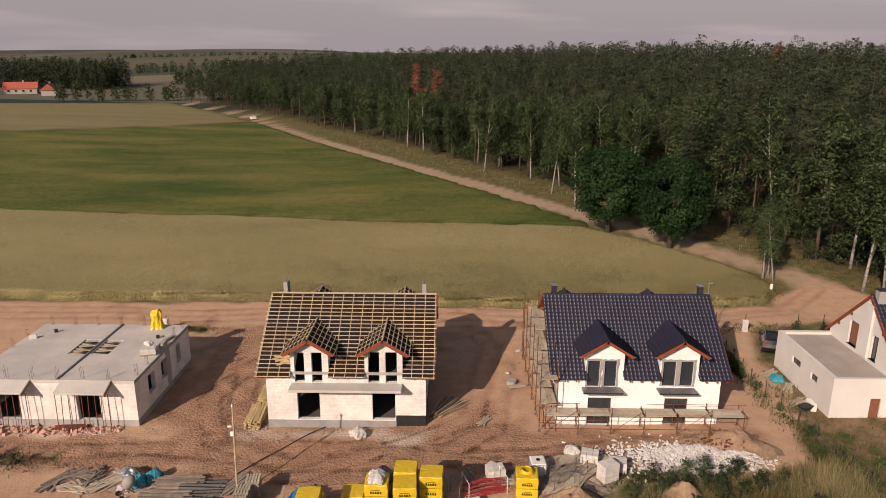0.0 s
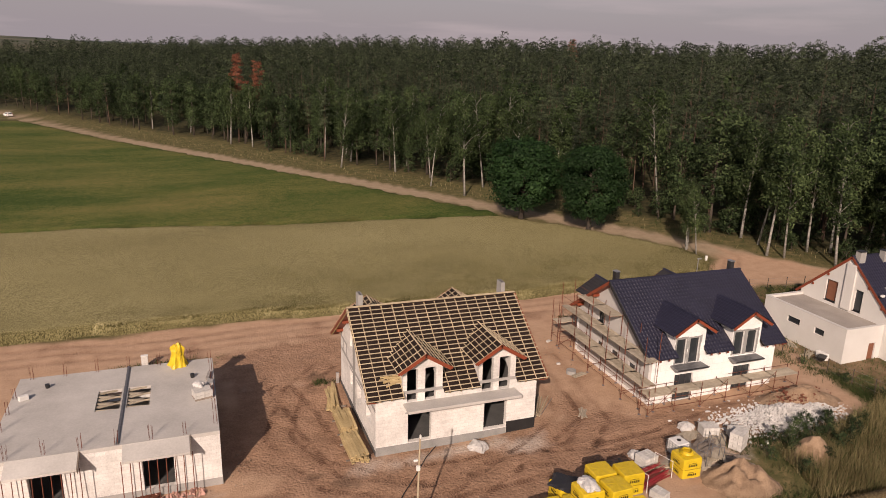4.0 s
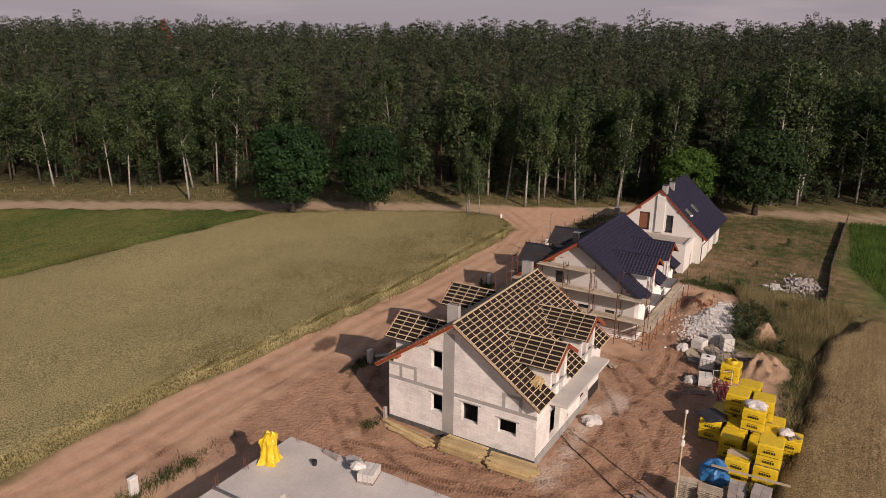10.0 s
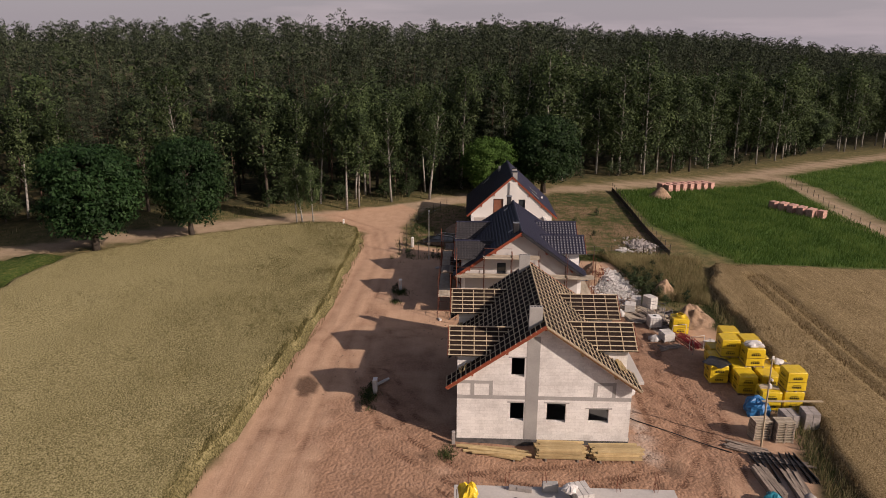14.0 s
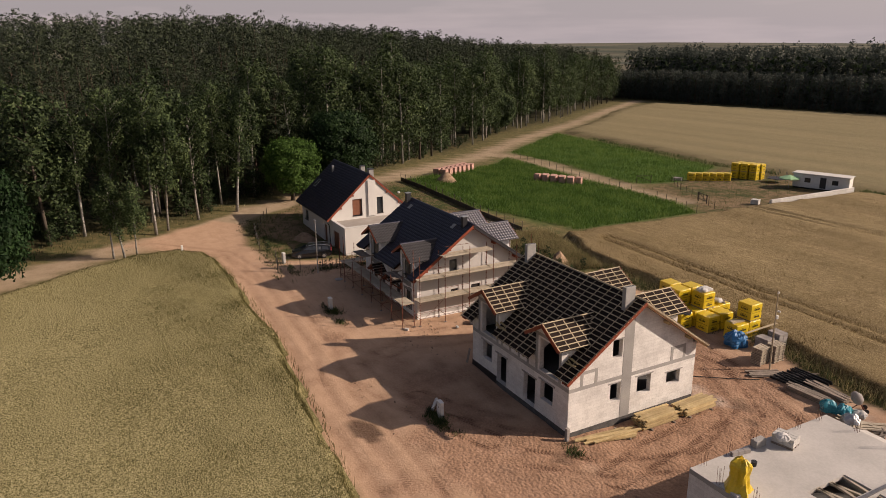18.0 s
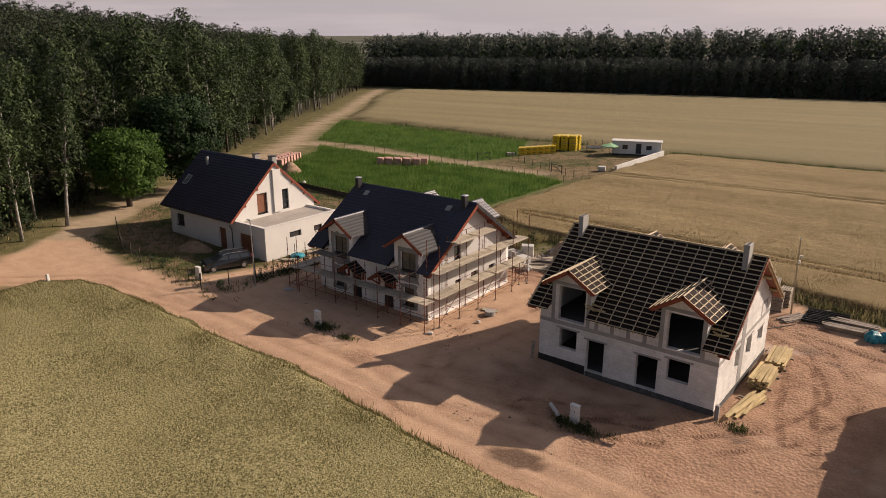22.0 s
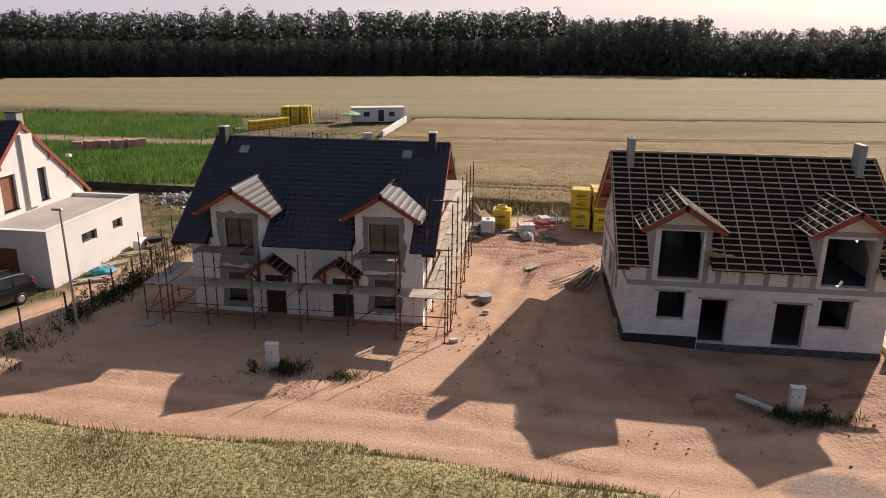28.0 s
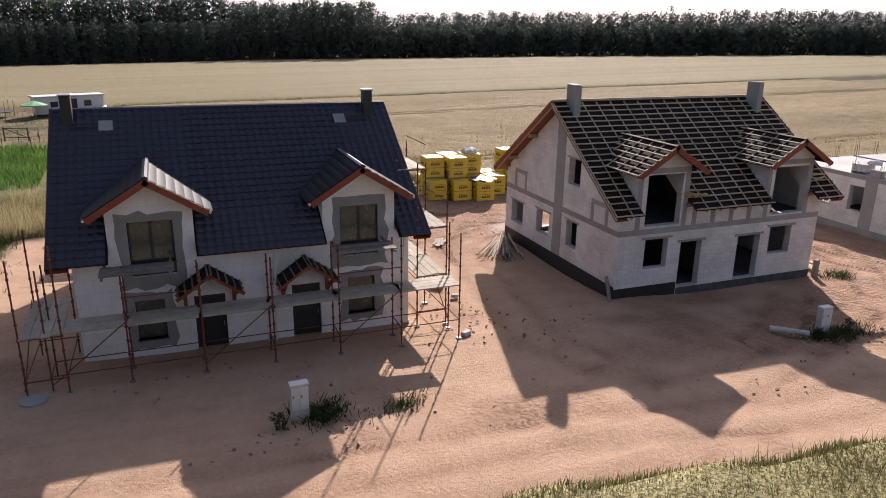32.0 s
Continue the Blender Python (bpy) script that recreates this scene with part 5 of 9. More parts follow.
def duplex_shell(house, wall_m, finished, dorm, apex):
    """Walls, floors and gables that both semi-detached houses share."""
    t = 0.36
    gz = RZ - 0.30
    g_cuts = [(SL, 1, gz + SL * RY), (-SL, 1, gz - SL * RY)]
    if not finished:
        south = [(2.3, 0.4, 4.0, 2.65), (8.0, 0.4, 9.75, 2.70)]
        s_d = [(2.2, 3.5, 2.95, 5.92), (3.5, 3.5, 4.28, 5.92), (7.75, 3.5, 8.58, 6.0), (9.05, 3.5, 9.9, 6.0)]
        north = [(9.25, 1.33, 10.55, 2.78), (7.25, 0.2, 8.5, 2.48), (3.65, 0.2, 5.05, 2.45), (1.65, 1.3, 3.05, 2.74)]
        n_d = [(8.75, 3.4, 10.7, 5.80), (1.15, 3.4, 3.25, 5.74)]
        west = [(7.0, 4.65, 7.85, 6.0), (6.95, 1.45, 7.85, 2.8), (4.2, 1.4, 5.45, 2.8), (1.4, 1.42, 2.7, 2.45)]
        east = [(6.8, 4.6, 7.9, 5.92), (3.75, 1.3, 5.15, 2.6), (6.9, 1.4, 7.9, 2.75), (0.75, 1.15, 2.15, 2.45)]
    else:
        south = [(2.25, 0.15, 4.0, 2.4), (8.0, 0.15, 9.75, 2.4)]
        s_d = [(2.1, 3.3, 3.0, 5.4), (3.35, 3.3, 4.25, 5.4), (7.7, 3.4, 8.65, 5.4), (9.0, 3.4, 9.95, 5.4)]
        north = [(9.25, 0.95, 10.25, 2.45), (1.4, 0.95, 2.5, 2.45), (7.15, 0.12, 8.25, 2.4), (3.6, 0.12, 4.7, 2.4)]
        n_d = [(8.72, 3.35, 10.22, 5.35), (1.22, 3.35, 2.75, 5.35)]
        west = [(7.15, 4.3, 8.0, 5.4), (4.65, 1.7, 5.65, 2.6), (2.15, 1.7, 3.05, 2.55), (7.05, 1.75, 7.85, 2.5)]
        east = [(7.15, 4.3, 8.0, 5.4), (4.65, 1.7, 5.65, 2.6), (2.15, 1.7, 3.05, 2.55)]
    top = main_z(0) - 0.30
    z0 = -0.5
    for side, y, th, holes, dh in (("south", 0, t, south, s_d), ("north", D, -t, north, n_d)):
        s = wall("x", y, th, 0, W, z0, top, holes + dh)
        for c in dorm[side]:
            du = apex[side] - 0.18
            part("dormer_wall", wall("x", y, th, c - D_HALF, c + D_HALF, top, apex[side], [k for k in dh if c - D_HALF < k[0] < c + D_HALF], [(D_SL, 1, du + D_SL * c), (-D_SL, 1, du - D_SL * c)]), wall_m, house)
            for sg in (-1, 1):
                xo = c + sg * D_HALF
                ya, yb = (t, 2.3) if side == "south" else (D - t, D - 2.3)
                zt = apex[side] - 0.18 - D_SL * D_HALF
                part("dormer_cheek", Shape().prism([(xo, ya, main_z(ya) - 0.35), (xo, ya, zt), (xo, yb, zt), (xo, yb, main_z(yb) - 0.35)], (-sg * 0.24, 0, 0)), wall_m, house)
        part("wall", s, wall_m, house)
    for x, th, holes in ((0, t, west), (W, -t, east)):
        s = wall("y", x, th, t, D - t, z0, RZ, holes, g_cuts)
        part("wall", s, lilac_coat if finished and x == 0 else wall_m, house)
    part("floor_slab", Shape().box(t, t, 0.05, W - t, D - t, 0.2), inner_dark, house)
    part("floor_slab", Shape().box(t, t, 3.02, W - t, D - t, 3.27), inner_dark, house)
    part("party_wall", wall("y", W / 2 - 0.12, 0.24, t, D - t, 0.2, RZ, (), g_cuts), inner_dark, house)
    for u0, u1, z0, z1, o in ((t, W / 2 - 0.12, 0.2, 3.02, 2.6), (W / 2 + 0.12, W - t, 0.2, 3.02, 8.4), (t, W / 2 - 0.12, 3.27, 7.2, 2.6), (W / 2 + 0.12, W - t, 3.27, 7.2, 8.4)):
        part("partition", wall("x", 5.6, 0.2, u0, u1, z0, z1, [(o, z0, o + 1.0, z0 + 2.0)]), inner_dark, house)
    return south, s_d, north, n_d, west, east


def slope_quad(s, sl, u0, u1, s0, s1, h0, h1):
    s.hexa([sl.at(u0, s0, h0), sl.at(u1, s0, h0), sl.at(u1, s1, h0), sl.at(u0, s1, h0), sl.at(u0, s0, h1), sl.at(u1, s0, h1), sl.at(u1, s1, h1), sl.at(u0, s1, h1)])


def slope_sheet(sl, total, spans, h0, h1, rows=14):
    """The sheet under battens or tiles, in strips that follow the slope's outline."""
    s = Shape()
    for i in range(rows):
        a, b = total * i / rows, total * (i + 1) / rows
        for (u0, u1), (w0, w1) in zip(spans(a + 1e-4), spans(b - 1e-4)) if len(spans(a + 1e-4)) == len(spans(b - 1e-4)) else zip(spans(b - 1e-4), spans(b - 1e-4)):
            s.hexa([sl.at(u0, a, h0), sl.at(u1, a, h0), sl.at(w1, b, h0), sl.at(w0, b, h0), sl.at(u0, a, h1), sl.at(u1, a, h1), sl.at(w1, b, h1), sl.at(w0, b, h1)])
    return weld(s)


def block_house():
    h = thing("semi_detached_house", "unfinished white block house with bare battens over dark roof membrane", "house", (-11.97, 48.64, 0.0))
    south, s_d, north, n_d, west, east = duplex_shell(h, aac, False, DORM, APEX)
    rr = random.Random(3)
    for k, (name, sl, total, spans) in enumerate(duplex_slopes(DORM, APEX)):
        dormer = "dormer" in name
        roof = part("dormer_roof" if dormer else "roof", slope_sheet(sl, total, spans, -0.13, -0.09, 22), membrane, h, "dark brown roof membrane under pale battens")
        # counter battens and rafters run down, battens across
        u1 = max(b for s in (0.1, total - 0.1) for _, b in spans(s))
        n = max(3, round(u1 / 0.86))
        for i in range(n + 1):
            u = 0.06 + (u1 - 0.12) * i / n
            runs, open_at, s = [], None, 0.0
            while s <= total + 0.01:
                ok = any(a - 0.02 <= u <= b + 0.02 for a, b in spans(min(max(s, 0.01), total - 0.01)))
                if ok and open_at is None:
                    open_at = s
                if not ok and open_at is not None:
                    runs.append((open_at, s))
                    open_at = None
                s += 0.15
            if open_at is not None:
                runs.append((open_at, total))
            for a, b in runs:
                if b - a > 0.3:
                    part("counter_batten", Shape().beam(sl.at(u, a, -0.07), sl.at(u, b, -0.07), 0.052, 0.035, sl.n), batten_wood, roof)
                    if not dormer:
                        part("rafter", Shape().beam(sl.at(u, a, -0.21), sl.at(u, b, -0.21), 0.08, 0.15, sl.n), timber, roof)
        m = round(total / 0.375)
        for j in range(m + 1):
            s = min(0.05 + j * (total - 0.08) / m, total - 0.02)
            for a, b in spans(min(s, total - 0.02)):
                if b - a < 0.2:
                    continue
                a2 = a - rr.uniform(0.0, 0.12) if a < 0.01 and not dormer else a
                b2 = b + (rr.uniform(0.0, 0.12) if not dormer and b > RE - RW - 0.05 else 0)
                part("batten", Shape().beam(sl.at(a2, s, -0.025), sl.at(b2, s, -0.025), 0.058, 0.045, sl.n), batten_wood, roof)
        if dormer:
            part("barge_board", Shape().beam(sl.at(-0.02, 0, -0.12), sl.at(-0.02, total, -0.12), 0.03, 0.17, sl.n), mahogany, roof)
            part("barge_board", Shape().beam(sl.at(-0.03, 0.1, -0.24), sl.at(-0.03, total - 0.1, -0.24), 0.03, 0.10, sl.n), mahogany, roof)
    for x, sg in ((RW - 0.02, 1), (RE + 0.02, -1)):
        part("barge_board", Shape().beam((x, RY, RZ - 0.16), (x, RY + sg * 6.25, RZ - 0.16 - SL * 6.25), 0.035, 0.24, (0, sg * SL, 1)), mahogany, h, "red-brown stained board")
        part("barge_board", Shape().beam((x, RY, RZ - 0.14), (x, RY - sg * 6.3, RZ - 0.14 - SL * 6.3), 0.035, 0.07, (0, -sg * SL, 1)), batten_wood, h)
    for x, s in ((0.08, -1), (W - 0.08, 1)):
        for y, z in ((1.2, 0), (3.4, 0), (RY, 0), (8.2, 0), (10.4, 0)):
            zz = main_z(y) - 0.42
            part("purlin_end", Shape().box(min(x, x + s * 0.6), y - 0.08, zz - 0.1, max(x, x + s * 0.6), y + 0.08, zz + 0.1), mahogany if y > RY - 0.1 else timber, h)
    for sg in (-1, 1):
        for a, b in ((RW, -0.02), (W + 0.02, RE)):
            p = [(a, RY, RZ - 0.30), (b, RY, RZ - 0.30), (b, RY + sg * 6.2, RZ - 0.30 - SL * 6.2), (a, RY + sg * 6.2, RZ - 0.30 - SL * 6.2)]
            part("soffit", Shape().hexa(p + [(x, y, z + 0.025) for x, y, z in p]), mahogany, h, "red-brown boarded soffit")
    part("ridge_batten", Shape().beam((RW, RY, RZ + 0.02), (RE, RY, RZ + 0.02), 0.06, 0.05), batten_wood, h)
    # chimneys of grey blocks
    for x, y0 in ((0.42, 5.98), (11.75, 5.85)):
        c = part("chimney", Shape().chamfer_box(x - 0.17, y0, 7.4, x + 0.17, y0 + 0.85, 9.40, 0.015), concrete, h, "grey hollow-block chimney")
        for i in range(4):
            part("flue", Shape().box(x - 0.08, y0 + 0.07 + i * 0.19, 9.35, x + 0.08, y0 + 0.19 + i * 0.19, 9.408), tar, c)
    # concrete bands and columns on the gables and along the eaves walls
    e = 0.012
    for x, s in ((0, -1), (W, 1)):
        y0 = 6.05 if s < 0 else 5.55
        part("ring_beam", Shape().box(min(x, x + s * e), 0.0, 3.03, max(x, x + s * e), D, 3.30), concrete, h, "grey concrete band")
        part("chimney_shaft", Shape().box(min(x, x + s * (e + 0.004)), y0, 0.0, max(x, x + s * (e + 0.004)), y0 + 0.85, main_z(y0 + 0.85) - 0.35), concrete, h, "grey concrete shaft face")
        for y in (9.15, 10.35, 2.35, 1.15):
            part("tie_column", Shape().box(min(x, x + s * e), y - 0.12, 3.30, max(x, x + s * e), y + 0.12, min(4.35, main_z(y) - 0.4)), concrete, h)
        for y0, y1 in ((9.15, 10.35), (1.15, 2.35)):
            part("tie_beam", Shape().box(min(x, x + s * (e - 0.004)), y0 - 0.1, 4.12, max(x, x + s * (e - 0.004)), y1 + (1.0 if y0 > 5 else 0.1), 4.34), concrete, h)
    part("ring_beam", Shape().box(0, D, 3.03, W, D + e, 3.30), concrete, h, "grey concrete band")
    for a, b in ((0, 0.95), (3.85, 8.45), (11.35, W)):
        part("ring_beam", Shape().box(a, D, 4.18, b, D + e, 4.38), concrete, h)
    for x in (4.6, 5.7, 6.8, 7.9):
        part("tie_column", Shape().box(x - 0.13, D, 3.30, x + 0.13, D + e, 4.18), concrete, h)
    for c in DORM["north"]:
        for x in (c - D_HALF + 0.13, c + D_HALF - 0.13):
            part("tie_column", Shape().box(x - 0.13, D, 3.30, x + 0.13, D + e, 5.85), concrete, h)
        part("lintel", Shape().box(c - D_HALF, D, 5.86, c + D_HALF, D + e, 6.1), concrete, h)
    part("ring_beam", Shape().box(0, -e, 4.14, W, 0, 4.38), concrete, h)
    for side, y, s, hs in (("n", D, 1, north), ("s", 0, -1, south)):
        for a, z0, b, z1 in hs:
            part("lintel", Shape().box(a - 0.2, min(y, y + s * 0.05), z1, b + 0.2, max(y, y + s * 0.05), z1 + 0.10), concrete, h)
    for x, s, hs in ((0, -1, west), (W, 1, east)):
        for a, z0, b, z1 in hs:
            part("lintel", Shape().box(min(x, x + s * 0.03), a - 0.2, z1, max(x, x + s * 0.03), b + 0.2, z1 + 0.08), concrete, h)
    # projecting slab over the terrace doors
    part("balcony_slab", Shape().chamfer_box(1.95, -1.28, 3.27, 10.3, 0.0, 3.48, 0.02), slab_concrete, h, "raw concrete balcony slab")
    # sealed plinths
    part("plinth", Shape().box(W, 0.0, -0.5, W + 0.02, D, 0.62), tar, h, "black tarred plinth")
    part("plinth", Shape().box(8.55, D, -0.5, W + 0.02, D + 0.02, 0.50), tar, h, "black tarred plinth")
    part("plinth", Shape().box(9.8, -0.02, -0.4, W + 0.02, 0.0, 0.80), tar, h, "black tarred plinth")
    part("plinth", Shape().box(0, D, -0.5, 8.5, D + 0.03, 0.18), footing, h, "dark footing blocks")
    part("plinth", Shape().box(-0.03, 0, -0.5, 0, D, 0.10), footing, h)
    part("plinth", Shape().box(0, -0.05, -0.5, 9.75, 0.0, 0.34), adhesive, h)
    return h


def tile_mesh(fine=False):
    """One interlocking pantile, 0.30 m wide, 0.42 m long, with one raised roll or two low ones and a front lip."""
    s = Shape()
    prof = [(-0.155, 0.007), (-0.10, 0.0), (-0.03, 0.002), (0.045, 0.033), (0.10, 0.046), (0.155, 0.014)]
    rise = 0.014 if fine else 0.032
    if fine:
        prof = [(-0.155, 0.008), (-0.12, 0.0), (-0.075, 0.024), (-0.03, 0.003), (0.0, 0.0), (0.04, 0.003), (0.085, 0.024), (0.125, 0.003), (0.155, 0.006)]
    vs = [(x, y, z + lift) for y, lift in ((0.0, 0.0), (0.42, rise)) for x, z in prof] + [(x, 0.42, z + rise - 0.06) for x, z in prof]
    n = len(prof)
    fs = [(i, i + 1, n + i + 1, n + i) for i in range(n - 1)] + [(n + i, n + i + 1, 2 * n + i + 1, 2 * n + i) for i in range(n - 1)]
    s.add(vs, fs)
    me = bpy.data.meshes.new("tile")
    me.from_pydata(s.v, [], s.f)
    me.polygons.foreach_set("use_smooth", [True] * (n - 1) + [False] * (n - 1))
    return me


def lay_tiles(roof, sl, total, spans, tile, material, singles, pick):
    """Tiles row by row down a slope: those that pick() chooses as parts, the rest joined."""
    m = round(total / 0.345)
    base = np.array([v.co[:] for v in tile.vertices])
    quads_ = np.array([p.vertices[:] for p in tile.polygons])
    vs, fs, k = [], [], 0
    right = sl.u if sl.u.cross(sl.d).dot(sl.n) > 0 else -sl.u
    for j in range(m):
        s = total * j / m
        here = spans(min(s + 0.2, total - 0.01))
        end = here[-1][1]
        cols = max(1, int(end / 0.30 + 0.5))
        for i in range(cols):
            u = (i + 0.5) * (end / cols if len(here) > 1 or end > 6 else 0.30)
            if not any(a <= u <= b for a, b in here):
                continue
            p = sl.at(u, s, 0.0)
            mt = Matrix.Translation(p) @ Matrix((right, sl.d, sl.n)).transposed().to_4x4()
            if pick(u, s) and singles[0] > 0:
                singles[0] -= 1
                ob = part("tile", tile, material, roof)
                ob.matrix_basis = mt
            else:
                vs.append(base @ np.array(mt.to_3x3()).T + np.array(p))
                fs.append(quads_ + k)
                k += len(base)
    if vs:
        me = raw_mesh("tiles", np.concatenate(vs), np.concatenate(fs), True)
        part("tiles", me, material, roof, kind="stuff")


def window_unit(parent, axis, at, sign, a, z0, b, z1, mull=1, frame_m=None, pane_m=None, sill=True, depth=0.16, name="window"):
    """A window set back in its opening: frame with mullions, panes and a sill."""
    fm, pm = frame_m or frame_dark, pane_m or glass
    y0, y1 = at - sign * depth, at - sign * (depth + 0.07)

    def bx(u0, v0, u1, v1, p, q, sh):
        lo, hi = min(p, q), max(p, q)
        if axis == "x":
            sh.box(u0, lo, v0, u1, hi, v1)
        else:
            sh.box(lo, u0, v0, hi, u1, v1)
    w = 0.07
    step_ = (b - a) / (mull + 1)
    panes = [(a + (i * step_ + 0.05 if i else w), z0 + w, a + ((i + 1) * step_ - 0.05 if i < mull else b - a - w), z1 - w) for i in range(mull + 1)]
    f = wall(axis, min(y0, y1), 0.07, a, b, z0, z1, panes)
    win = part(name, f, fm, parent)
    for i in range(mull + 1):
        g = Shape()
        bx(a + i * step_ + 0.05, z0 + w, a + (i + 1) * step_ - 0.05, z1 - w, y0 - sign * 0.025, y0 - sign * 0.045, g)
        part("pane", g, pm, win)
    if sill:
        g = Shape()
        bx(a - 0.03, z0 - 0.04, b + 0.03, z0, at + sign * 0.05, y1, g)
        part("sill", g, sheet_dark, win)
    return win


def patch(u0, z0, u1, z1, holes, y, th, seed, ragged=0.10):
    """A ragged coat of adhesive round an opening, a few millimetres proud of the wall."""
    rr = random.Random(seed)
    s = Shape()
    hx0, hz0, hx1, hz1 = holes
    ring_o, ring_i = [], []
    pts = [(u0 + (u1 - u0) * i / 6, z0) for i in range(6)] + [(u1, z0 + (z1 - z0) * i / 6) for i in range(6)] + [(u1 - (u1 - u0) * i / 6, z1) for i in range(6)] + [(u0, z1 - (z1 - z0) * i / 6) for i in range(6)]
    for u, z in pts:
        ring_o.append((u + rr.uniform(-ragged, ragged), z + rr.uniform(-ragged, ragged)))
        ring_i.append((min(max(u, hx0), hx1), min(max(z, hz0), hz1)))
    n = len(pts)
    vs = [(u, y, z) for u, z in ring_o] + [(u, y, z) for u, z in ring_i] + [(u, y + th, z) for u, z in ring_o] + [(u, y + th, z) for u, z in ring_i]
    fs = []
    for i in range(n):
        j = (i + 1) % n
        fs += [(i, j, n + j, n + i), (2 * n + i, 3 * n + i, 3 * n + j, 2 * n + j), (i, 2 * n + i, 2 * n + j, j)]
    return s.add(vs, fs)


def tiled_house():
    h = thing("semi_detached_house", "half-insulated white house under a graphite tiled roof, ringed by scaffolding", "house", (10.08, 48.59, 0.10))
    south, s_d, north, n_d, west, east = duplex_shell(h, styro, True, TILED_DORM, TILED_APEX)
    tile = tile_mesh()
    tile.materials.append(tile_dark)
    low_tile = tile_mesh(True)
    singles = [300]
    for k, (name, sl, total, spans) in enumerate(duplex_slopes(TILED_DORM, TILED_APEX)):
        dormer = "dormer" in name
        roof = part("dormer_roof" if dormer else "roof", slope_sheet(sl, total, spans, -0.14, -0.02, 22), membrane, h, "graphite glazed pantile roof slope")
        lay_tiles(roof, sl, total, spans, low_tile if name == "north_dormer" else tile, tile_dull if name == "north_dormer" else tile_dark, singles, lambda u, s, nm=name: nm == "north" and 2.5 < u < 8.6)
        if dormer:
            part("barge_board", Shape().beam(sl.at(-0.04, 0, -0.12), sl.at(-0.04, total, -0.12), 0.035, 0.22, sl.n), mahogany, roof, "red-brown stained board")
            a, b = sl.at(-0.05, total + 0.03, -0.05), sl.at(spans(total - 0.02)[0][1] - 0.05, total + 0.03, -0.05)
            part("gutter", Shape().tube([a, b], 0.055, 8), white_plastic if "south" not in name else zinc, roof)
    # ridge caps
    for y0, y1, x, z, ax in [(RW, RE, RY, RZ, "x")] + [(-0.6, 3.5, c, TILED_APEX["south"], "y") for c in TILED_DORM["south"]] + [(8.2, D + 0.65, c, TILED_APEX["north"], "y") for c in TILED_DORM["north"]]:
        n = round((y1 - y0) / 0.36)
        for i in range(n):
            a, b = y0 + (y1 - y0) * i / n, y0 + (y1 - y0) * (i + 1) / n + 0.03
            s = Shape()
            prof = [(-0.13, -0.05), (-0.09, 0.03), (0, 0.07), (0.09, 0.03), (0.13, -0.05)]
            s.prism([(x + p if ax == "y" else a, a if ax == "y" else x + p, z + q + 0.02) for p, q in prof], (0, b - a, 0) if ax == "y" else (b - a, 0, 0))
            part("ridge_cap", s, tile_dark, h)
    for x in (RW - 0.02, RE + 0.02):
        for sg, ln in ((1, 6.25), (-1, 6.3)):
            part("barge_board", Shape().beam((x, RY, RZ - 0.16), (x, RY + sg * ln, RZ - 0.16 - SL * ln), 0.04, 0.26, (0, SL * sg, 1)), sheet_dark if x < 0 and sg < 0 else mahogany, h, "dark verge trim" if x < 0 and sg < 0 else "red-brown stained board")
    for x, s in ((0.08, -1), (W - 0.08, 1)):
        for y in (1.0, 3.4, RY, 8.2, 10.6):
            zz = main_z(y) - 0.42
            part("purlin_end", Shape().box(min(x, x + s * 0.66), y - 0.09, zz - 0.11, max(x, x + s * 0.66), y + 0.09, zz + 0.11), mahogany, h)
    for sg in (-1, 1):
        for a, b in ((RW, -0.02), (W + 0.02, RE)):
            p = [(a, RY, RZ - 0.30), (b, RY, RZ - 0.30), (b, RY + sg * 6.2, RZ - 0.30 - SL * 6.2), (a, RY + sg * 6.2, RZ - 0.30 - SL * 6.2)]
            part("soffit", Shape().hexa(p + [(x, y, z + 0.025) for x, y, z in p]), mahogany, h, "red-brown boarded soffit")
    # rafter tails along both eaves
    for y, sg, side in ((0, -1, "south"), (D, 1, "north")):
        for i in range(17):
            x = -0.4 + i * 0.8
            if any(abs(x - c) < D_HALF + 0.1 for c in TILED_DORM[side]):
                continue
            yo = y + sg * 0.5
            part("rafter_tail", Shape().beam((x, y - sg * 0.1, main_z(y - sg * 0.1) - 0.24), (x, yo, main_z(yo) - 0.24), 0.08, 0.14), mahogany, h)
    for x, y0 in ((0.25, 6.05), (12.1, 6.05)):
        c = part("chimney", Shape().chamfer_box(x - 0.19, y0, 7.4, x + 0.19, y0 + 0.5, 9.22, 0.02), sheet_dark, h, "dark sheet-clad chimney")
        part("cap", Shape().chamfer_box(x - 0.24, y0 - 0.05, 9.22, x + 0.24, y0 + 0.55, 9.28, 0.02), zinc, c)
    nsl = Slope((RW, RY, RZ), (1, 0, 0), (0, 1, -SL))
    for u in (2.0, 11.2):
        s = Shape()
        slope_quad(s, nsl, u, u + 0.5, 0.75, 1.3, 0.03, 0.10)
        part("roof_hatch", s, adhesive, h, "small grey roof hatch")
        s = Shape()
        for q in (0.9, 1.1):
            s.tube([nsl.at(u + (0.6 if u > 5 else -1.0), q, 0.12), nsl.at(u + (1.5 if u > 5 else -0.1), q, 0.12)], 0.02, 5)
        part("roof_step", s, sheet_dark, h)
    # windows and doors
    for a, z0, b, z1 in n_d:
        window_unit(h, "x", D, 1, a, z0 + 0.5, b, z1, 1, pane_m=film_glass)
        window_unit(h, "x", D, 1, a, z0, b, z0 + 0.46, 1, pane_m=film_glass, sill=False)
    for a, z0, b, z1 in s_d:
        window_unit(h, "x", 0, -1, a, z0, b, z1, 0, sill=False)
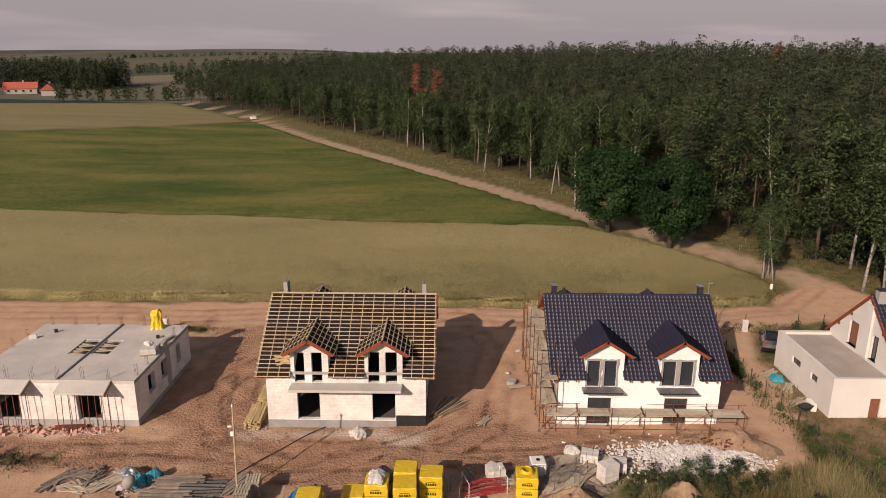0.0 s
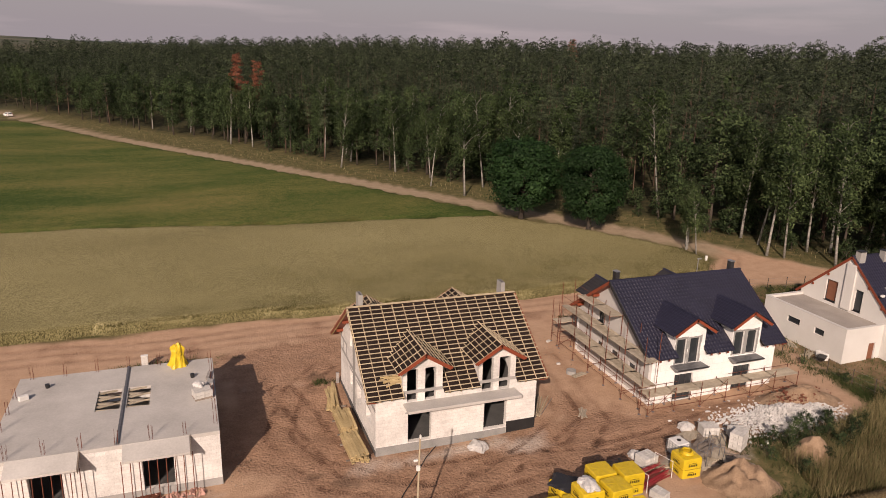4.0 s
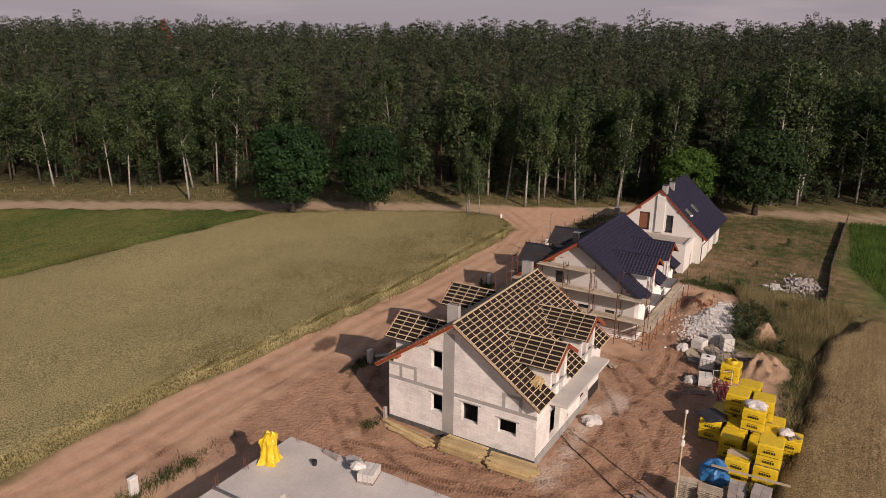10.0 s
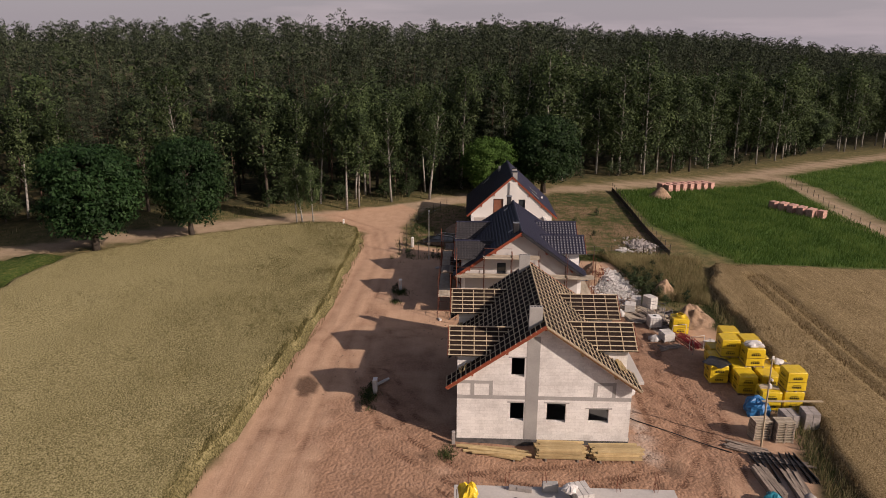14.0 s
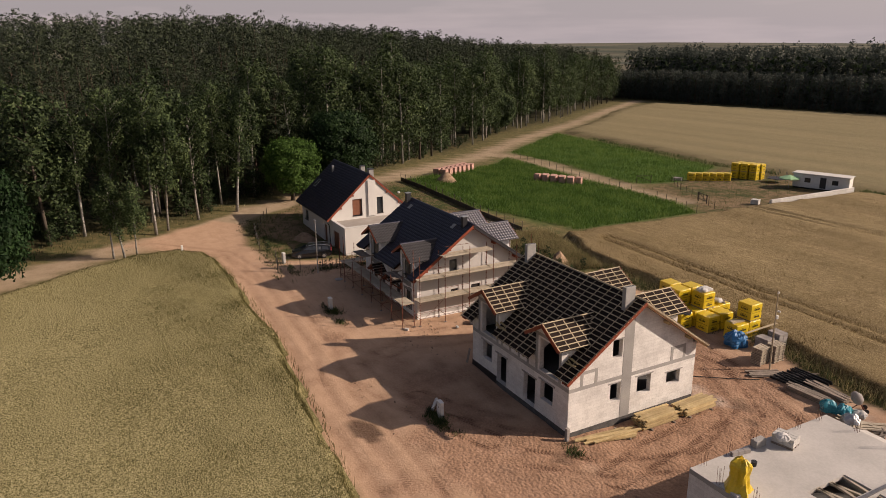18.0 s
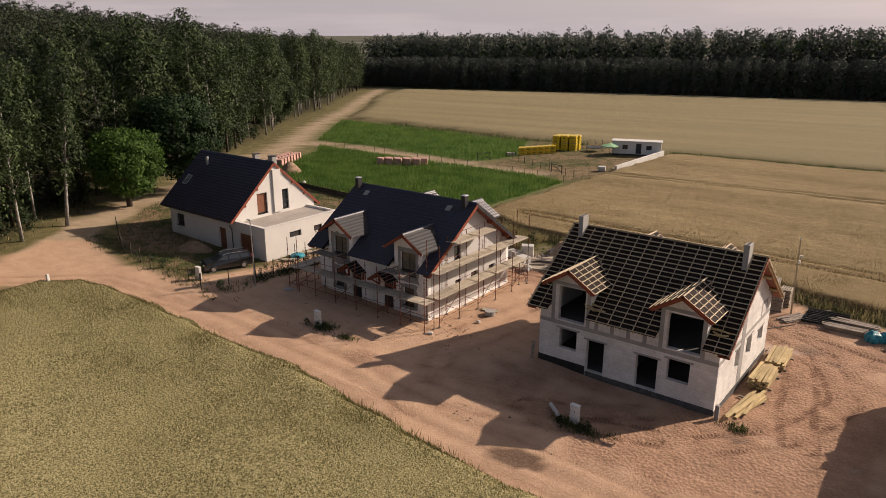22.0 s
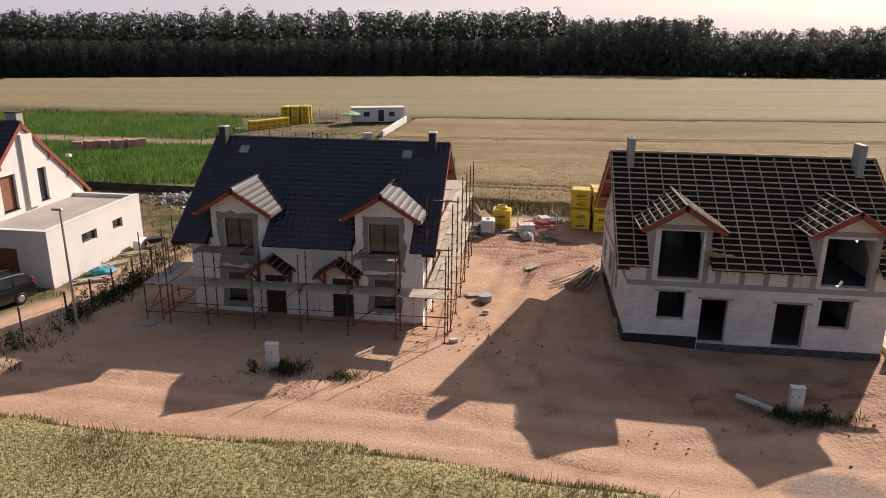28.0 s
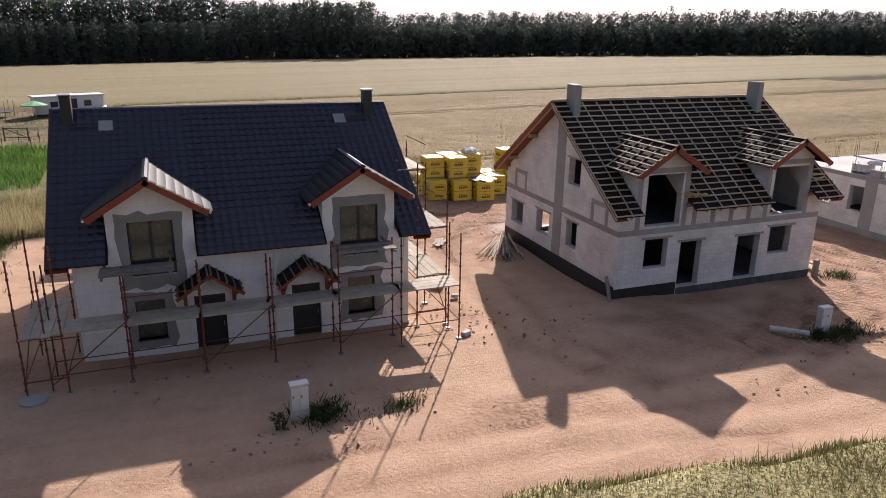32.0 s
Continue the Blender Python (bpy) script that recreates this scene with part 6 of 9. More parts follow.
    for a, z0, b, z1 in south:
        window_unit(h, "x", 0, -1, a, z0, b, z1, 2, sill=False)
    for a, z0, b, z1 in north[:2]:
        window_unit(h, "x", D, 1, a, z0, b, z1, 0, pane_m=film_glass)
    for a, z0, b, z1 in north[2:]:
        d = part("door", Shape().box(a, D - 0.25, z0, b, D - 0.18, z1), frame_dark, h, "dark graphite front door")
        part("door_panel", Shape().chamfer_box(a + 0.12, D - 0.185, z0 + 0.2, b - 0.12, D - 0.165, z1 - 0.25, 0.005), sheet_dark, d)
        part("handle", Shape().tube([(a + 0.1, D - 0.14, z0 + 0.95), (a + 0.1, D - 0.14, z0 + 1.15)], 0.014, 6), zinc, d)
    for x, s, hs in ((0, -1, west), (W, 1, east)):
        for a, z0, b, z1 in hs:
            window_unit(h, "y", x, s, a, z0, b, z1, 0)
    # grey adhesive round the openings, and a grey base strip
    for i, (a, z0, b, z1) in enumerate(n_d + north[:2]):
        g = 0.32
        part("adhesive_coat", patch(a - g, z0 - 0.45 if i < 2 else z0 - g, b + g, z1 + g, (a, z0, b, z1), D, 0.008, 50 + i), adhesive, h, "ragged grey adhesive patch")
    for i, (a, z0, b, z1) in enumerate(s_d):
        part("adhesive_coat", patch(a - 0.16, z0, b + 0.16, z1 + 0.16, (a, z0, b, z1), 0, -0.008, 70 + i, 0.05), adhesive, h)
    part("plinth", Shape().box(-0.02, D, -0.6, W + 0.02, D + 0.025, 0.22), adhesive, h, "grey rendered plinth")
    part("plinth", Shape().box(-0.03, 0, -0.6, 0, D, 0.3), styro, h)
    part("plinth", Shape().box(-0.02, -0.03, -0.6, W + 0.02, 0, 0.14), adhesive, h)
    # balconies: dark sheet-covered slabs
    for a, b in ((1.7, 4.6), (7.3, 10.1)):
        c = part("balcony_slab", Shape().chamfer_box(a, -1.0, 3.15, b, 0.0, 3.3, 0.02), grey_steel, h, "grey sheet-covered balcony slab")
        part("drip_edge", Shape().box(a - 0.02, -1.04, 3.22, b + 0.02, -1.0, 3.31), sheet_dark, c)
    # timber canopies over the front doors
    for c in (4.2, 7.7):
        cz, y1 = 3.42, D + 1.15
        can = part("canopy", Shape().beam((c, D, cz), (c, y1, cz), 0.09, 0.14), mahogany, h, "red-brown timber door canopy with bare battens")
        for sg in (-1, 1):
            for y in (D + 0.06, D + 0.6, y1 - 0.05):
                part("rafter", Shape().beam((c, y, cz + 0.08), (c + sg * 1.15, y, cz - 0.72), 0.07, 0.12), mahogany, can)
            sl = Slope((c, D + 0.02, cz + 0.16), (0, 1, 0), (sg * 1.15, 0, -0.8))
            s = Shape()
            slope_quad(s, sl, 0, 1.18, 0, 1.36, -0.01, 0.01)
            part("sheathing", s, membrane, can)
            for q in (0.05, 0.36, 0.68, 1.0, 1.3):
                part("batten", Shape().beam(sl.at(0, q, 0.03), sl.at(1.22, q, 0.03), 0.05, 0.04, sl.n), old_wood, can)
            part("wall_post", Shape().box(c + sg * 0.85 - 0.06, D + 0.01, cz - 1.35, c + sg * 0.85 + 0.06, D + 0.13, cz - 0.55), mahogany, can)
            part("brace", Shape().beam((c + sg * 0.85, D + 0.1, cz - 1.3), (c + sg * 0.85, y1 - 0.15, cz - 0.62), 0.09, 0.1), mahogany, can)
            part("tie", Shape().beam((c + sg * 0.9, D, cz - 0.62), (c + sg * 0.9, y1, cz - 0.62), 0.09, 0.12), mahogany, can)
    # downpipes of loose white film
    for x in (5.3, 5.55, 0.3):
        part("downpipe", Shape().tube([(x, D + 0.45, 4.15), (x + 0.05, D + 0.2, 2.0), (x + 0.12, D + 0.15, -0.3)], [0.035, 0.05, 0.03], 6), white_plastic, h, "white plastic downpipe")
    return h


terrace_concrete = surface("dusty_terrace_concrete", (0.26, 0.23, 0.20), (0.38, 0.345, 0.31), 0.5, 9, 0.9, vary=0.05, space="World")
film_glass = surface("filmed_window_pane", (0.05, 0.05, 0.04), (0.13, 0.125, 0.095), 1.5, 8, 0.25, bump=0.3, dist=0.02, vary=0.1, spec=0.6)
block_house()
tiled_house()


def finished_house():
    """White house with a steep graphite roof and a flat-roofed garage wing."""
    h = thing("detached_house", "finished white house with steep graphite roof and terrace over garage", "house", (-0.24, -0.10, -0.95))
    x0, x1, y0, y1, ry, rz = 35.7, 47.2, 48.6, 59.0, 53.85, 10.05
    sl = 0.90
    eave = lambda y: rz - sl * abs(y - ry)
    cuts = [(sl, 1, rz - 0.25 + sl * ry), (-sl, 1, rz - 0.25 - sl * ry)]
    b = 0.6
    gable_w = [(54.9, 5.0, 56.2, 7.1), (52.1, 5.0, 52.95, 7.05)]
    part("wall", wall("y", x0, 0.4, y0, y1, b, rz, gable_w, cuts), plaster, h)
    part("wall", wall("y", x1, -0.4, y0, y1, b, rz, (), cuts), plaster, h)
    north = [(37.4, 1.5, 38.6, 3.85), (44.7, 2.85, 46.1, 4.15)]
    south = [(37.0, 1.3, 37.9, 3.5), (40.0, 1.35, 41.0, 3.5), (43.4, 1.35, 45.4, 3.9)]
    part("wall", wall("x", y1, -0.4, x0 + 0.4, x1 - 0.4, b, eave(y1) - 0.25, north), plaster, h)
    part("wall", wall("x", y0, 0.4, x0 + 0.4, x1 - 0.4, b, eave(y0) - 0.25, south[1:]), plaster, h)
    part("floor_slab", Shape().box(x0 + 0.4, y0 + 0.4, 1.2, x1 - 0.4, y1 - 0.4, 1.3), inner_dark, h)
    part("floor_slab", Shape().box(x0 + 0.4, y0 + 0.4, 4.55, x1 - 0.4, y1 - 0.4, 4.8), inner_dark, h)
    part("pier", Shape().box(x0 - 0.18, 53.15, 4.85, x0, 54.15, 9.3), plaster, h)
    tile = bpy.data.meshes["tile"]
    for sg, ylow in ((1, 59.55), (-1, 47.95)):
        s = Slope((x0 - 0.1, ry, rz), (1, 0, 0), (0, sg, -sl))
        total = abs(ylow - ry) * math.hypot(1, sl)
        roof = part("roof", slope_sheet(s, total, lambda q: [(0.0, 12.5)], -0.16, -0.02, 2), membrane, h, "graphite tiled roof slope")
        lay_tiles(roof, s, total, lambda q: [(0.0, 12.5)], tile, tile_dark, [0], lambda u, q: False)
        part("gutter", Shape().tube([s.at(0, total + 0.05, -0.1), s.at(12.5, total + 0.05, -0.1)], 0.06, 8), sheet_dark, roof)
        for u in ((1.4, 4.4, 4.4)[:2] if sg < 0 else (10.6,)):
            f = Shape()
            slope_quad(f, s, u, u + 0.8, total * 0.45, total * 0.45 + 1.2, 0.03, 0.11)
            w = part("roof_window", f, zinc, roof, "grey-framed roof window")
            f = Shape()
            slope_quad(f, s, u + 0.08, u + 0.72, total * 0.45 + 0.08, total * 0.45 + 1.12, 0.10, 0.115)
            part("pane", f, film_glass, w)
        for x in (x0 - 0.12, x0 + 12.42):
            part("barge_board", Shape().beam((x, ry, rz - 0.15), (x, ylow, rz - 0.15 - sl * abs(ylow - ry)), 0.04, 0.24, (0, sl * sg, 1)), mahogany, roof, "red-brown stained board")
    for i in range(35):
        part("ridge_cap", Shape().prism([(x0 - 0.1 + i * 0.357, ry + p, rz + q + 0.02) for p, q in ((-0.13, -0.05), (-0.08, 0.03), (0, 0.06), (0.08, 0.03), (0.13, -0.05))], (0.385, 0, 0)), tile_dark, h)
    for x, y, z, w in ((36.2, 53.5, 10.55, 0.35), (39.0, 53.4, 10.5, 0.22)):
        c = part("chimney", Shape().chamfer_box(x - w, y - 0.3, 8.6, x + w, y + 0.3, z, 0.02), concrete, h, "grey chimney")
        part("cap", Shape().box(x - w - 0.05, y - 0.35, z, x + w + 0.05, y + 0.35, z + 0.06), sheet_dark, c)
    part("vent", Shape().chamfer_box(45.2, 54.9, 8.6, 45.45, 55.2, 9.75, 0.02), zinc, h, "light grey roof vent")
    for y in (50.0, 51.6, 56.1, 57.7):
        part("purlin_end", Shape().box(x0 - 0.12, y - 0.08, eave(y) - 0.55, x0, y + 0.08, eave(y) - 0.33), mahogany, h)
    # garage wing with its flat roof
    tx0, ty0, ty1, tz = 31.2, 49.45, 59.0, 4.83
    slits = [(54.5, 3.25, 56.0, 3.85), (51.7, 3.25, 52.8, 3.85)]
    part("garage_wall", wall("y", tx0, 0.3, ty0, ty1, b, tz, slits), plaster, h)
    part("garage_wall", wall("x", ty1, -0.3, tx0 + 0.3, x0, b, tz, [(33.1, b, 35.2, 3.8)]), plaster, h)
    part("garage_wall", wall("x", ty0, 0.3, tx0 + 0.3, x0, b, tz, [(34.2, 1.2, 35.0, 3.2)]), plaster, h)
    part("terrace", Shape().box(tx0 + 0.3, ty0 + 0.3, 4.3, x0, ty1 - 0.3, 4.62), terrace_concrete, h, "bare concrete terrace over the garage")
    part("parapet_cap", Shape().box(tx0 - 0.03, ty0 - 0.03, tz, tx0 + 0.33, ty1 + 0.03, tz + 0.04), plaster, h)
    part("parapet_cap", Shape().box(tx0 + 0.33, ty1 - 0.33, tz, x0, ty1 + 0.03, tz + 0.04), plaster, h)
    part("garage_floor", Shape().box(tx0 + 0.3, ty0 + 0.3, 1.1, x0, ty1 - 0.3, 1.25), inner_dark, h)
    for a, z0, c, z1 in slits:
        window_unit(h, "y", tx0, -1, a, z0, c, z1, 0, sill=False)
    window_unit(h, "y", x0, -1, *gable_w[0], 0, pane_m=brown_door)
    window_unit(h, "y", x0, -1, *gable_w[1], 0)
    part("door", Shape().box(37.4, y1 - 0.25, 1.4, 38.6, y1 - 0.18, 3.85), brown_door, h, "brown front door")
    g = part("garage_door", Shape().box(33.1, ty1 - 0.22, 1.1, 35.2, ty1 - 0.16, 3.8), brown_door, h, "brown sectional garage door")
    for i in range(5):
        part("door_section", Shape().chamfer_box(33.12, ty1 - 0.16, 1.15 + i * 0.53, 35.18, ty1 - 0.13, 1.65 + i * 0.53, 0.01), brown_door, g)
    part("door", Shape().box(34.2, ty0 + 0.12, 1.2, 35.0, ty0 + 0.18, 3.2), brown_door, h, "brown side door")
    window_unit(h, "x", y1, 1, *north[1], 1)
    window_unit(h, "x", y0, -1, *south[1], 0, pane_m=brown_door)
    part("downpipe", Shape().tube([(36.3, 59.3, 4.4), (36.3, 59.06, 4.0), (36.3, 59.06, 1.2)], 0.05, 8), sheet_dark, h)
    part("downpipe", Shape().tube([(36.1, 48.2, 4.3), (36.1, 48.54, 3.9), (36.1, 48.54, 1.0)], 0.05, 8), sheet_dark, h)
    part("heat_pump", Shape().chamfer_box(30.4, 50.4, 1.35, 30.8, 51.5, 2.15, 0.03), white_plastic, h, "white outdoor heat pump unit")
    part("flood_light", Shape().chamfer_box(35.3, 49.9, 7.3, 35.65, 50.15, 7.5, 0.03), white_plastic, h)
    return h


finished_house()


def slab_house():
    """Ground floor of a house with its raw concrete ceiling slab."""
    h = thing("house_shell", "single-storey block shell with raw concrete slab and propped canopies", "house", (-35.02, 48.68, -0.50))
    w, d, t = 13.0, 11.3, 0.36
    zt = 3.93
    south = [(2.2, 0.6, 4.0, 3.1), (8.4, 0.6, 10.2, 3.1)]
    east = [(2.3, 1.6, 3.6, 3.2), (4.9, 1.6, 6.1, 3.2), (8.2, 1.6, 9.1, 3.2)]
    north = [(9.3, 0.5, 10.5, 2.9), (5.5, 1.5, 6.8, 2.9), (2.0, 0.5, 3.2, 2.9)]
    part("wall", wall("x", 0, t, 0, w, -0.4, zt - 0.25, south), aac, h)
    part("wall", wall("x", d, -t, 0, w, -0.4, zt - 0.25, north), aac, h)
    part("wall", wall("y", w, -t, t, d - t, -0.4, zt - 0.25, east), aac, h)
    part("wall", wall("y", 0, t, t, d - t, -0.4, zt - 0.25, east), aac, h)
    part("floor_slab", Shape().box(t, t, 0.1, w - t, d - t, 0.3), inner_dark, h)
    holes = [(5.4, 4.8, 6.9, 7.8), (7.3, 4.8, 8.75, 7.8)]
    s = Shape()
    for a, c in zip((0, 5.4, 6.9, 7.3, 8.75), (5.4, 6.9, 7.3, 8.75, w)):
        for b_, e in zip((0, 4.8, 7.8), (4.8, 7.8, d)):
            if not (b_ == 4.8 and a in (5.4, 7.3)):
                s.box(a, b_, zt - 0.25, c, e, zt)
    roof = part("ceiling_slab", weld(s), slab_concrete, h, "pale raw concrete slab")
    for x0, y0, x1, y1 in holes:
        for i in range(6):
            y = y0 + 0.25 + i * 0.5
            part("strut", Shape().beam((x0, y, zt - 0.12), (x1, y + (0.42 if i % 2 else -0.2), zt - 0.12), 0.16, 0.12), plank_wood, roof, "pale timber strut across the opening")
    part("joint", Shape().beam((7.1, 0.1, zt + 0.03), (7.1, d, zt + 0.05), 0.16, 0.09), grey_steel, roof, "grey parting strip")
    part("ring_beam", Shape().box(w, 0.0, zt - 0.27, w + 0.012, d, zt - 0.01), concrete, h)
    part("ring_beam", Shape().box(0.0, d, zt - 0.27, w, d + 0.012, zt - 0.01), concrete, h)
    part("chimney_shaft", Shape().box(w, 5.95, 0.0, w + 0.02, 6.8, zt - 0.27), concrete, h)
    part("chimney_shaft", Shape().chamfer_box(w - 0.5, 6.0, zt, w - 0.1, 6.8, zt + 0.45, 0.02), concrete, h)
    part("plinth", Shape().box(-0.02, -0.02, -0.5, w + 0.02, 0, 0.62), concrete, h)
    part("plinth", Shape().box(w, 0, -0.5, w + 0.03, d, 0.62), concrete, h)
    for c in (3.1, 9.3):
        can = part("canopy", Shape().hexa([(c - 1.9, -1.2, zt - 0.62), (c + 1.9, -1.2, zt - 0.62), (c + 1.9, 0, zt - 0.25), (c - 1.9, 0, zt - 0.25), (c - 1.9, -1.2, zt - 0.47), (c + 1.9, -1.2, zt - 0.47), (c + 1.9, 0, zt - 0.02), (c - 1.9, 0, zt - 0.02)]), slab_concrete, h, "sloping raw concrete canopy on steel props")
        part("form_board", Shape().beam((c + 1.95, -1.3, zt - 0.62), (c + 1.95, 0.1, zt - 0.1), 0.05, 0.26), old_wood, can)
        for i in range(9):
            x = c - 2.0 + i * 0.5
            part("prop", Shape().tube([(x, -0.95 - 0.2 * (i % 2), -0.05), (x + 0.02, -0.9, zt - 0.62)], 0.028, 6), rust_steel, can)
    # starter bars along the edges
    rr = random.Random(8)
    for x, y in [(1.2 + i * 1.95, 0.25) for i in range(6)] + [(w - 0.2, 1.0 + i * 1.9) for i in range(6)] + [(0.8 + i * 2.1, d - 0.25) for i in range(6)] + [(0.25, 1.5 + i * 2.2) for i in range(4)]:
        for dx, dy in ((-0.09, -0.09), (0.09, -0.09), (0.09, 0.09), (-0.09, 0.09)):
            s = Shape().tube([(x + dx, y + dy, zt - 0.05), (x + dx + rr.uniform(-0.05, 0.05), y + dy + rr.uniform(-0.05, 0.05), zt + rr.uniform(0.75, 1.05))], 0.011, 4)
            part("starter_bar", s, rust_steel, roof)
    return h


slab_house()


# ---- building site ----
def jitter_rock(r, size):
    s = Shape().box(-size[0] / 2, -size[1] / 2, -size[2] / 2, size[0] / 2, size[1] / 2, size[2] / 2)
    return [(x + r.uniform(-0.22, 0.22) * size[0], y + r.uniform(-0.22, 0.22) * size[1], z + r.uniform(-0.22, 0.22) * size[2]) for x, y, z in s.v], s.f


def debris(name, pts, lo, hi, material, label, category, seed):
    """Loose chunks lying about, joined into one mass. pts: (x, y, z)."""
    rr = random.Random(seed)
    s = Shape()
    for x, y, z in pts:
        a = rr.uniform(lo, hi)
        v, f = jitter_rock(rr, (a, a * rr.uniform(0.5, 1.0), a * rr.uniform(0.35, 0.8)))
        m = Matrix.Translation((x, y, z)) @ Euler((rr.uniform(-0.7, 0.7), rr.uniform(-0.7, 0.7), rr.uniform(0, 6.3))).to_matrix().to_4x4()
        s.add([m @ Vector(p) for p in v], f)
    me = bpy.data.meshes.new(name)
    me.from_pydata(s.v, [], s.f)
    me.materials.append(material)
    return tagged(new(name, me), label, category, kind="stuff")


def mound(name, cx, cy, rx, ry, h, turn, material, label, category, seed, kind="", rough=0.25, cut=0.0):
    """A heap: a lumpy dome that runs out into the ground; cut: how far its west side is dug away."""
    n, k = 56, 24
    ca, sa = math.cos(radians(turn)), math.sin(radians(turn))

    def top(u, v):
        t = min(1.0, math.hypot(u, v))
        x, y = cx + rx * u * ca - ry * v * sa, cy + rx * u * sa + ry * v * ca
        z = h * (0.5 + 0.5 * math.cos(math.pi * t)) ** 0.7
        lump = 0.55 * (float(value_noise(x, y, 1.1, seed)) - 0.5) + 0.3 * (float(value_noise(x, y, 0.45, seed + 1)) - 0.5) + 0.12 * (float(value_noise(x, y, 0.2, seed + 2)) - 0.5)
        z *= 1 + 1.8 * rough * lump
        if cut:
            z *= 1 - cut * float(step(-0.05, -0.5, u + 0.35 * v + 0.6 * (float(value_noise(x, y, 0.6, seed + 3)) - 0.5)))
        return x, y, G(x, y) - 0.08 + z

    vs, fs = [top(0, 0)], []
    for i in range(1, k + 1):
        for j in range(n):
            a = j * math.tau / n
            wob = (i / k) * (1 + rough * 0.8 * (float(value_noise(3 * math.cos(a) + 7, 3 * math.sin(a) + 7, 1.0, seed)) - 0.5))
            x, y, z = top(wob * math.cos(a), wob * math.sin(a))
            vs.append((x, y, z if i < k else G(x, y) - 0.12))
    fs += [(0, 1 + j, 1 + (j + 1) % n) for j in range(n)]
    for i in range(k - 1):
        fs += [(1 + i * n + j, 1 + (i + 1) * n + j, 1 + (i + 1) * n + (j + 1) % n, 1 + i * n + (j + 1) % n) for j in range(n)]
    me = bpy.data.meshes.new(name)
    me.from_pydata(vs, [], fs)
    me.polygons.foreach_set("use_smooth", [True] * len(fs))
    me.materials.append(material)
    return tagged(new(name, me), label, category, kind=kind)


# scaffolding
def scaffold(line, width, decks, top, base, label, bays=None, brace=True):
    """A tube scaffold along a line of (x, y): pairs of standards, ledgers, transoms, braces and plank decks.
    decks: (height, first bay, last bay)."""
    a, b = Vector((*line[0], 0)), Vector((*line[1], 0))
    d = (b - a).normalized()
    out = Vector((d.y, -d.x, 0)) * width
    ln = (b - a).length
    n = bays or max(1, round(ln / 2.5))
    h = thing("scaffold", label, "scaffold", (a.x, a.y, 0))
    rr = random.Random(int(ln * 100))
    org = Vector((a.x, a.y, 0))
    loc = lambda i, side, z: a + d * (ln * i / n) + out * side + Vector((0, 0, z)) - org
    for i in range(n + 1):
        for side in (0, 1):
            p = loc(i, side, 0) + org
            g = G(p.x, p.y)
            zs, rs, z, zt = [g - 0.05], [0.028], g + 0.5, top + rr.uniform(-0.1, 0.5)
            while z < zt - 0.2:
                zs += [z - 0.04, z - 0.035, z + 0.035, z + 0.04]
                rs += [0.028, 0.05, 0.05, 0.028]
                z += 0.5
            st = part("standard", Shape().tube([loc(i, side, q) for q in (*zs, zt)], [*rs, 0.028], 6), rust_steel, h)
            part("base_plate", Shape().box(*(loc(i, side, g - 0.02) - Vector((0.09, 0.09, 0))), *(loc(i, side, g + 0.03) + Vector((0.09, 0.09, 0)))), grey_steel, st)
        for z, i0, i1 in decks:
            if i0 <= i <= i1:
                part("transom", Shape().tube([loc(i, -0.05, z - 0.06), loc(i, 1.05, z - 0.06)], 0.022, 5), rust_steel, h)
        part("transom", Shape().tube([loc(i, -0.05, base), loc(i, 1.05, base)], 0.022, 5), rust_steel, h)
    for i in range(n):
        for side in (0, 1):
            part("ledger", Shape().tube([loc(i, side, base), loc(i + 1, side, base)], 0.02, 5), rust_steel, h)
        if brace and i % 2 == 0:
            part("brace", Shape().tube([loc(i, 1.04, base - 0.3), loc(i + 1, 1.04, base + 1.6)], 0.02, 5), rust_steel, h)
        for z, i0, i1 in decks:
            if i0 <= i < i1:
                w = 1.0 / 4
                for k in range(4):
                    p, q = loc(i, (k + 0.5) * w, z), loc(i + 1, (k + 0.5) * w, z)
                    e = d * rr.uniform(-0.02, 0.12)
                    part("plank", Shape().beam(p - e, q + e, width * w * 0.94, 0.045), plank_wood, h)
                part("guard_rail", Shape().tube([loc(i, 1.0, z + 1.0), loc(i + 1, 1.0, z + 1.0)], 0.02, 5), rust_steel, h) if rr.random() < 0.45 else None
    return h


scaffold(((22.9, 60.95), (8.7, 60.95)), 1.15, [(2.53, 0, 6)], 4.3, 1.1, "rusty tube scaffold with one plank deck along the house front")
scaffold(((9.85, 60.4), (9.85, 47.6)), 1.25, [(2.46, 0, 5), (4.46, 0, 5), (6.3, 1, 3)], 6.6, 0.9, "rusty tube scaffold with three plank decks at the gable")
scaffold(((9.0, 48.35), (23.6, 48.35)), 1.2, [(1.76, 0, 6)], 2.0, 0.7, "low rusty scaffold with a plank deck along the garden side")
scaffold(((22.4, 62.3), (22.4, 59.0)), -1.2, [(2.6, 0, 1)], 5.1, 1.1, "narrow rusty scaffold tower at the house corner", 1)
for x0, x1 in ((11.1, 13.3), (18.9, 21.2)):
    h = thing("window_platform", "small plank platform before a dormer window", "platform", (x0, 60.75, 4.16))
    for k in range(5):
        part("plank", Shape().box(0, k * 0.2, -0.02, x1 - x0, k * 0.2 + 0.185, 0.02), old_wood, h)
    for x in (0.1, x1 - x0 - 0.1):
        part("bearer", Shape().box(x - 0.04, -0.8, -0.1, x + 0.04, 1.1, -0.02), old_wood, h)


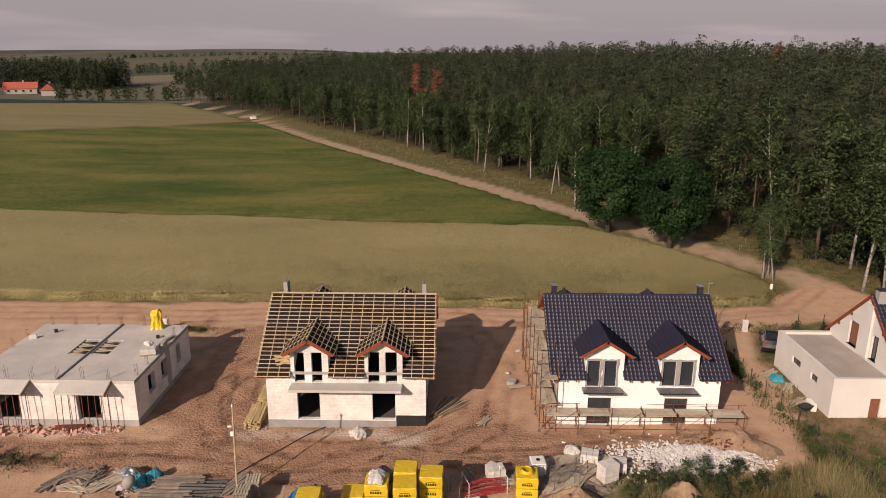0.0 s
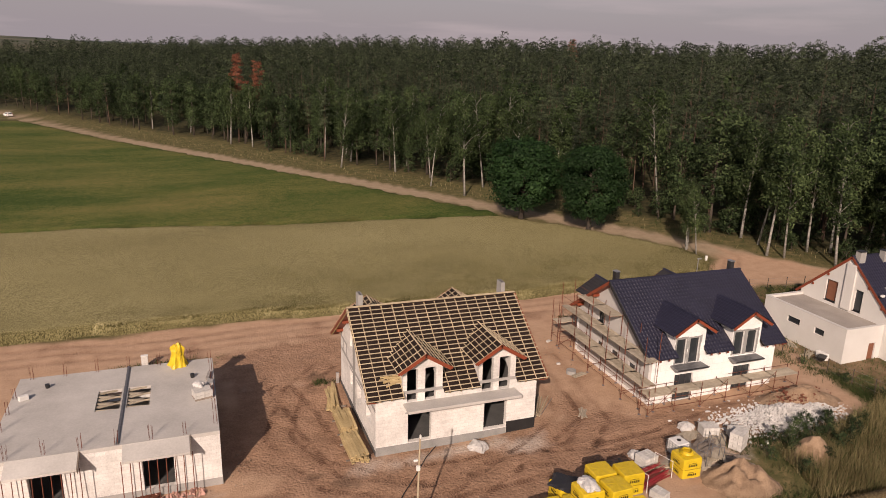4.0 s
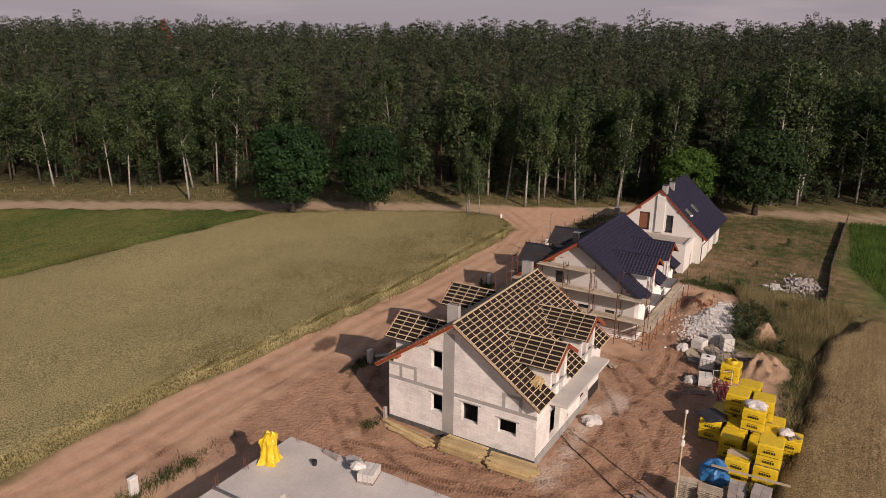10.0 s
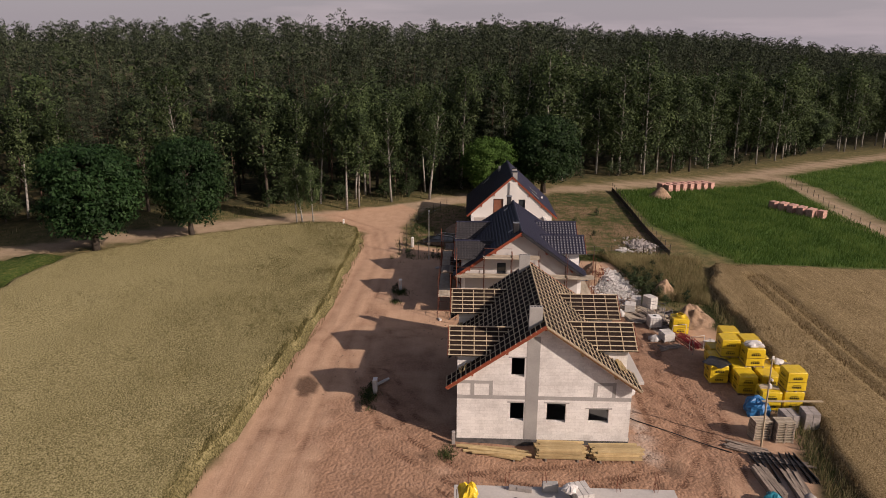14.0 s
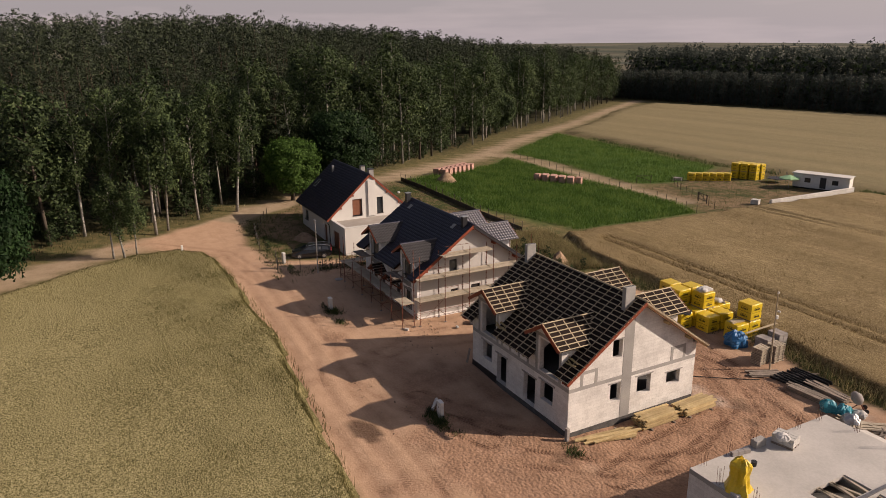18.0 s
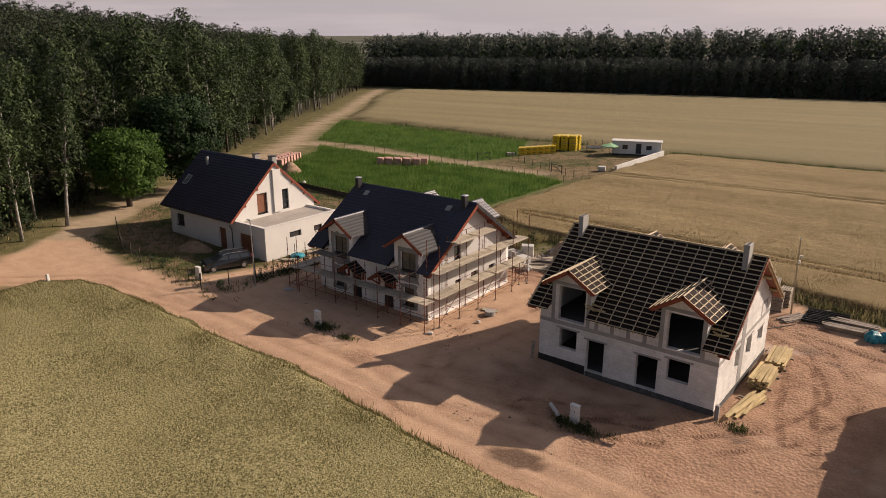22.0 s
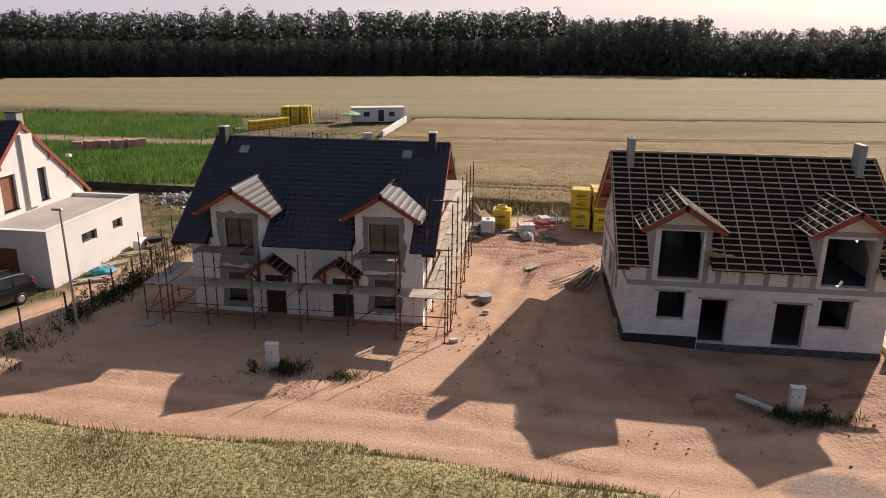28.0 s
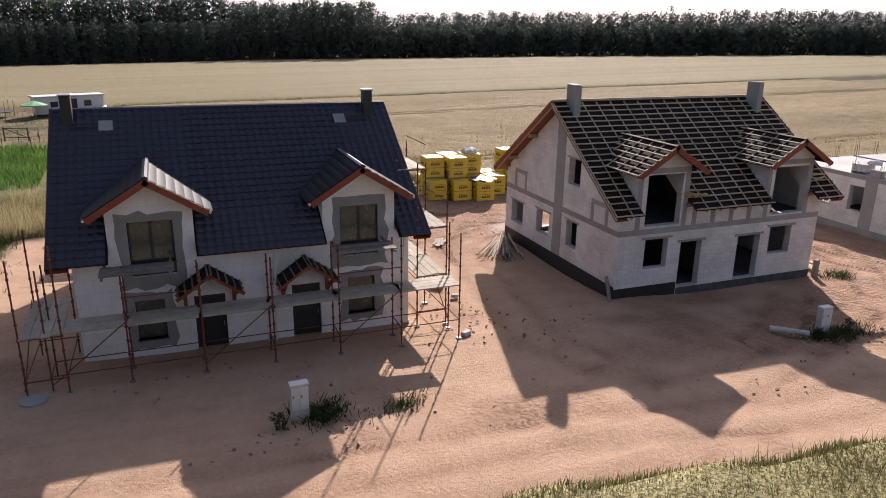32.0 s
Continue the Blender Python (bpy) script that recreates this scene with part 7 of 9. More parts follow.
# wrapped pallets of blocks
def pallet_shape(s, w, d, z=0.0):
    """A loaded pallet: its deck and three runners in one section."""
    c, q = 0.05, d / 2
    return s.prism([(-w / 2, -q, z), (-w / 2, -q + 2 * c, z), (-w / 2, -q + 2 * c, z + 0.1), (-w / 2, -c, z + 0.1), (-w / 2, -c, z), (-w / 2, c, z), (-w / 2, c, z + 0.1), (-w / 2, q - 2 * c, z + 0.1), (-w / 2, q - 2 * c, z), (-w / 2, q, z), (-w / 2, q, z + 0.125), (-w / 2, -q, z + 0.125)], (w, 0, 0))


def word_bar(x, y, z, n, w, h, gap, depth=0.005):
    """A word as plain upright bars that hang together by a thin line."""
    pts = [(x, z)]
    for i in range(n):
        a = x + i * (w + gap)
        pts += [(a, z + h), (a + w, z + h)]
        if i < n - 1:
            pts += [(a + w, z + 0.02), (a + w + gap, z + 0.02)]
    pts.append((x + n * (w + gap) - gap, z))
    return Shape().prism([(px, y, pz) for px, pz in pts], (0, -depth, 0))


def wrapped_pack():
    h = thing("block_pack", "pallet of blocks in yellow shrink film with black print", "block pack", (0, 0, -50))
    w, d, t = 1.42, 1.42, 1.5
    part("pallet", pallet_shape(Shape(), w, d), old_wood, h)
    rr = random.Random(4)
    s = Shape()
    n = 7
    rows = []
    for k, (z, q) in enumerate(((0.125, 1.0), (0.5, 1.01), (0.82, 0.985), (1.2, 1.005), (1.46, 0.99), (1.52, 0.94))):
        ring = []
        for i in range(4 * n):
            side, u = divmod(i, n)
            u = -1 + 2 * u / n
            x, y = ((u, -1), (1, u), (-u, 1), (-1, -u))[side]
            m = 1 + rr.uniform(-0.012, 0.012)
            c = 0.97 if abs(abs(x) - 1) < 1e-6 and abs(abs(y) - 1) < 1e-6 else 1.0
            ring.append((x * w / 2 * q * m * c, y * d / 2 * q * m * c, z + rr.uniform(-0.015, 0.015)))
        rows.append(ring)
    m = 4 * n
    s.add([p for ring in rows for p in ring] + [(0, 0, t + 0.03)], [(a * m + i, a * m + (i + 1) % m, (a + 1) * m + (i + 1) % m, (a + 1) * m + i) for a in range(5) for i in range(m)] + [(5 * m + i, 5 * m + (i + 1) % m, 6 * m) for i in range(m)])
    body = part("film", s, yellow_wrap, h)
    for side in range(4):
        rot = Matrix.Rotation(side * math.pi / 2, 4, "Z")
        for z in (0.32, 0.98):
            part("print_bar", word_bar(-0.33, -d / 2 * 1.03, z, 5, 0.085, 0.15, 0.055), black_print, body).matrix_basis = rot
            part("print_bar", Shape().box(-0.30, -d / 2 * 1.03 - 0.004, z + 0.22, 0.26, -d / 2 * 1.03, z + 0.245), black_print, body).matrix_basis = rot
        part("print_bar", Shape().box(-d / 2, -d / 2 * 1.035 - 0.004, 0.78, d / 2, -d / 2 * 1.035, 0.80), black_print, body).matrix_basis = rot
    return h


pack = wrapped_pack()
packs = [(-4.0, 38.1, 0), (-4.0, 36.4, 0), (-2.35, 39.7, 0), (-2.4, 38.0, 0), (-2.4, 36.3, 0), (-2.3, 34.8, 0), (-0.8, 39.2, 0), (-0.75, 37.6, 0), (-0.75, 36.0, 0), (0.85, 38.7, 0), (0.85, 37.1, 0), (-6.3, 35.7, 0), (-6.4, 37.3, 0),
         (-2.4, 37.1, 1), (-0.75, 38.4, 1), (-0.7, 36.8, 1), (0.85, 37.9, 1), (-6.25, 35.65, 1), (6.9, 40.0, 0)]
rr = random.Random(12)
for i, (x, y, lev) in enumerate(packs):
    z = G(x, y) - 0.04 + lev * 1.50
    ob = copy_thing(pack, pose(x, y, z, 0, 0, rr.uniform(-2.5, 2.5)))
    tagged(ob, label="pallet of blocks in yellow shrink film, stacked on another" if lev else "", group="yellow block packs")
# far plot's packs, end to end along the fence and two high
for i in range(6):
    t = i / 5
    copy_thing(pack, pose(49.2 - 3.4 * t, -17.3 - 5.6 * t, G(48, -20) - 0.03, 0, 0, 32))["group"] = "yellow block packs"
for i in range(3):
    for j in range(2):
        for k in range(2):
            copy_thing(pack, pose(46.9 - 1.5 * i, -26.6 - 1.4 * i * 0.5 - 1.5 * j, G(46, -28) - 0.03 + 1.5 * k, 0, 0, 12))["group"] = "yellow block packs"
for o in (pack, *pack.children_recursive):
    bpy.data.objects.remove(o)


def soft_bag(name, x, y, z, rx, ry, h, material, label, category, seed, kind="", profile=(1.0, 1.08, 1.05, 0.98, 0.8, 0.35), folds=0.10):
    """A slumped bag or crumpled sheet, boxy in plan, with hanging folds."""
    r_ = random.Random(seed)
    s = Shape()
    n, k = 28, 10
    ph = [r_.uniform(0, 6) for _ in range(6)]
    tip = (r_.uniform(-0.15, 0.15) * rx, r_.uniform(-0.15, 0.15) * ry)
    vs = []
    for i in range(k + 1):
        t = i / k
        q = t * (len(profile) - 1)
        w = profile[int(q)] + (profile[min(int(q) + 1, len(profile) - 1)] - profile[int(q)]) * (q - int(q))
        for j in range(n):
            a = j * math.tau / n
            box = (abs(math.cos(a)) ** 5 + abs(math.sin(a)) ** 5) ** -0.2
            rad = w * box * (1 + folds * math.sin(5 * a + ph[0] + 2.5 * t) + 0.6 * folds * math.sin(9 * a + ph[1] - 4 * t) + r_.uniform(-0.5, 0.5) * folds)
            vs.append((rx * rad * math.cos(a) + tip[0] * t, ry * rad * math.sin(a) + tip[1] * t, h * t + 0.06 * h * math.sin(3 * a + ph[3]) * t + r_.uniform(-0.03, 0.03) * h * (0 < i)))
    s.add(vs, [(i * n + j, i * n + (j + 1) % n, (i + 1) * n + (j + 1) % n, (i + 1) * n + j) for i in range(k) for j in range(n)] + [tuple(range(n))[::-1], tuple(k * n + j for j in range(n))])
    return solid(name, s, material, label, category, (x, y, z), r_.uniform(0, 360), kind=kind, smooth=False)


def block_stack(x, y, z, nx, ny, nz, size, material, turn, label, gap=0.008, on_pallet=True, name="block_stack", group=""):
    """Blocks stacked on a pallet, each a part."""
    h = thing(name, label, "block stack", (x, y, z), turn, group)
    z0 = 0.0
    if on_pallet:
        part("pallet", pallet_shape(Shape(), nx * size[0], ny * size[1]), old_wood, h)
        z0 = 0.125
    me = Shape().chamfer_box(-size[0] / 2 + gap, -size[1] / 2 + gap, 0, size[0] / 2 - gap, size[1] / 2 - gap, size[2] - gap, 0.012).mesh("block")
    me.materials.append(material)
    for i in range(nx):
        for j in range(ny):
            for k in range(nz):
                if 0 < i < nx - 1 and 0 < j < ny - 1 and k < nz - 1:
                    continue
                ob = part("block", me, None, h)
                ob.matrix_basis = pose((i - (nx - 1) / 2) * size[0], (j - (ny - 1) / 2) * size[1], z0 + k * size[2], 0, 0, rr.uniform(-0.8, 0.8))
    return h


def boards(name, x, y, z, n, length, w, t, material, turn, label, spread_=0.3, layers=3, fan=4.0, category="boards", group=""):
    """A pile of boards, each a part, a little crooked."""
    h = thing(name, label, category, (x, y, z), turn, group)
    me = Shape().box(-length / 2, -w / 2, 0, length / 2, w / 2, t).mesh("board")
    me.materials.append(material)
    per = max(1, n // layers)
    for k in range(layers):
        for i in range(per):
            ob = part("board", me, None, h)
            ob.matrix_basis = pose(rr.uniform(-spread_, spread_), (i - (per - 1) / 2) * (w * 1.06) + rr.uniform(-0.02, 0.02), k * t * 1.03, rr.uniform(-1, 1), rr.uniform(-0.4, 0.4), rr.uniform(-fan, fan))
            ob.scale = (rr.uniform(0.85, 1.05), 1, 1)
    return h


g = G
# between the houses and the grain: stacked goods
soft_bag("cement_bag", -2.4, 37.1, 3.0 + g(-2.4, 37.1), 0.62, 0.45, 0.4, lime_rubble, "white slumped bag on the yellow block packs", "bag", 1)
boards("board_pile", -2.2, 34.9, 1.5 + g(-2.2, 34.9), 8, 1.4, 0.16, 0.05, old_wood, 30, "short grey boards on a yellow block pack", 0.1, 2, 14)
soft_bag("cement_bag", -2.4, 35.1, 1.6 + g(-2.3, 35), 0.4, 0.35, 0.3, lime_rubble, "small white bag beside the boards on a pack", "bag", 2)
boards("board_pile", -6.4, 37.3, 1.5 + g(-6.4, 37.3), 8, 1.4, 0.12, 0.06, batten_wood, 80, "pale offcuts on a yellow block pack", 0.1, 2, 6)
soft_bag("tarpaulin", -7.45, 38.4, g(-7.4, 38.4), 0.75, 0.7, 1.25, blue_sheet, "crumpled blue tarpaulin beside the yellow packs", "tarpaulin", 3)
soft_bag("tarpaulin", -2.35, 39.7, 1.46 + g(-2.4, 39.7), 0.8, 0.78, 0.16, sheet_dark, "dark sheet thrown over a yellow block pack", "tarpaulin", 4)
block_stack(-9.0, 36.9, g(-9, 36.9), 3, 2, 3, (0.4, 0.5, 0.3), grey_block, 4, "grey concrete blocks stacked on a pallet", group="grey block stacks")
block_stack(-9.2, 35.6, g(-9.2, 35.6), 3, 2, 4, (0.4, 0.5, 0.3), grey_block, -3, "grey concrete blocks stacked high on a pallet", group="grey block stacks")
solid("scaffold_board", Shape().beam((-2.2, 0, 0), (2.2, 0, 0.12), 0.2, 0.05), batten_wood, "long pale board lying across the grey blocks", "board", (-8.2, 36.4, 1.38 + g(-9, 36.5)), 95)
runner_mesh, slat_mesh = Shape().box(-0.42, -0.05, 0, 0.42, 0.05, 0.1).mesh("runner"), Shape().box(-0.06, -0.6, 0, 0.06, 0.6, 0.025).mesh("board")
runner_mesh.materials.append(old_wood)
slat_mesh.materials.append(plank_wood)
for x, y, n, a in ((-10.6, 39.5, 11, 8), (-10.9, 38.1, 12, 2)):
    h = thing("pallet_stack", "stack of empty weathered wooden pallets", "pallet stack", (x, y, g(x, y) - 0.02), a, "empty pallet stacks")
    for k in range(n):
        m = pose(rr.uniform(-0.03, 0.03), rr.uniform(-0.03, 0.03), k * 0.128, 0, 0, rr.uniform(-2, 2))
        for y_ in (-0.55, 0, 0.55):
            part("runner", runner_mesh, None, h).matrix_basis = m @ pose(0, y_, 0)
        for i in range(5):
            part("board", slat_mesh, None, h).matrix_basis = m @ pose(-0.37 + i * 0.185, 0, 0.1)
# dark formwork panels lying in rows
for i in range(9):
    y = 40.9 - i * 0.36
    ob = thing("formwork_panel", "black-faced formwork panel leaning on its neighbour", "formwork panel", (-14.3, y, g(-14.3, y) - 0.02), rr.uniform(-6, 6), "formwork panels")
    part("face", Shape().beam((-1.5, 0.0, 0.16), (1.5, 0.0, 0.16), 0.06, 0.34, (0, 0.5, 1)), tar, ob)
    part("rail", Shape().beam((-1.5, 0.06, 0.30), (1.5, 0.06, 0.30), 0.05, 0.06), tar, ob)
    part("rail", Shape().beam((-1.5, 0.06, 0.05), (1.5, 0.06, 0.05), 0.05, 0.06), tar, ob)
boards("board_pile", -12.2, 40.9, g(-12, 41), 15, 2.6, 0.18, 0.06, old_wood, 62, "dark weathered boards in a loose pile", 0.25, 3, 5, group="old board piles")
boards("board_pile", -16.0, 41.0, g(-16, 41), 40, 3.0, 0.17, 0.05, old_wood, 4, "dark weathered boards stacked in many layers", 0.2, 8, 2, group="old board piles")
boards("board_pile", -16.4, 39.4, g(-16, 39.4), 36, 3.2, 0.17, 0.05, old_wood, -3, "dark weathered boards stacked in many layers", 0.2, 7, 3, group="old board piles")
boards("board_pile", -20.9, 41.1, g(-21, 41), 24, 2.6, 0.15, 0.05, plank_wood, 35, "mixed grey boards and pallet wood in a heap", 0.5, 4, 25, group="old board piles")
boards("board_pile", -19.6, 41.6, g(-19.6, 41.6), 24, 2.2, 0.16, 0.05, plank_wood, -40, "broken pallets and slats in a tangled heap", 0.6, 5, 35, group="old board piles")
boards("board_pile", -23.2, 41.9, g(-23.2, 41.9), 20, 1.9, 0.16, 0.05, old_wood, 15, "grey slats and broken boards in a tangled heap", 0.6, 5, 45, group="old board piles")
boards("board_pile", -24.4, 41.3, g(-24, 41), 18, 2.2, 0.16, 0.05, old_wood, 70, "grey boards tipped in a heap", 0.4, 4, 20, group="old board piles")
boards("board_pile", -22.6, 40.4, g(-22, 40), 16, 2.0, 0.16, 0.05, plank_wood, -25, "short boards and slats scattered", 0.6, 3, 40, group="old board piles")
for x, y, a, b, h_, sd in ((-18.7, 41.0, 0.5, 0.45, 0.7, 5), (-17.9, 41.5, 0.5, 0.42, 0.8, 6), (-19.4, 40.3, 0.42, 0.4, 0.4, 7)):
    soft_bag("builders_bag", x, y, g(x, y) - 0.03, a, b, h_, teal_sheet if sd < 7 else lime_rubble, "crumpled teal rubbish bag on the dirt" if sd < 7 else "pale slumped rubble bag on the dirt", "bag", sd)
soft_bag("builders_bag", -19.8, 41.9, g(-19.8, 41.9), 0.5, 0.5, 0.7, zinc, "pale grey sack beside the teal bags", "bag", 8)
mixer = thing("concrete_mixer", "dull grey concrete mixer behind the teal bags", "concrete mixer", (-19.0, 39.7, g(-19, 39.7)), 40)
part("drum", Shape().tube([(0, 0, 0.55), (0.1, 0, 0.75), (0.3, 0, 1.05), (0.5, 0, 1.3)], [0.18, 0.36, 0.38, 0.22], 14), grey_block, mixer, smooth=True)
part("frame", Shape().tube([(-0.4, -0.35, 0.05), (0, 0, 0.6), (-0.4, 0.35, 0.05)], 0.035, 6).tube([(0.5, 0, 0.05), (0, 0, 0.6)], 0.035, 6), rust_steel, mixer)
for y in (-0.35, 0.35):
    part("wheel", Shape().tube([(-0.4, y - 0.04, 0.18), (-0.4, y + 0.04, 0.18)], 0.18, 12), tar, mixer)
# steel, crates and boards east of the packs
boards("board_pile", 9.8, 43.6, g(9.8, 43.6), 14, 2.2, 0.3, 0.04, plank_wood, 25, "pale shuttering panels flung down beside the rubble", 0.5, 4, 18, group="old board piles")
boards("board_pile", 7.4, 41.0, g(7.4, 41.0), 12, 2.0, 0.14, 0.05, rust_steel, 70, "rusty steel props thrown in a heap", 0.4, 3, 24, "props", "old board piles")
boards("board_pile", 3.4, 36.6, g(3.4, 36.6), 12, 1.6, 0.16, 0.05, old_wood, 15, "broken pallet boards beside the yellow packs", 0.4, 3, 30, group="old board piles")
block_stack(3.6, 38.2, g(3.6, 38.2), 2, 2, 2, (0.4, 0.5, 0.24), pale_block, 20, "few white blocks on a worn pallet")
soft_bag("cement_bag", 2.6, 37.6, g(2.6, 37.6), 0.45, 0.36, 0.4, lime_rubble, "white slumped bag beside the yellow packs", "bag", 21)
soft_bag("builders_bag", 10.6, 44.6, g(10.6, 44.6), 0.5, 0.42, 0.55, lime_rubble, "white sack at the foot of the rubble", "bag", 22)
block_stack(11.6, 43.4, g(11.6, 43.4), 3, 2, 3, (0.4, 0.5, 0.24), pale_block, -15, "white blocks stacked loosely on a pallet")
tank = thing("water_tank", "white caged water tank standing on a pallet", "water tank", (7.85, 42.0, g(7.85, 42)), 4)
part("pallet", pallet_shape(Shape(), 1.1, 1.2), old_wood, tank)
part("tank", Shape().chamfer_box(-0.5, -0.55, 0.13, 0.5, 0.55, 1.12, 0.06), white_plastic, tank)
for i in range(6):
    z = 0.2 + i * 0.17
    part("cage_bar", Shape().tube([(-0.53, -0.58, z), (0.53, -0.58, z), (0.53, 0.58, z), (-0.53, 0.58, z), (-0.53, -0.58, z)], 0.014, 5), zinc, tank)
for i in range(5):
    for sx_, sy_ in ((-0.53 + i * 0.265, -0.58), (-0.53 + i * 0.265, 0.58)):
        part("cage_bar", Shape().tube([(sx_, sy_, 0.12), (sx_, sy_, 1.1)], 0.014, 5), zinc, tank)
    for sx_ in (-0.53, 0.53):
        part("cage_bar", Shape().tube([(sx_, -0.58 + i * 0.29, 0.12), (sx_, -0.58 + i * 0.29, 1.1)], 0.014, 5), zinc, tank)
part("lid", Shape().tube([(0, 0, 1.1), (0, 0, 1.17)], 0.14, 10), tar, tank)
hose = Shape()
hose.tube([(0.45 * math.cos(a * 0.55) * (1 - 0.004 * a), 0.45 * math.sin(a * 0.55) * (1 - 0.004 * a), 0.06 + 0.0022 * a + 0.03 * math.sin(a * 1.7)) for a in range(70)], 0.05, 6)
solid("drain_hose", hose, yellow_wrap, "coil of yellow drainage hose on a block pack", "hose", (6.9, 40.0, g(6.9, 40) + 1.5), smooth=True)
soft_bag("builders_bag", 4.9, 42.7, g(4.9, 42.7), 0.42, 0.38, 0.5, lime_rubble, "white sack of rubble on a pallet", "bag", 9)
block_stack(5.0, 41.6, g(5, 41.6), 3, 2, 3, (0.4, 0.5, 0.24), pale_block, 12, "white blocks on a worn pallet")
cage = thing("rebar_bundle", "bundle of red-primed reinforcement cages in a steel frame", "steel bars", (4.2, 40.0, g(4.2, 40)), 18)
for i in range(34):
    y, z = rr.uniform(-0.55, 0.55), 0.1 + 0.55 * rr.random() ** 1.6
    part("bar", Shape().tube([(-1.4 + rr.uniform(-0.2, 0.2), y, z), (0, y + rr.uniform(-0.1, 0.1), z + rr.uniform(0, 0.15)), (1.4 + rr.uniform(-0.2, 0.2), y + rr.uniform(-0.1, 0.1), z)], 0.022, 5), red_steel, cage)
for x in (-1.3, 1.3):
    part("frame", Shape().tube([(x, -0.7, 0), (x, -0.7, 1.3), (x, 0.7, 1.3), (x, 0.7, 0)], 0.025, 6), white_plastic, cage)
for k, (x, y, a) in enumerate(((9.3, 40.7, 15), (10.4, 41.2, 60), (2.3, 39.4, 80))):
    tr = thing("trestle", "grey steel site trestle standing on the dirt", "trestle", (x, y, g(x, y) - 0.02), a, "trestles")
    for y_ in (-0.4, 0.4):
        part("leg_frame", Shape().tube([(-0.7, y_, 0), (-0.7, y_, 1.35), (0.7, y_, 1.35), (0.7, y_, 0)], 0.025, 6), grey_steel, tr)
    part("rail", Shape().tube([(-0.7, -0.4, 1.0), (-0.7, 0.4, 1.0)], 0.02, 6), grey_steel, tr)
    part("rail", Shape().tube([(0.7, -0.4, 1.0), (0.7, 0.4, 1.0)], 0.02, 6), grey_steel, tr)
boards("board_pile", 10.3, 42.2, g(10.3, 42.2), 20, 3.0, 0.25, 0.05, old_wood, 38, "grey shuttering boards flung in a heap", 0.5, 4, 14, group="old board piles")
boards("board_pile", 9.3, 40.8, g(9.3, 40.8), 12, 2.6, 0.2, 0.05, plank_wood, 30, "grey and pale boards scattered on the dirt", 0.5, 3, 25, group="old board piles")
boards("board_pile", 11.2, 40.2, g(11.2, 40.2), 10, 2.0, 0.2, 0.05, old_wood, -20, "broken boards scattered before a sand heap", 0.5, 2, 35, group="old board piles")
boards("board_pile", 8.6, 41.6, g(8.6, 41.6) + 0.02, 16, 2.4, 0.2, 0.05, old_wood, 55, "dark shuttering boards thrown across one another", 0.5, 4, 22, group="old board piles")
boards("board_pile", 10.9, 41.6, g(10.9, 41.6) + 0.2, 14, 3.4, 0.2, 0.05, plank_wood, 48, "long pale planks lying on a heap of boards", 0.5, 3, 12, group="old board piles")
boards("board_pile", 6.4, 41.0, g(6.4, 41.0) + 0.02, 10, 1.8, 0.18, 0.05, plank_wood, 10, "short pale boards beside a yellow pack", 0.4, 3, 30, group="old board piles")
for x, y, z, n, ln, wd, mt, a, ly, fan in ((9.9, 41.5, 0.25, 12, 2.8, 0.22, old_wood, 20, 3, 30), (8.9, 42.4, 0.05, 10, 2.2, 0.18, old_wood, 75, 3, 35), (11.6, 42.9, 0.05, 10, 2.6, 0.2, plank_wood, 35, 2, 22), (7.4, 40.9, 0.05, 10, 1.9, 0.2, old_wood, 40, 3, 40), (3.4, 41.4, 0.03, 8, 2.0, 0.16, old_wood, 100, 2, 30), (-13.6, 39.2, 0.03, 14, 2.8, 0.16, old_wood, 80, 3, 12), (-22.0, 41.6, 0.1, 14, 1.8, 0.14, old_wood, 100, 4, 50)):
    boards("board_pile", x, y, g(x, y) + z, n, ln, wd, 0.05, mt, a, "grey shuttering boards flung in a heap", 0.6, ly, fan, group="old board piles")
block_stack(12.4, 41.3, g(12.4, 41.3), 2, 3, 5, (0.6, 0.3, 0.24), pale_block, 28, "white blocks stacked on a pallet")
block_stack(13.3, 42.4, g(13.3, 42.4), 2, 3, 3, (0.6, 0.3, 0.24), pale_block, -12, "half a pallet of white blocks")
mound("sand_mound", 9.6, 37.9, 2.9, 2.2, 1.4, -25, sand, "ochre sand heap dug away on one side", "sand heap", 3, rough=0.7, cut=0.55)
mound("soil_mound", 16.4, 38.8, 2.2, 1.6, 1.3, 0, sand, "overgrown ochre soil heap", "soil heap", 5, rough=0.7, cut=0.4)
mound("soil_mound", 22.0, 45.2, 4.0, 1.9, 1.2, -14, sand, "long low heap of ochre soil and broken brick", "soil heap", 6, rough=0.6)
mound("rubble_mound", 19.2, 43.7, 3.6, 2.0, 0.55, 6, lime_rubble, "low heap of crushed white blocks", "rubble heap", 12, rough=0.5)
mound("rubble_mound", 34.2, 37.2, 2.2, 1.3, 0.5, 10, grey_block, "low heap of pale rubble in the yard", "rubble heap", 7, rough=0.6)
mound("sand_mound", 65.5, 26.5, 2.2, 2.2, 1.7, 0, sand, "cone of yellow sand beside the track", "sand heap", 8, rough=0.12)
mound("sand_mound", 39.5, 61.0, 2.4, 1.5, 0.9, 0, sand, "pinkish sand heap before the finished house", "sand heap", 9, rough=0.15)
pts = []
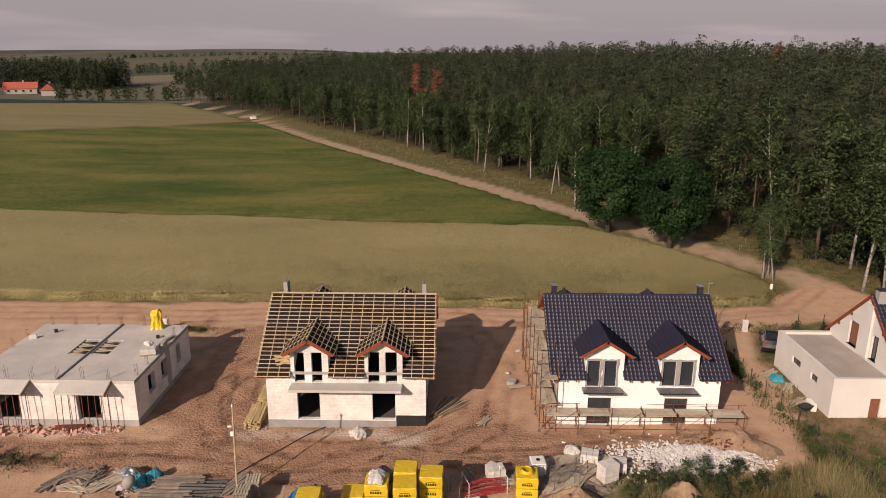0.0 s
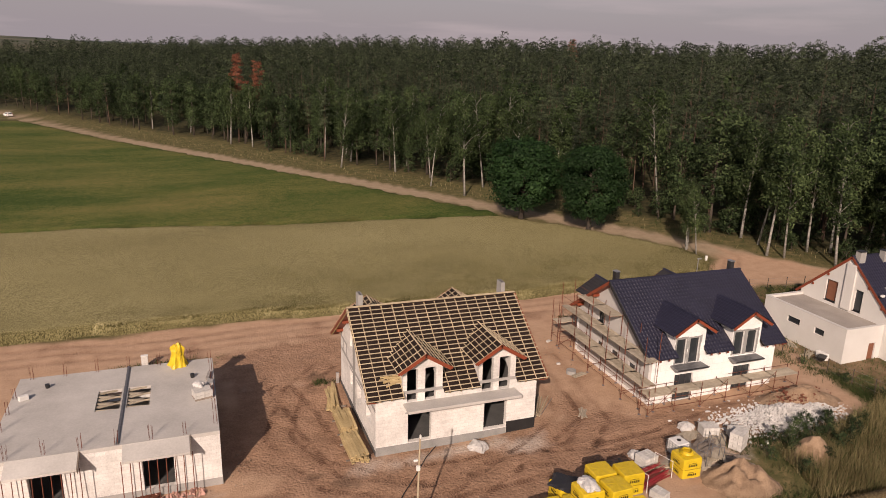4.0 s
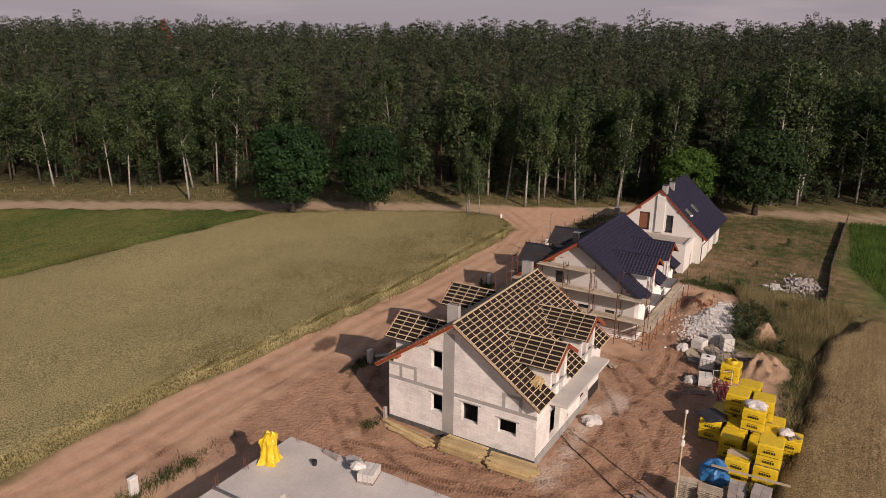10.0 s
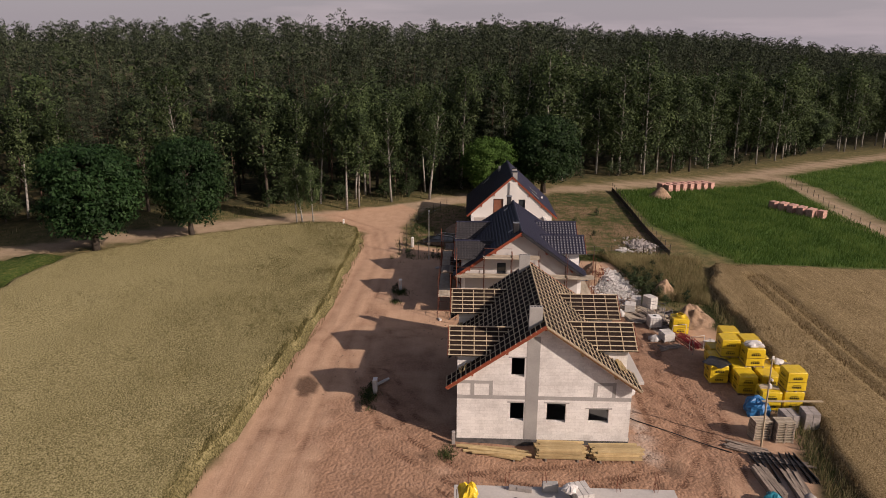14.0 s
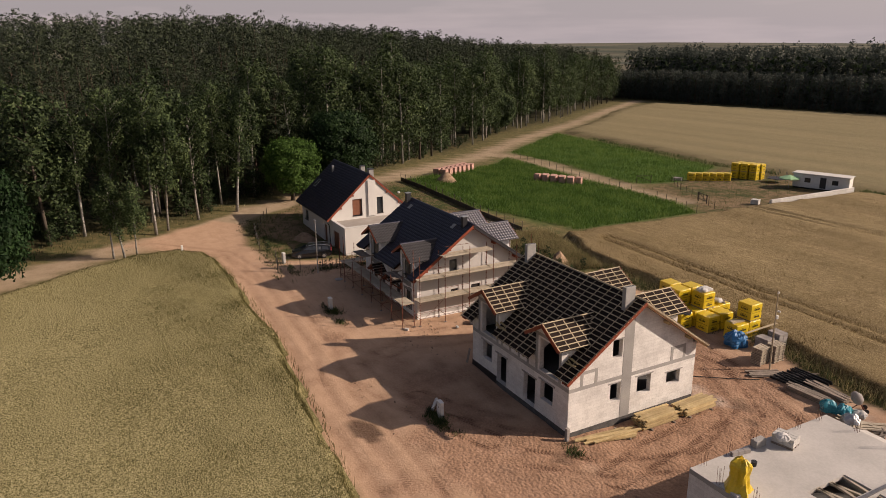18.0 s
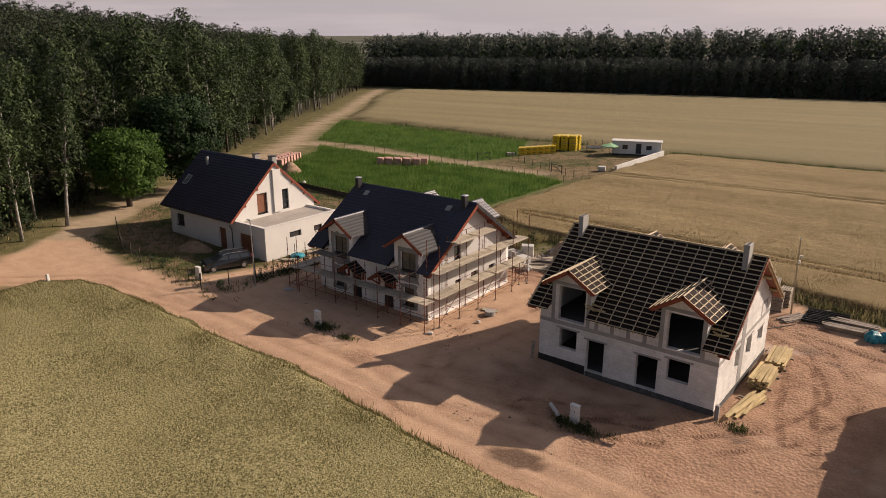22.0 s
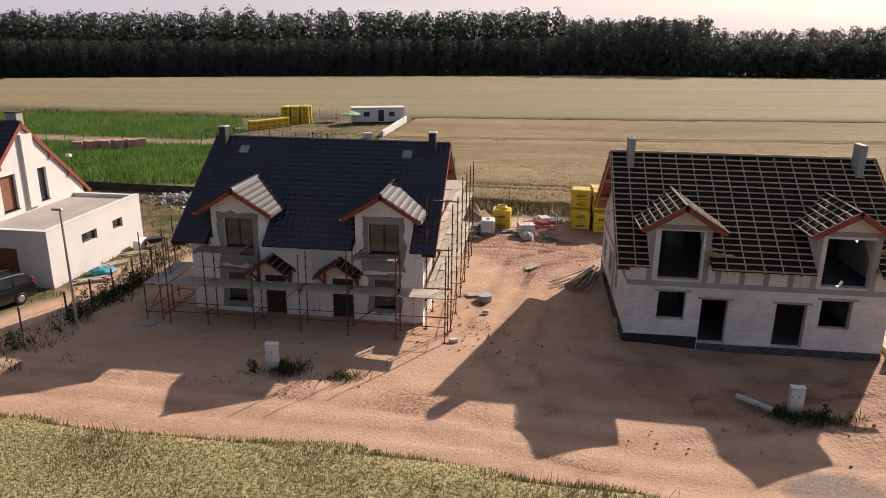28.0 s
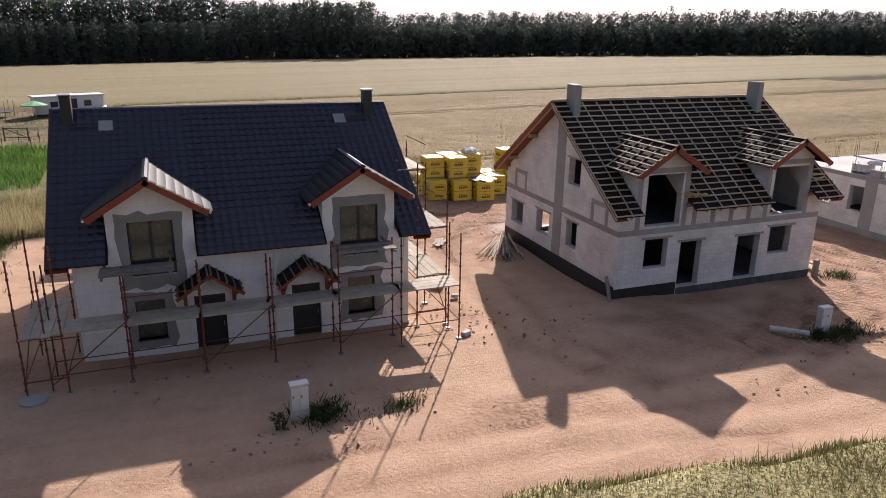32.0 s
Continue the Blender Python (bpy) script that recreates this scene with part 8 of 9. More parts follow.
for cx, cy, sx_, sy_, hh, k in ((19.2, 43.8, 1.7, 0.9, 0.75, 1300), (17.2, 43.2, 1.6, 0.9, 0.45, 800), (21.6, 43.6, 1.3, 0.8, 0.55, 700), (16.0, 44.4, 2.2, 0.9, 0.06, 350)):
    for i in range(k):
        u, v = rr.gauss(0, 1), rr.gauss(0, 1)
        x, y = cx + sx_ * u, cy + sy_ * v
        pts.append((x, y, g(x, y) + hh * math.exp(-0.5 * (u * u + v * v)) * rr.uniform(0.75, 1.15)))
debris("white_rubble", pts, 0.04, 0.21, lime_rubble, "heap of broken white blocks", "rubble", 31)
debris("brick_rubble", [(21.4 + rr.gauss(0, 1.0), 45.0 + rr.gauss(0, 0.45), g(22, 45.2) + rr.uniform(0.5, 1.05)) for _ in range(260)], 0.05, 0.16, rust_steel, "broken red brick on the rubble heap", "rubble", 32)
debris("yard_rubble", [(33.6 + rr.gauss(0, 1.3), 37.4 + rr.gauss(0, 0.8), g(33.6, 37.4) + rr.uniform(0.05, 0.45)) for _ in range(320)], 0.10, 0.34, grey_block, "pale broken slabs in the yard", "rubble", 33)
st = []
for cx, cy, sx_, sy_, k in ((-6, 48.0, 5, 0.5, 90), (-29, 48.0, 5, 0.4, 110), (-21, 50.5, 0.8, 2.2, 40), (8, 60, 1.2, 2.5, 40), (-13, 48.5, 1, 1.5, 30), (5, 62, 2.5, 3, 50), (16, 67.5, 3, 0.8, 40), (-6, 67, 1.6, 0.8, 25), (20, 62.5, 4, 1.2, 35), (2, 43, 9, 2, 70), (-30, 67, 4, 1.5, 40), (0, 67, 12, 3, 60)):
    st += [(rr.gauss(cx, sx_ * 0.6), rr.gauss(cy, sy_ * 0.6)) for _ in range(k)]
debris("loose_stones", [(x, y, g(x, y) + 0.01) for x, y in st], 0.03, 0.11, clod, "stones and block crumbs scattered on the dirt", "stones", 34)
debris("red_rubble", [(rr.uniform(-33, -23), rr.gauss(48.0, 0.35), g(-28, 48) + 0.06) for _ in range(170)], 0.12, 0.42, red_brick, "broken pinkish bricks along the shell's front", "rubble", 35)
boards("brick_boards", -27.0, 48.2, g(-27, 48.2) + 0.02, 12, 2.6, 0.16, 0.07, rust_steel, 2, "red-brown steel props lying in a bundle", 0.2, 3, 3, "props")
# timber by the block house
for x, y, n, L, ly, a, lab in ((-13.2, 57.6, 14, 4.0, 3, 84, "pale yellow boards lying loose beside the house wall"), (-13.1, 53.2, 42, 3.1, 7, 90, "stack of pale yellow battens on bearers"), (-13.2, 49.7, 36, 3.2, 6, 92, "stack of pale yellow planks on bearers")):
    boards("timber_stack", x, y, g(x, y) + 0.08, n, L, 0.19, 0.09, timber, a, lab, 0.45 if n < 20 else 0.22, ly, 9.0 if n < 20 else 2.5, "timber", "timber stacks")
    for k in (-1, 1):
        solid("bearer", Shape().box(-0.06, -0.8, 0, 0.06, 0.8, 0.1), old_wood, "short timber bearer under stacked planks", "timber", (x, y + k * L * 0.33, g(x, y) - 0.02), 90, "bearers")
h = thing("pole_pile", "bundle of peeled poles and battens leaning out beside the house", "timber", (1.6, 51.2, g(1.6, 51.2)), 62, "timber stacks")
for i in range(34):
    y, z = rr.gauss(0, 0.35), abs(rr.gauss(0, 0.22)) + 0.05
    part("pole", Shape().tube([(-1.6 + rr.uniform(-0.3, 0.3), y * 0.6, z), (1.6 + rr.uniform(-0.4, 0.4), y * 1.8, z * 0.6 + 0.03)], 0.04, 6), batten_wood if i % 3 else old_wood, h)
boards("pallet_wood", 7.6, 55.0, g(7.6, 55), 9, 1.5, 0.12, 0.04, plank_wood, 12, "broken pallet lying on the dirt", 0.1, 2, 5, "pallet")
boards("board_pile", 4.6, 49.2, g(4.6, 49.2), 6, 1.4, 0.14, 0.04, plank_wood, 65, "few boards lying on the dirt", 0.2, 2, 20, group="old board piles")
soft_bag("cement_bag", -4.9, 47.3, g(-4.9, 47.3), 0.6, 0.5, 0.55, lime_rubble, "white blocks and a bag beside the terrace opening", "bag", 11)
for x, y, s_ in ((8.3, 61.9, 0.2), (7.0, 57.5, 0.17)):
    solid("loose_block", Shape().chamfer_box(-s_, -s_ * 0.6, 0, s_, s_ * 0.6, s_ * 0.9, 0.02), pale_block, "white block lying on the dirt", "block", (x, y, g(x, y) - 0.02), rr.uniform(0, 180), "loose blocks")
for x, y in ((23.4, 62.6), (7.2, 55.6)):
    solid("manhole_ring", Shape().tube([(0, 0, 0), (0, 0, 0.12 if x > 20 else 0.35)], 0.42, 18), concrete, "round concrete manhole cover in the dirt", "manhole", (x, y, g(x, y) - 0.05), smooth=False)
# battens left lying on the block house's roof, and a heap of brown soil behind it
for i, (slope, u, s, n_, ln, label) in enumerate(((Slope((-11.97 + RW, 48.64 + RY, RZ), (1, 0, 0), (0, 1, -SL)), 8.75, 6.6, 7, 0.9, "short batten ends lying on the roof beside a dormer"), (Slope((-11.97 + RW, 48.64 + RY, RZ), (1, 0, 0), (0, 1, -SL)), 1.1, 6.2, 4, 0.8, "few batten ends lying on the roof"), (Slope((-11.97 + RW, 48.64 + RY, RZ), (1, 0, 0), (0, -1, -SL)), 2.0, 6.3, 14, 1.1, "heap of orange-brown boards on the roof by the dormer"))):
    h = thing("board_pile", label, "boards", tuple(slope.at(u, s, 0.0)), 0, "boards on the roof")
    for k in range(n_):
        a = slope.at(u + rr.uniform(-0.35, 0.35), s + rr.uniform(-0.3, 0.3), 0.03 + 0.035 * (k % 4)) - slope.at(u, s, 0.0)
        w = (slope.u + slope.d * rr.uniform(-0.35, 0.35)) * ln * rr.uniform(0.4, 0.6)
        part("board", Shape().beam(a - w, a + w, 0.1, 0.035, slope.n), timber, h)
# upright boards at the north-west and north-east corners of the block house
solid("prop_board", Shape().beam((0, 0, 0), (0.1, -0.35, 1.25), 0.2, 0.05), old_wood, "old board leaning against the house corner", "board", (0.45, 60.35, g(0.4, 60.3) - 0.05))
solid("meter_post", Shape().chamfer_box(-0.12, -0.12, 0, 0.12, 0.12, 1.0, 0.02), grey_block, "dark block post at the house corner", "post", (-12.25, 60.2, g(-12, 60) - 0.05))
# on the concrete slab of the shell
def slab_z():
    return 3.93 - 0.50
wrap = soft_bag("wrapped_pillar", -24.45, 59.3, slab_z(), 0.48, 0.44, 1.7, yellow_wrap, "yellow film wrapped round a stub of pillar", "wrapped pillar", 13, profile=(1.3, 1.15, 1.0, 0.92, 0.86, 0.82, 0.86, 0.95, 0.85, 0.4), folds=0.11)
solid("insulation_board", Shape().chamfer_box(-0.55, -0.5, 0, 0.55, 0.5, 0.08, 0.02), lime_rubble, "pale board under the wrapped pillar", "board", (-24.4, 59.4, slab_z()))
block_stack(-22.9, 53.6, slab_z(), 2, 3, 2, (0.6, 0.3, 0.24), pale_block, 15, "white blocks stacked on the concrete slab", on_pallet=True)
soft_bag("cement_bag", -23.1, 54.2, slab_z() + 0.6, 0.35, 0.3, 0.3, lime_rubble, "white bag on blocks", "bag", 14)
block_stack(-22.4, 56.6, slab_z(), 3, 1, 1, (0.4, 0.24, 0.24), grey_block, 80, "three grey hollow blocks on the slab", on_pallet=False)
solid("concrete_stub", Shape().chamfer_box(-0.3, -0.15, 0, 0.3, 0.15, 0.35, 0.03), white_plastic, "pale concrete stub on the slab edge", "stub", (-34.2, 56.5, slab_z()), 30)
for x, y in ((-23.5, 56.9), (-33.0, 58.0)):
    solid("bucket", Shape().tube([(0, 0, 0), (0, 0, 0.28)], [0.13, 0.16], 10), tar, "black builders bucket on the slab", "bucket", (x, y, slab_z()))
# electric cabinets
def cabinet(x, y, tall, label):
    h = thing("meter_cabinet", label, "cabinet", (x, y, g(x, y) - 0.04), rr.uniform(-3, 3), "meter cabinets")
    b = part("body", Shape().chamfer_box(-0.27, -0.14, 0.0, 0.27, 0.14, tall, 0.02), pale_block, h)
    part("cap", Shape().chamfer_box(-0.29, -0.16, tall, 0.29, 0.16, tall + 0.05, 0.015), white_plastic, h)
    for x0 in (-0.255, 0.005):
        d = part("door", Shape().chamfer_box(x0, 0.14, 0.40, x0 + 0.25, 0.16, tall - 0.05, 0.008), white_plastic, b)
        part("lock", Shape().box(x0 + 0.19, 0.16, tall * 0.68, x0 + 0.22, 0.175, tall * 0.68 + 0.08), tar, d)
    return h


cabinet(-5.96, 66.2, 1.15, "pale electric meter cabinet on the bare soil")
cabinet(15.7, 66.3, 1.2, "pale electric meter cabinet among low weeds")
cabinet(31.2, 66.2, 1.2, "pale electric meter cabinet beside the gate")
cabinet(-27.4, 67.7, 1.15, "pale electric meter cabinet on a grassy strip")
solid("white_post", Shape().chamfer_box(-0.14, -0.1, 0, 0.14, 0.1, 1.5, 0.02), white_plastic, "short white post at the field's edge", "post", (37.9, 76.0, g(37.9, 76) - 0.05))
solid("drain_pipe", Shape().tube([(-0.75, 0, 0.12), (0.75, 0, 0.14)], 0.12, 10), pale_block, "short pale pipe lying on the soil", "pipe", (-4.5, 65.9, g(-4.5, 65.9)), -40)
# site pole with lamp and box, and its cable
p = thing("site_lamp_pole", "slim timber pole with lamps and a meter box", "pole", (-11.8, 39.8, g(-11.8, 39.8) - 0.1))
part("pole", Shape().tube([(0, 0, 0), (0.05, 0.05, 3.2), (0.12, 0.06, 6.6)], [0.07, 0.06, 0.045], 7), batten_wood, p)
part("meter_box", Shape().chamfer_box(-0.10, -0.08, 4.4, 0.12, 0.08, 4.7, 0.02), white_plastic, p)
part("lamp", Shape().chamfer_box(-0.26, -0.05, 5.0, 0.0, 0.06, 5.12, 0.02), white_plastic, p)
part("lamp", Shape().chamfer_box(0.07, -0.05, 6.4, 0.17, 0.1, 6.6, 0.02), white_plastic, p)
cab = [(-12.6, 42.0), (-11.4, 43.8), (-10.0, 45.6), (-8.7, 47.4), (-7.6, 48.55)]
solid("power_cable", Shape().tube([(x, y, g(x, y) + 0.04) for x, y in cab], 0.035, 6), tar, "black power cable lying across the dirt", "cable")
lp = thing("street_lamp", "slender grey lamp post on the verge", "street lamp", (26.3, 63.9, g(26.3, 63.9) - 0.1))
part("post", Shape().tube([(0, 0, 0), (0, 0, 3), (0.02, 0, 6.0)], [0.07, 0.055, 0.04], 8), zinc, lp)
part("head", Shape().chamfer_box(-0.1, -0.08, 5.95, 0.4, 0.08, 6.06, 0.03), zinc, lp)
# ---- yard of the finished house ----
def fence(points, pitch, tall, label, wires=3, seed=1, mesh=False):
    h = thing("wire_fence", label, "fence", (points[0][0], points[0][1], 0))
    o = Vector((points[0][0], points[0][1], 0))
    q = random.Random(seed)
    for (x0, y0), (x1, y1) in zip(points, points[1:]):
        n = max(1, round(math.hypot(x1 - x0, y1 - y0) / pitch))
        prev = None
        for i in range(n + 1):
            t = i / n
            x, y = x0 + (x1 - x0) * t, y0 + (y1 - y0) * t
            b = Vector((x, y, g(x, y) - 0.1)) - o
            top = b + Vector((q.uniform(-0.04, 0.04), q.uniform(-0.04, 0.04), tall + 0.1))
            part("post", Shape().tube([b, top], 0.04, 6), dark_bark, h)
            if prev and mesh:
                part("mesh_panel", Shape().hexa([prev[0] + Vector((0, -0.015, 0.1)), b + Vector((0, -0.015, 0.1)), b + Vector((0, 0.015, 0.1)), prev[0] + Vector((0, 0.015, 0.1)), prev[0].lerp(prev[1], 0.5) + Vector((0, -0.015, 0)), b.lerp(top, 0.5) + Vector((0, -0.015, 0)), b.lerp(top, 0.5) + Vector((0, 0.015, 0)), prev[0].lerp(prev[1], 0.5) + Vector((0, 0.015, 0))]), dark_bark, h, "dark mesh panel")
            if prev:
                for k in range(wires):
                    f = (k + 1) / (wires + 0.2)
                    part("wire", Shape().tube([prev[0].lerp(prev[1], f), b.lerp(top, f)], 0.008, 3), grey_steel, h)
            prev = (b, top)
    return h


fence([(52, 62.5), (44, 66.3), (37, 67.4)], 2.4, 1.4, "wire fence on dark posts along the front garden", 3, 1)
fence([(31.5, 67.0), (28.8, 67.6), (27.4, 63), (27.3, 55), (28.4, 46), (29.2, 38), (30, 34.6)], 2.2, 1.5, "wire fence on dark posts between two plots", 3, 2)
fence([(30, 34.6), (40, 34.9), (54, 34.6), (68, 34.3)], 2.0, 1.5, "dark mesh fence between yard and meadow", 2, 3, True)
fence([(92, -6.0), (76, -4.2), (62, -1.0), (50, -0.3), (40, 0.6), (29, 3.4)], 3.2, 1.2, "wire fence on thin posts along the spur track", 2, 4)
fence([(50, -13), (43, -8), (36, -4.5), (29.5, -1)], 2.6, 1.3, "wire fence on thin posts round the far plot", 2, 5)
thuja_meshes = []
for k in range(3):
    s, v, f = make_tree("young", 900 + k, 1)
    tm, cm = s.mesh("trunk", True), raw_mesh("crown", v * np.array([1.35, 1.35, 1.0]), f)
    tm.materials.append(dark_bark)
    cm.materials.append(linden_leaf)
    thuja_meshes.append((tm, cm))
for i in range(13):
    plant("thuja", thuja_meshes[i % 3], 26.9, 63.4 - i * 0.62, 0.085 + 0.01 * (i % 3), i * 50, "small dark thuja in a young hedge", "hedge plant", "young hedge")


def car(x, y, turn, paint, label):
    h = thing("estate_car", label, "car", (x, y, g(x, y)), turn)
    half = [(-2.25, 0.45), (-2.3, 0.75), (-2.2, 1.0), (-2.05, 1.38), (-1.6, 1.47), (-0.2, 1.49), (0.5, 1.40), (1.15, 1.02), (1.95, 0.86), (2.25, 0.66), (2.28, 0.42), (2.15, 0.26), (-2.1, 0.26)]
    s = Shape()
    n = len(half)
    wide = lambda z: 0.88 if z < 0.95 else 0.88 - 0.42 * (z - 0.95)
    s.add([(px, -wide(z), z) for px, z in half] + [(px, wide(z), z) for px, z in half], [tuple(range(n))[::-1], tuple(range(n, 2 * n))] + [(i, (i + 1) % n, n + (i + 1) % n, n + i) for i in range(n)])
    body = part("body", s, paint, h)
    for sd in (-1, 1):
        w = Shape()
        for a in ([(-1.95, 1.05), (-1.85, 1.34), (-1.2, 1.41), (-1.15, 1.05)], [(-1.08, 1.05), (-1.1, 1.41), (-0.15, 1.43), (-0.1, 1.05)], [(-0.03, 1.05), (-0.05, 1.42), (0.4, 1.35), (0.9, 1.05)]):
            p0 = [(px, sd * (wide(z) + 0.004), z) for px, z in a]
            w.prism(p0, (0, sd * 0.012, 0))
        part("side_windows", w, glass, body)
        part("roof_rail", Shape().tube([(-1.9, sd * 0.62, 1.49), (-1.5, sd * 0.6, 1.55), (0.0, sd * 0.6, 1.56), (0.4, sd * 0.62, 1.46)], 0.025, 6), zinc, body)
        part("mirror", Shape().chamfer_box(0.55, sd * 0.98 - 0.09, 1.0, 0.72, sd * 0.98 + 0.09, 1.14, 0.03), paint, body)
        part("headlight", Shape().chamfer_box(2.12, sd * 0.62 - 0.17, 0.66, 2.27, sd * 0.62 + 0.17, 0.80, 0.03), film_glass, body)
        part("tail_light", Shape().chamfer_box(-2.3, sd * 0.74 - 0.08, 0.85, -2.16, sd * 0.74 + 0.08, 1.25, 0.02), red_steel, body)
        for wx in (-1.4, 1.4):
            wh = part("wheel", Shape().tube([(wx, sd * 0.72, 0.32), (wx, sd * 0.74, 0.32), (wx, sd * 0.90, 0.32), (wx, sd * 0.92, 0.32)], [0.27, 0.32, 0.32, 0.28], 16), tar, h)
            part("rim", Shape().tube([(wx, sd * 0.90, 0.32), (wx, sd * 0.93, 0.32)], [0.21, 0.17], 12), zinc, wh)
    part("windscreen", Shape().hexa([(1.12, -0.74, 1.05), (1.12, 0.74, 1.05), (0.55, 0.62, 1.385), (0.55, -0.62, 1.385), (1.14, -0.74, 1.07), (1.14, 0.74, 1.07), (0.57, 0.62, 1.405), (0.57, -0.62, 1.405)]), glass, body)
    part("rear_window", Shape().hexa([(-2.16, -0.66, 1.08), (-2.16, 0.66, 1.08), (-2.07, 0.6, 1.36), (-2.07, -0.6, 1.36), (-2.19, -0.66, 1.08), (-2.19, 0.66, 1.08), (-2.10, 0.6, 1.36), (-2.10, -0.6, 1.36)]), glass, body)
    return h


car(32.2, 62.6, 70, car_paint, "black estate car parked on the drive before the house")
car(-83.5, 306, 120, white_plastic, "white car parked on the far farm track")
for x, y, a in ((30.0, 52.0, 20), (30.3, 54.6, 70), (29.9, 57.2, 40)):
    boards("board_pile", x, y, g(x, y), 8, 1.8, 0.14, 0.05, plank_wood, a, "spare boards beside the garage wall", 0.4, 2, 25, group="old board piles")
soft_bag("tarpaulin", 29.9, 55.9, g(29.9, 55.9), 0.6, 0.5, 0.4, teal_sheet, "small teal sheet beside the garage wall", "tarpaulin", 16)
barrow = thing("wheelbarrow", "dark wheelbarrow standing in the yard", "wheelbarrow", (29.6, 50.2, g(29.6, 50.2)), 30)
part("tray", Shape().hexa([(-0.35, -0.25, 0.35), (0.35, -0.25, 0.3), (0.35, 0.25, 0.3), (-0.35, 0.25, 0.35), (-0.55, -0.35, 0.65), (0.6, -0.35, 0.6), (0.6, 0.35, 0.6), (-0.55, 0.35, 0.65)]), tar, barrow)
part("wheel", Shape().tube([(0.75, -0.04, 0.18), (0.75, 0.04, 0.18)], 0.18, 12), tar, barrow)
for sd in (-1, 1):
    part("handle", Shape().tube([(0.7, sd * 0.1, 0.2), (-0.3, sd * 0.25, 0.35), (-1.0, sd * 0.3, 0.6)], 0.02, 5), grey_steel, barrow)
boards("slab_pile", 31.5, 39.8, g(31.5, 39.8), 10, 1.6, 0.5, 0.06, pale_block, 40, "pale broken slabs propped in a heap", 0.4, 3, 30, "slabs")
# ---- brick pallets and the far plot ----
def brick_cube():
    h = thing("brick_pallet", "pallet of pinkish-red bricks on the meadow", "brick pallet", (0, 0, -60))
    part("pallet", pallet_shape(Shape(), 1.15, 1.15), old_wood, h)
    me = Shape().chamfer_box(-0.13, -0.19, 0, 0.13, 0.19, 0.24, 0.012).mesh("brick")
    me.materials.append(red_brick)
    for i in range(4):
        for j in range(3):
            for k in range(5):
                if k == 4 or i in (0, 3) or j in (0, 2):
                    part("brick", me, None, h).matrix_basis = pose((i - 1.5) * 0.27, (j - 1) * 0.39, 0.125 + k * 0.245)
    return h


bc = brick_cube()
for i in range(5):
    for j in range(2):
        x, y = 56.6 + i * 1.35 + j * 0.4, 3.6 + i * 0.9 + j * 1.5
        copy_thing(bc, pose(x, y, g(x, y) - 0.03, 0, 0, 32 + rr.uniform(-4, 4)))["group"] = "brick pallets"
for i in range(7):
    for j in range(2):
        x, y = 71.6 + i * 1.1 + j * 1.2, 23.6 - i * 1.6 + j * 0.9
        copy_thing(bc, pose(x, y, g(x, y) - 0.03, 0, 0, -55 + rr.uniform(-4, 4)))["group"] = "brick pallets"
for o in (bc, *bc.children_recursive):
    bpy.data.objects.remove(o)
cabin = thing("site_cabin", "long white site cabin with a flat roof", "cabin", (31.4, -29.9, g(32, -30)), 20)
part("body", wall("x", -1.25, 0.1, -4.5, 4.5, 0.3, 2.6, [(-2.8, 1.2, -1.8, 2.0), (-0.9, 0.4, 0.1, 2.3), (1.6, 1.2, 2.6, 2.0)]), white_plastic, cabin)
part("body", wall("x", 1.15, 0.1, -4.5, 4.5, 0.3, 2.6, [(-2.8, 1.2, -1.8, 2.0), (-0.9, 0.4, 0.1, 2.3), (1.6, 1.2, 2.6, 2.0)]), white_plastic, cabin)
part("end_wall", Shape().box(-4.5, -1.15, 0.3, -4.4, 1.15, 2.6), white_plastic, cabin)
part("end_wall", Shape().box(4.4, -1.15, 0.3, 4.5, 1.15, 2.6), white_plastic, cabin)
part("roof", Shape().chamfer_box(-4.7, -1.45, 2.6, 4.7, 1.45, 2.78, 0.04), plaster, cabin)
for a in (-2.8, 1.6):
    part("pane", Shape().box(a, 1.17, 1.2, a + 1.0, 1.2, 2.0), glass, cabin)
part("door", Shape().box(-0.9, 1.17, 0.4, 0.1, 1.2, 2.3), frame_dark, cabin)
part("skid", Shape().box(-4.4, -1.0, 0.0, 4.4, 1.0, 0.3), tar, cabin)
um = thing("parasol", "pale green parasol beside the site cabin", "parasol", (35.2, -26.2, g(35.2, -26)), 0)
part("pole", Shape().tube([(0, 0, 0), (0, 0, 2.3)], 0.03, 6), zinc, um)
part("canopy", Shape().add([(1.7 * math.cos(a * math.tau / 8), 1.7 * math.sin(a * math.tau / 8), 1.85) for a in range(8)] + [(0, 0, 2.4)] + [(1.7 * math.cos(a * math.tau / 8), 1.7 * math.sin(a * math.tau / 8), 1.7) for a in range(8)], [(a, (a + 1) % 8, 8) for a in range(8)] + [(a, 9 + a, 9 + (a + 1) % 8, (a + 1) % 8) for a in range(8)]), green_cloth, um)
for i in range(10):
    y = -11.2 - i * 2.14
    for k in range(2):
        solid("block_course", Shape().chamfer_box(-0.2, -1.05, 0, 0.2, 1.05, 0.5, 0.015), pale_block, "pale low block wall of a new foundation", "block wall", (26.6 + 0.015 * i, y, g(26.6, y) - 0.02 + k * 0.5), 0, "foundation wall")
tm = thing("trampoline", "dark net-sided trampoline frame on the far plot", "trampoline", (40.0, -29.5, g(40, -29.5)))
part("mat", Shape().tube([(0, 0, 0.75), (0, 0, 0.82)], 1.7, 18), tar, tm)
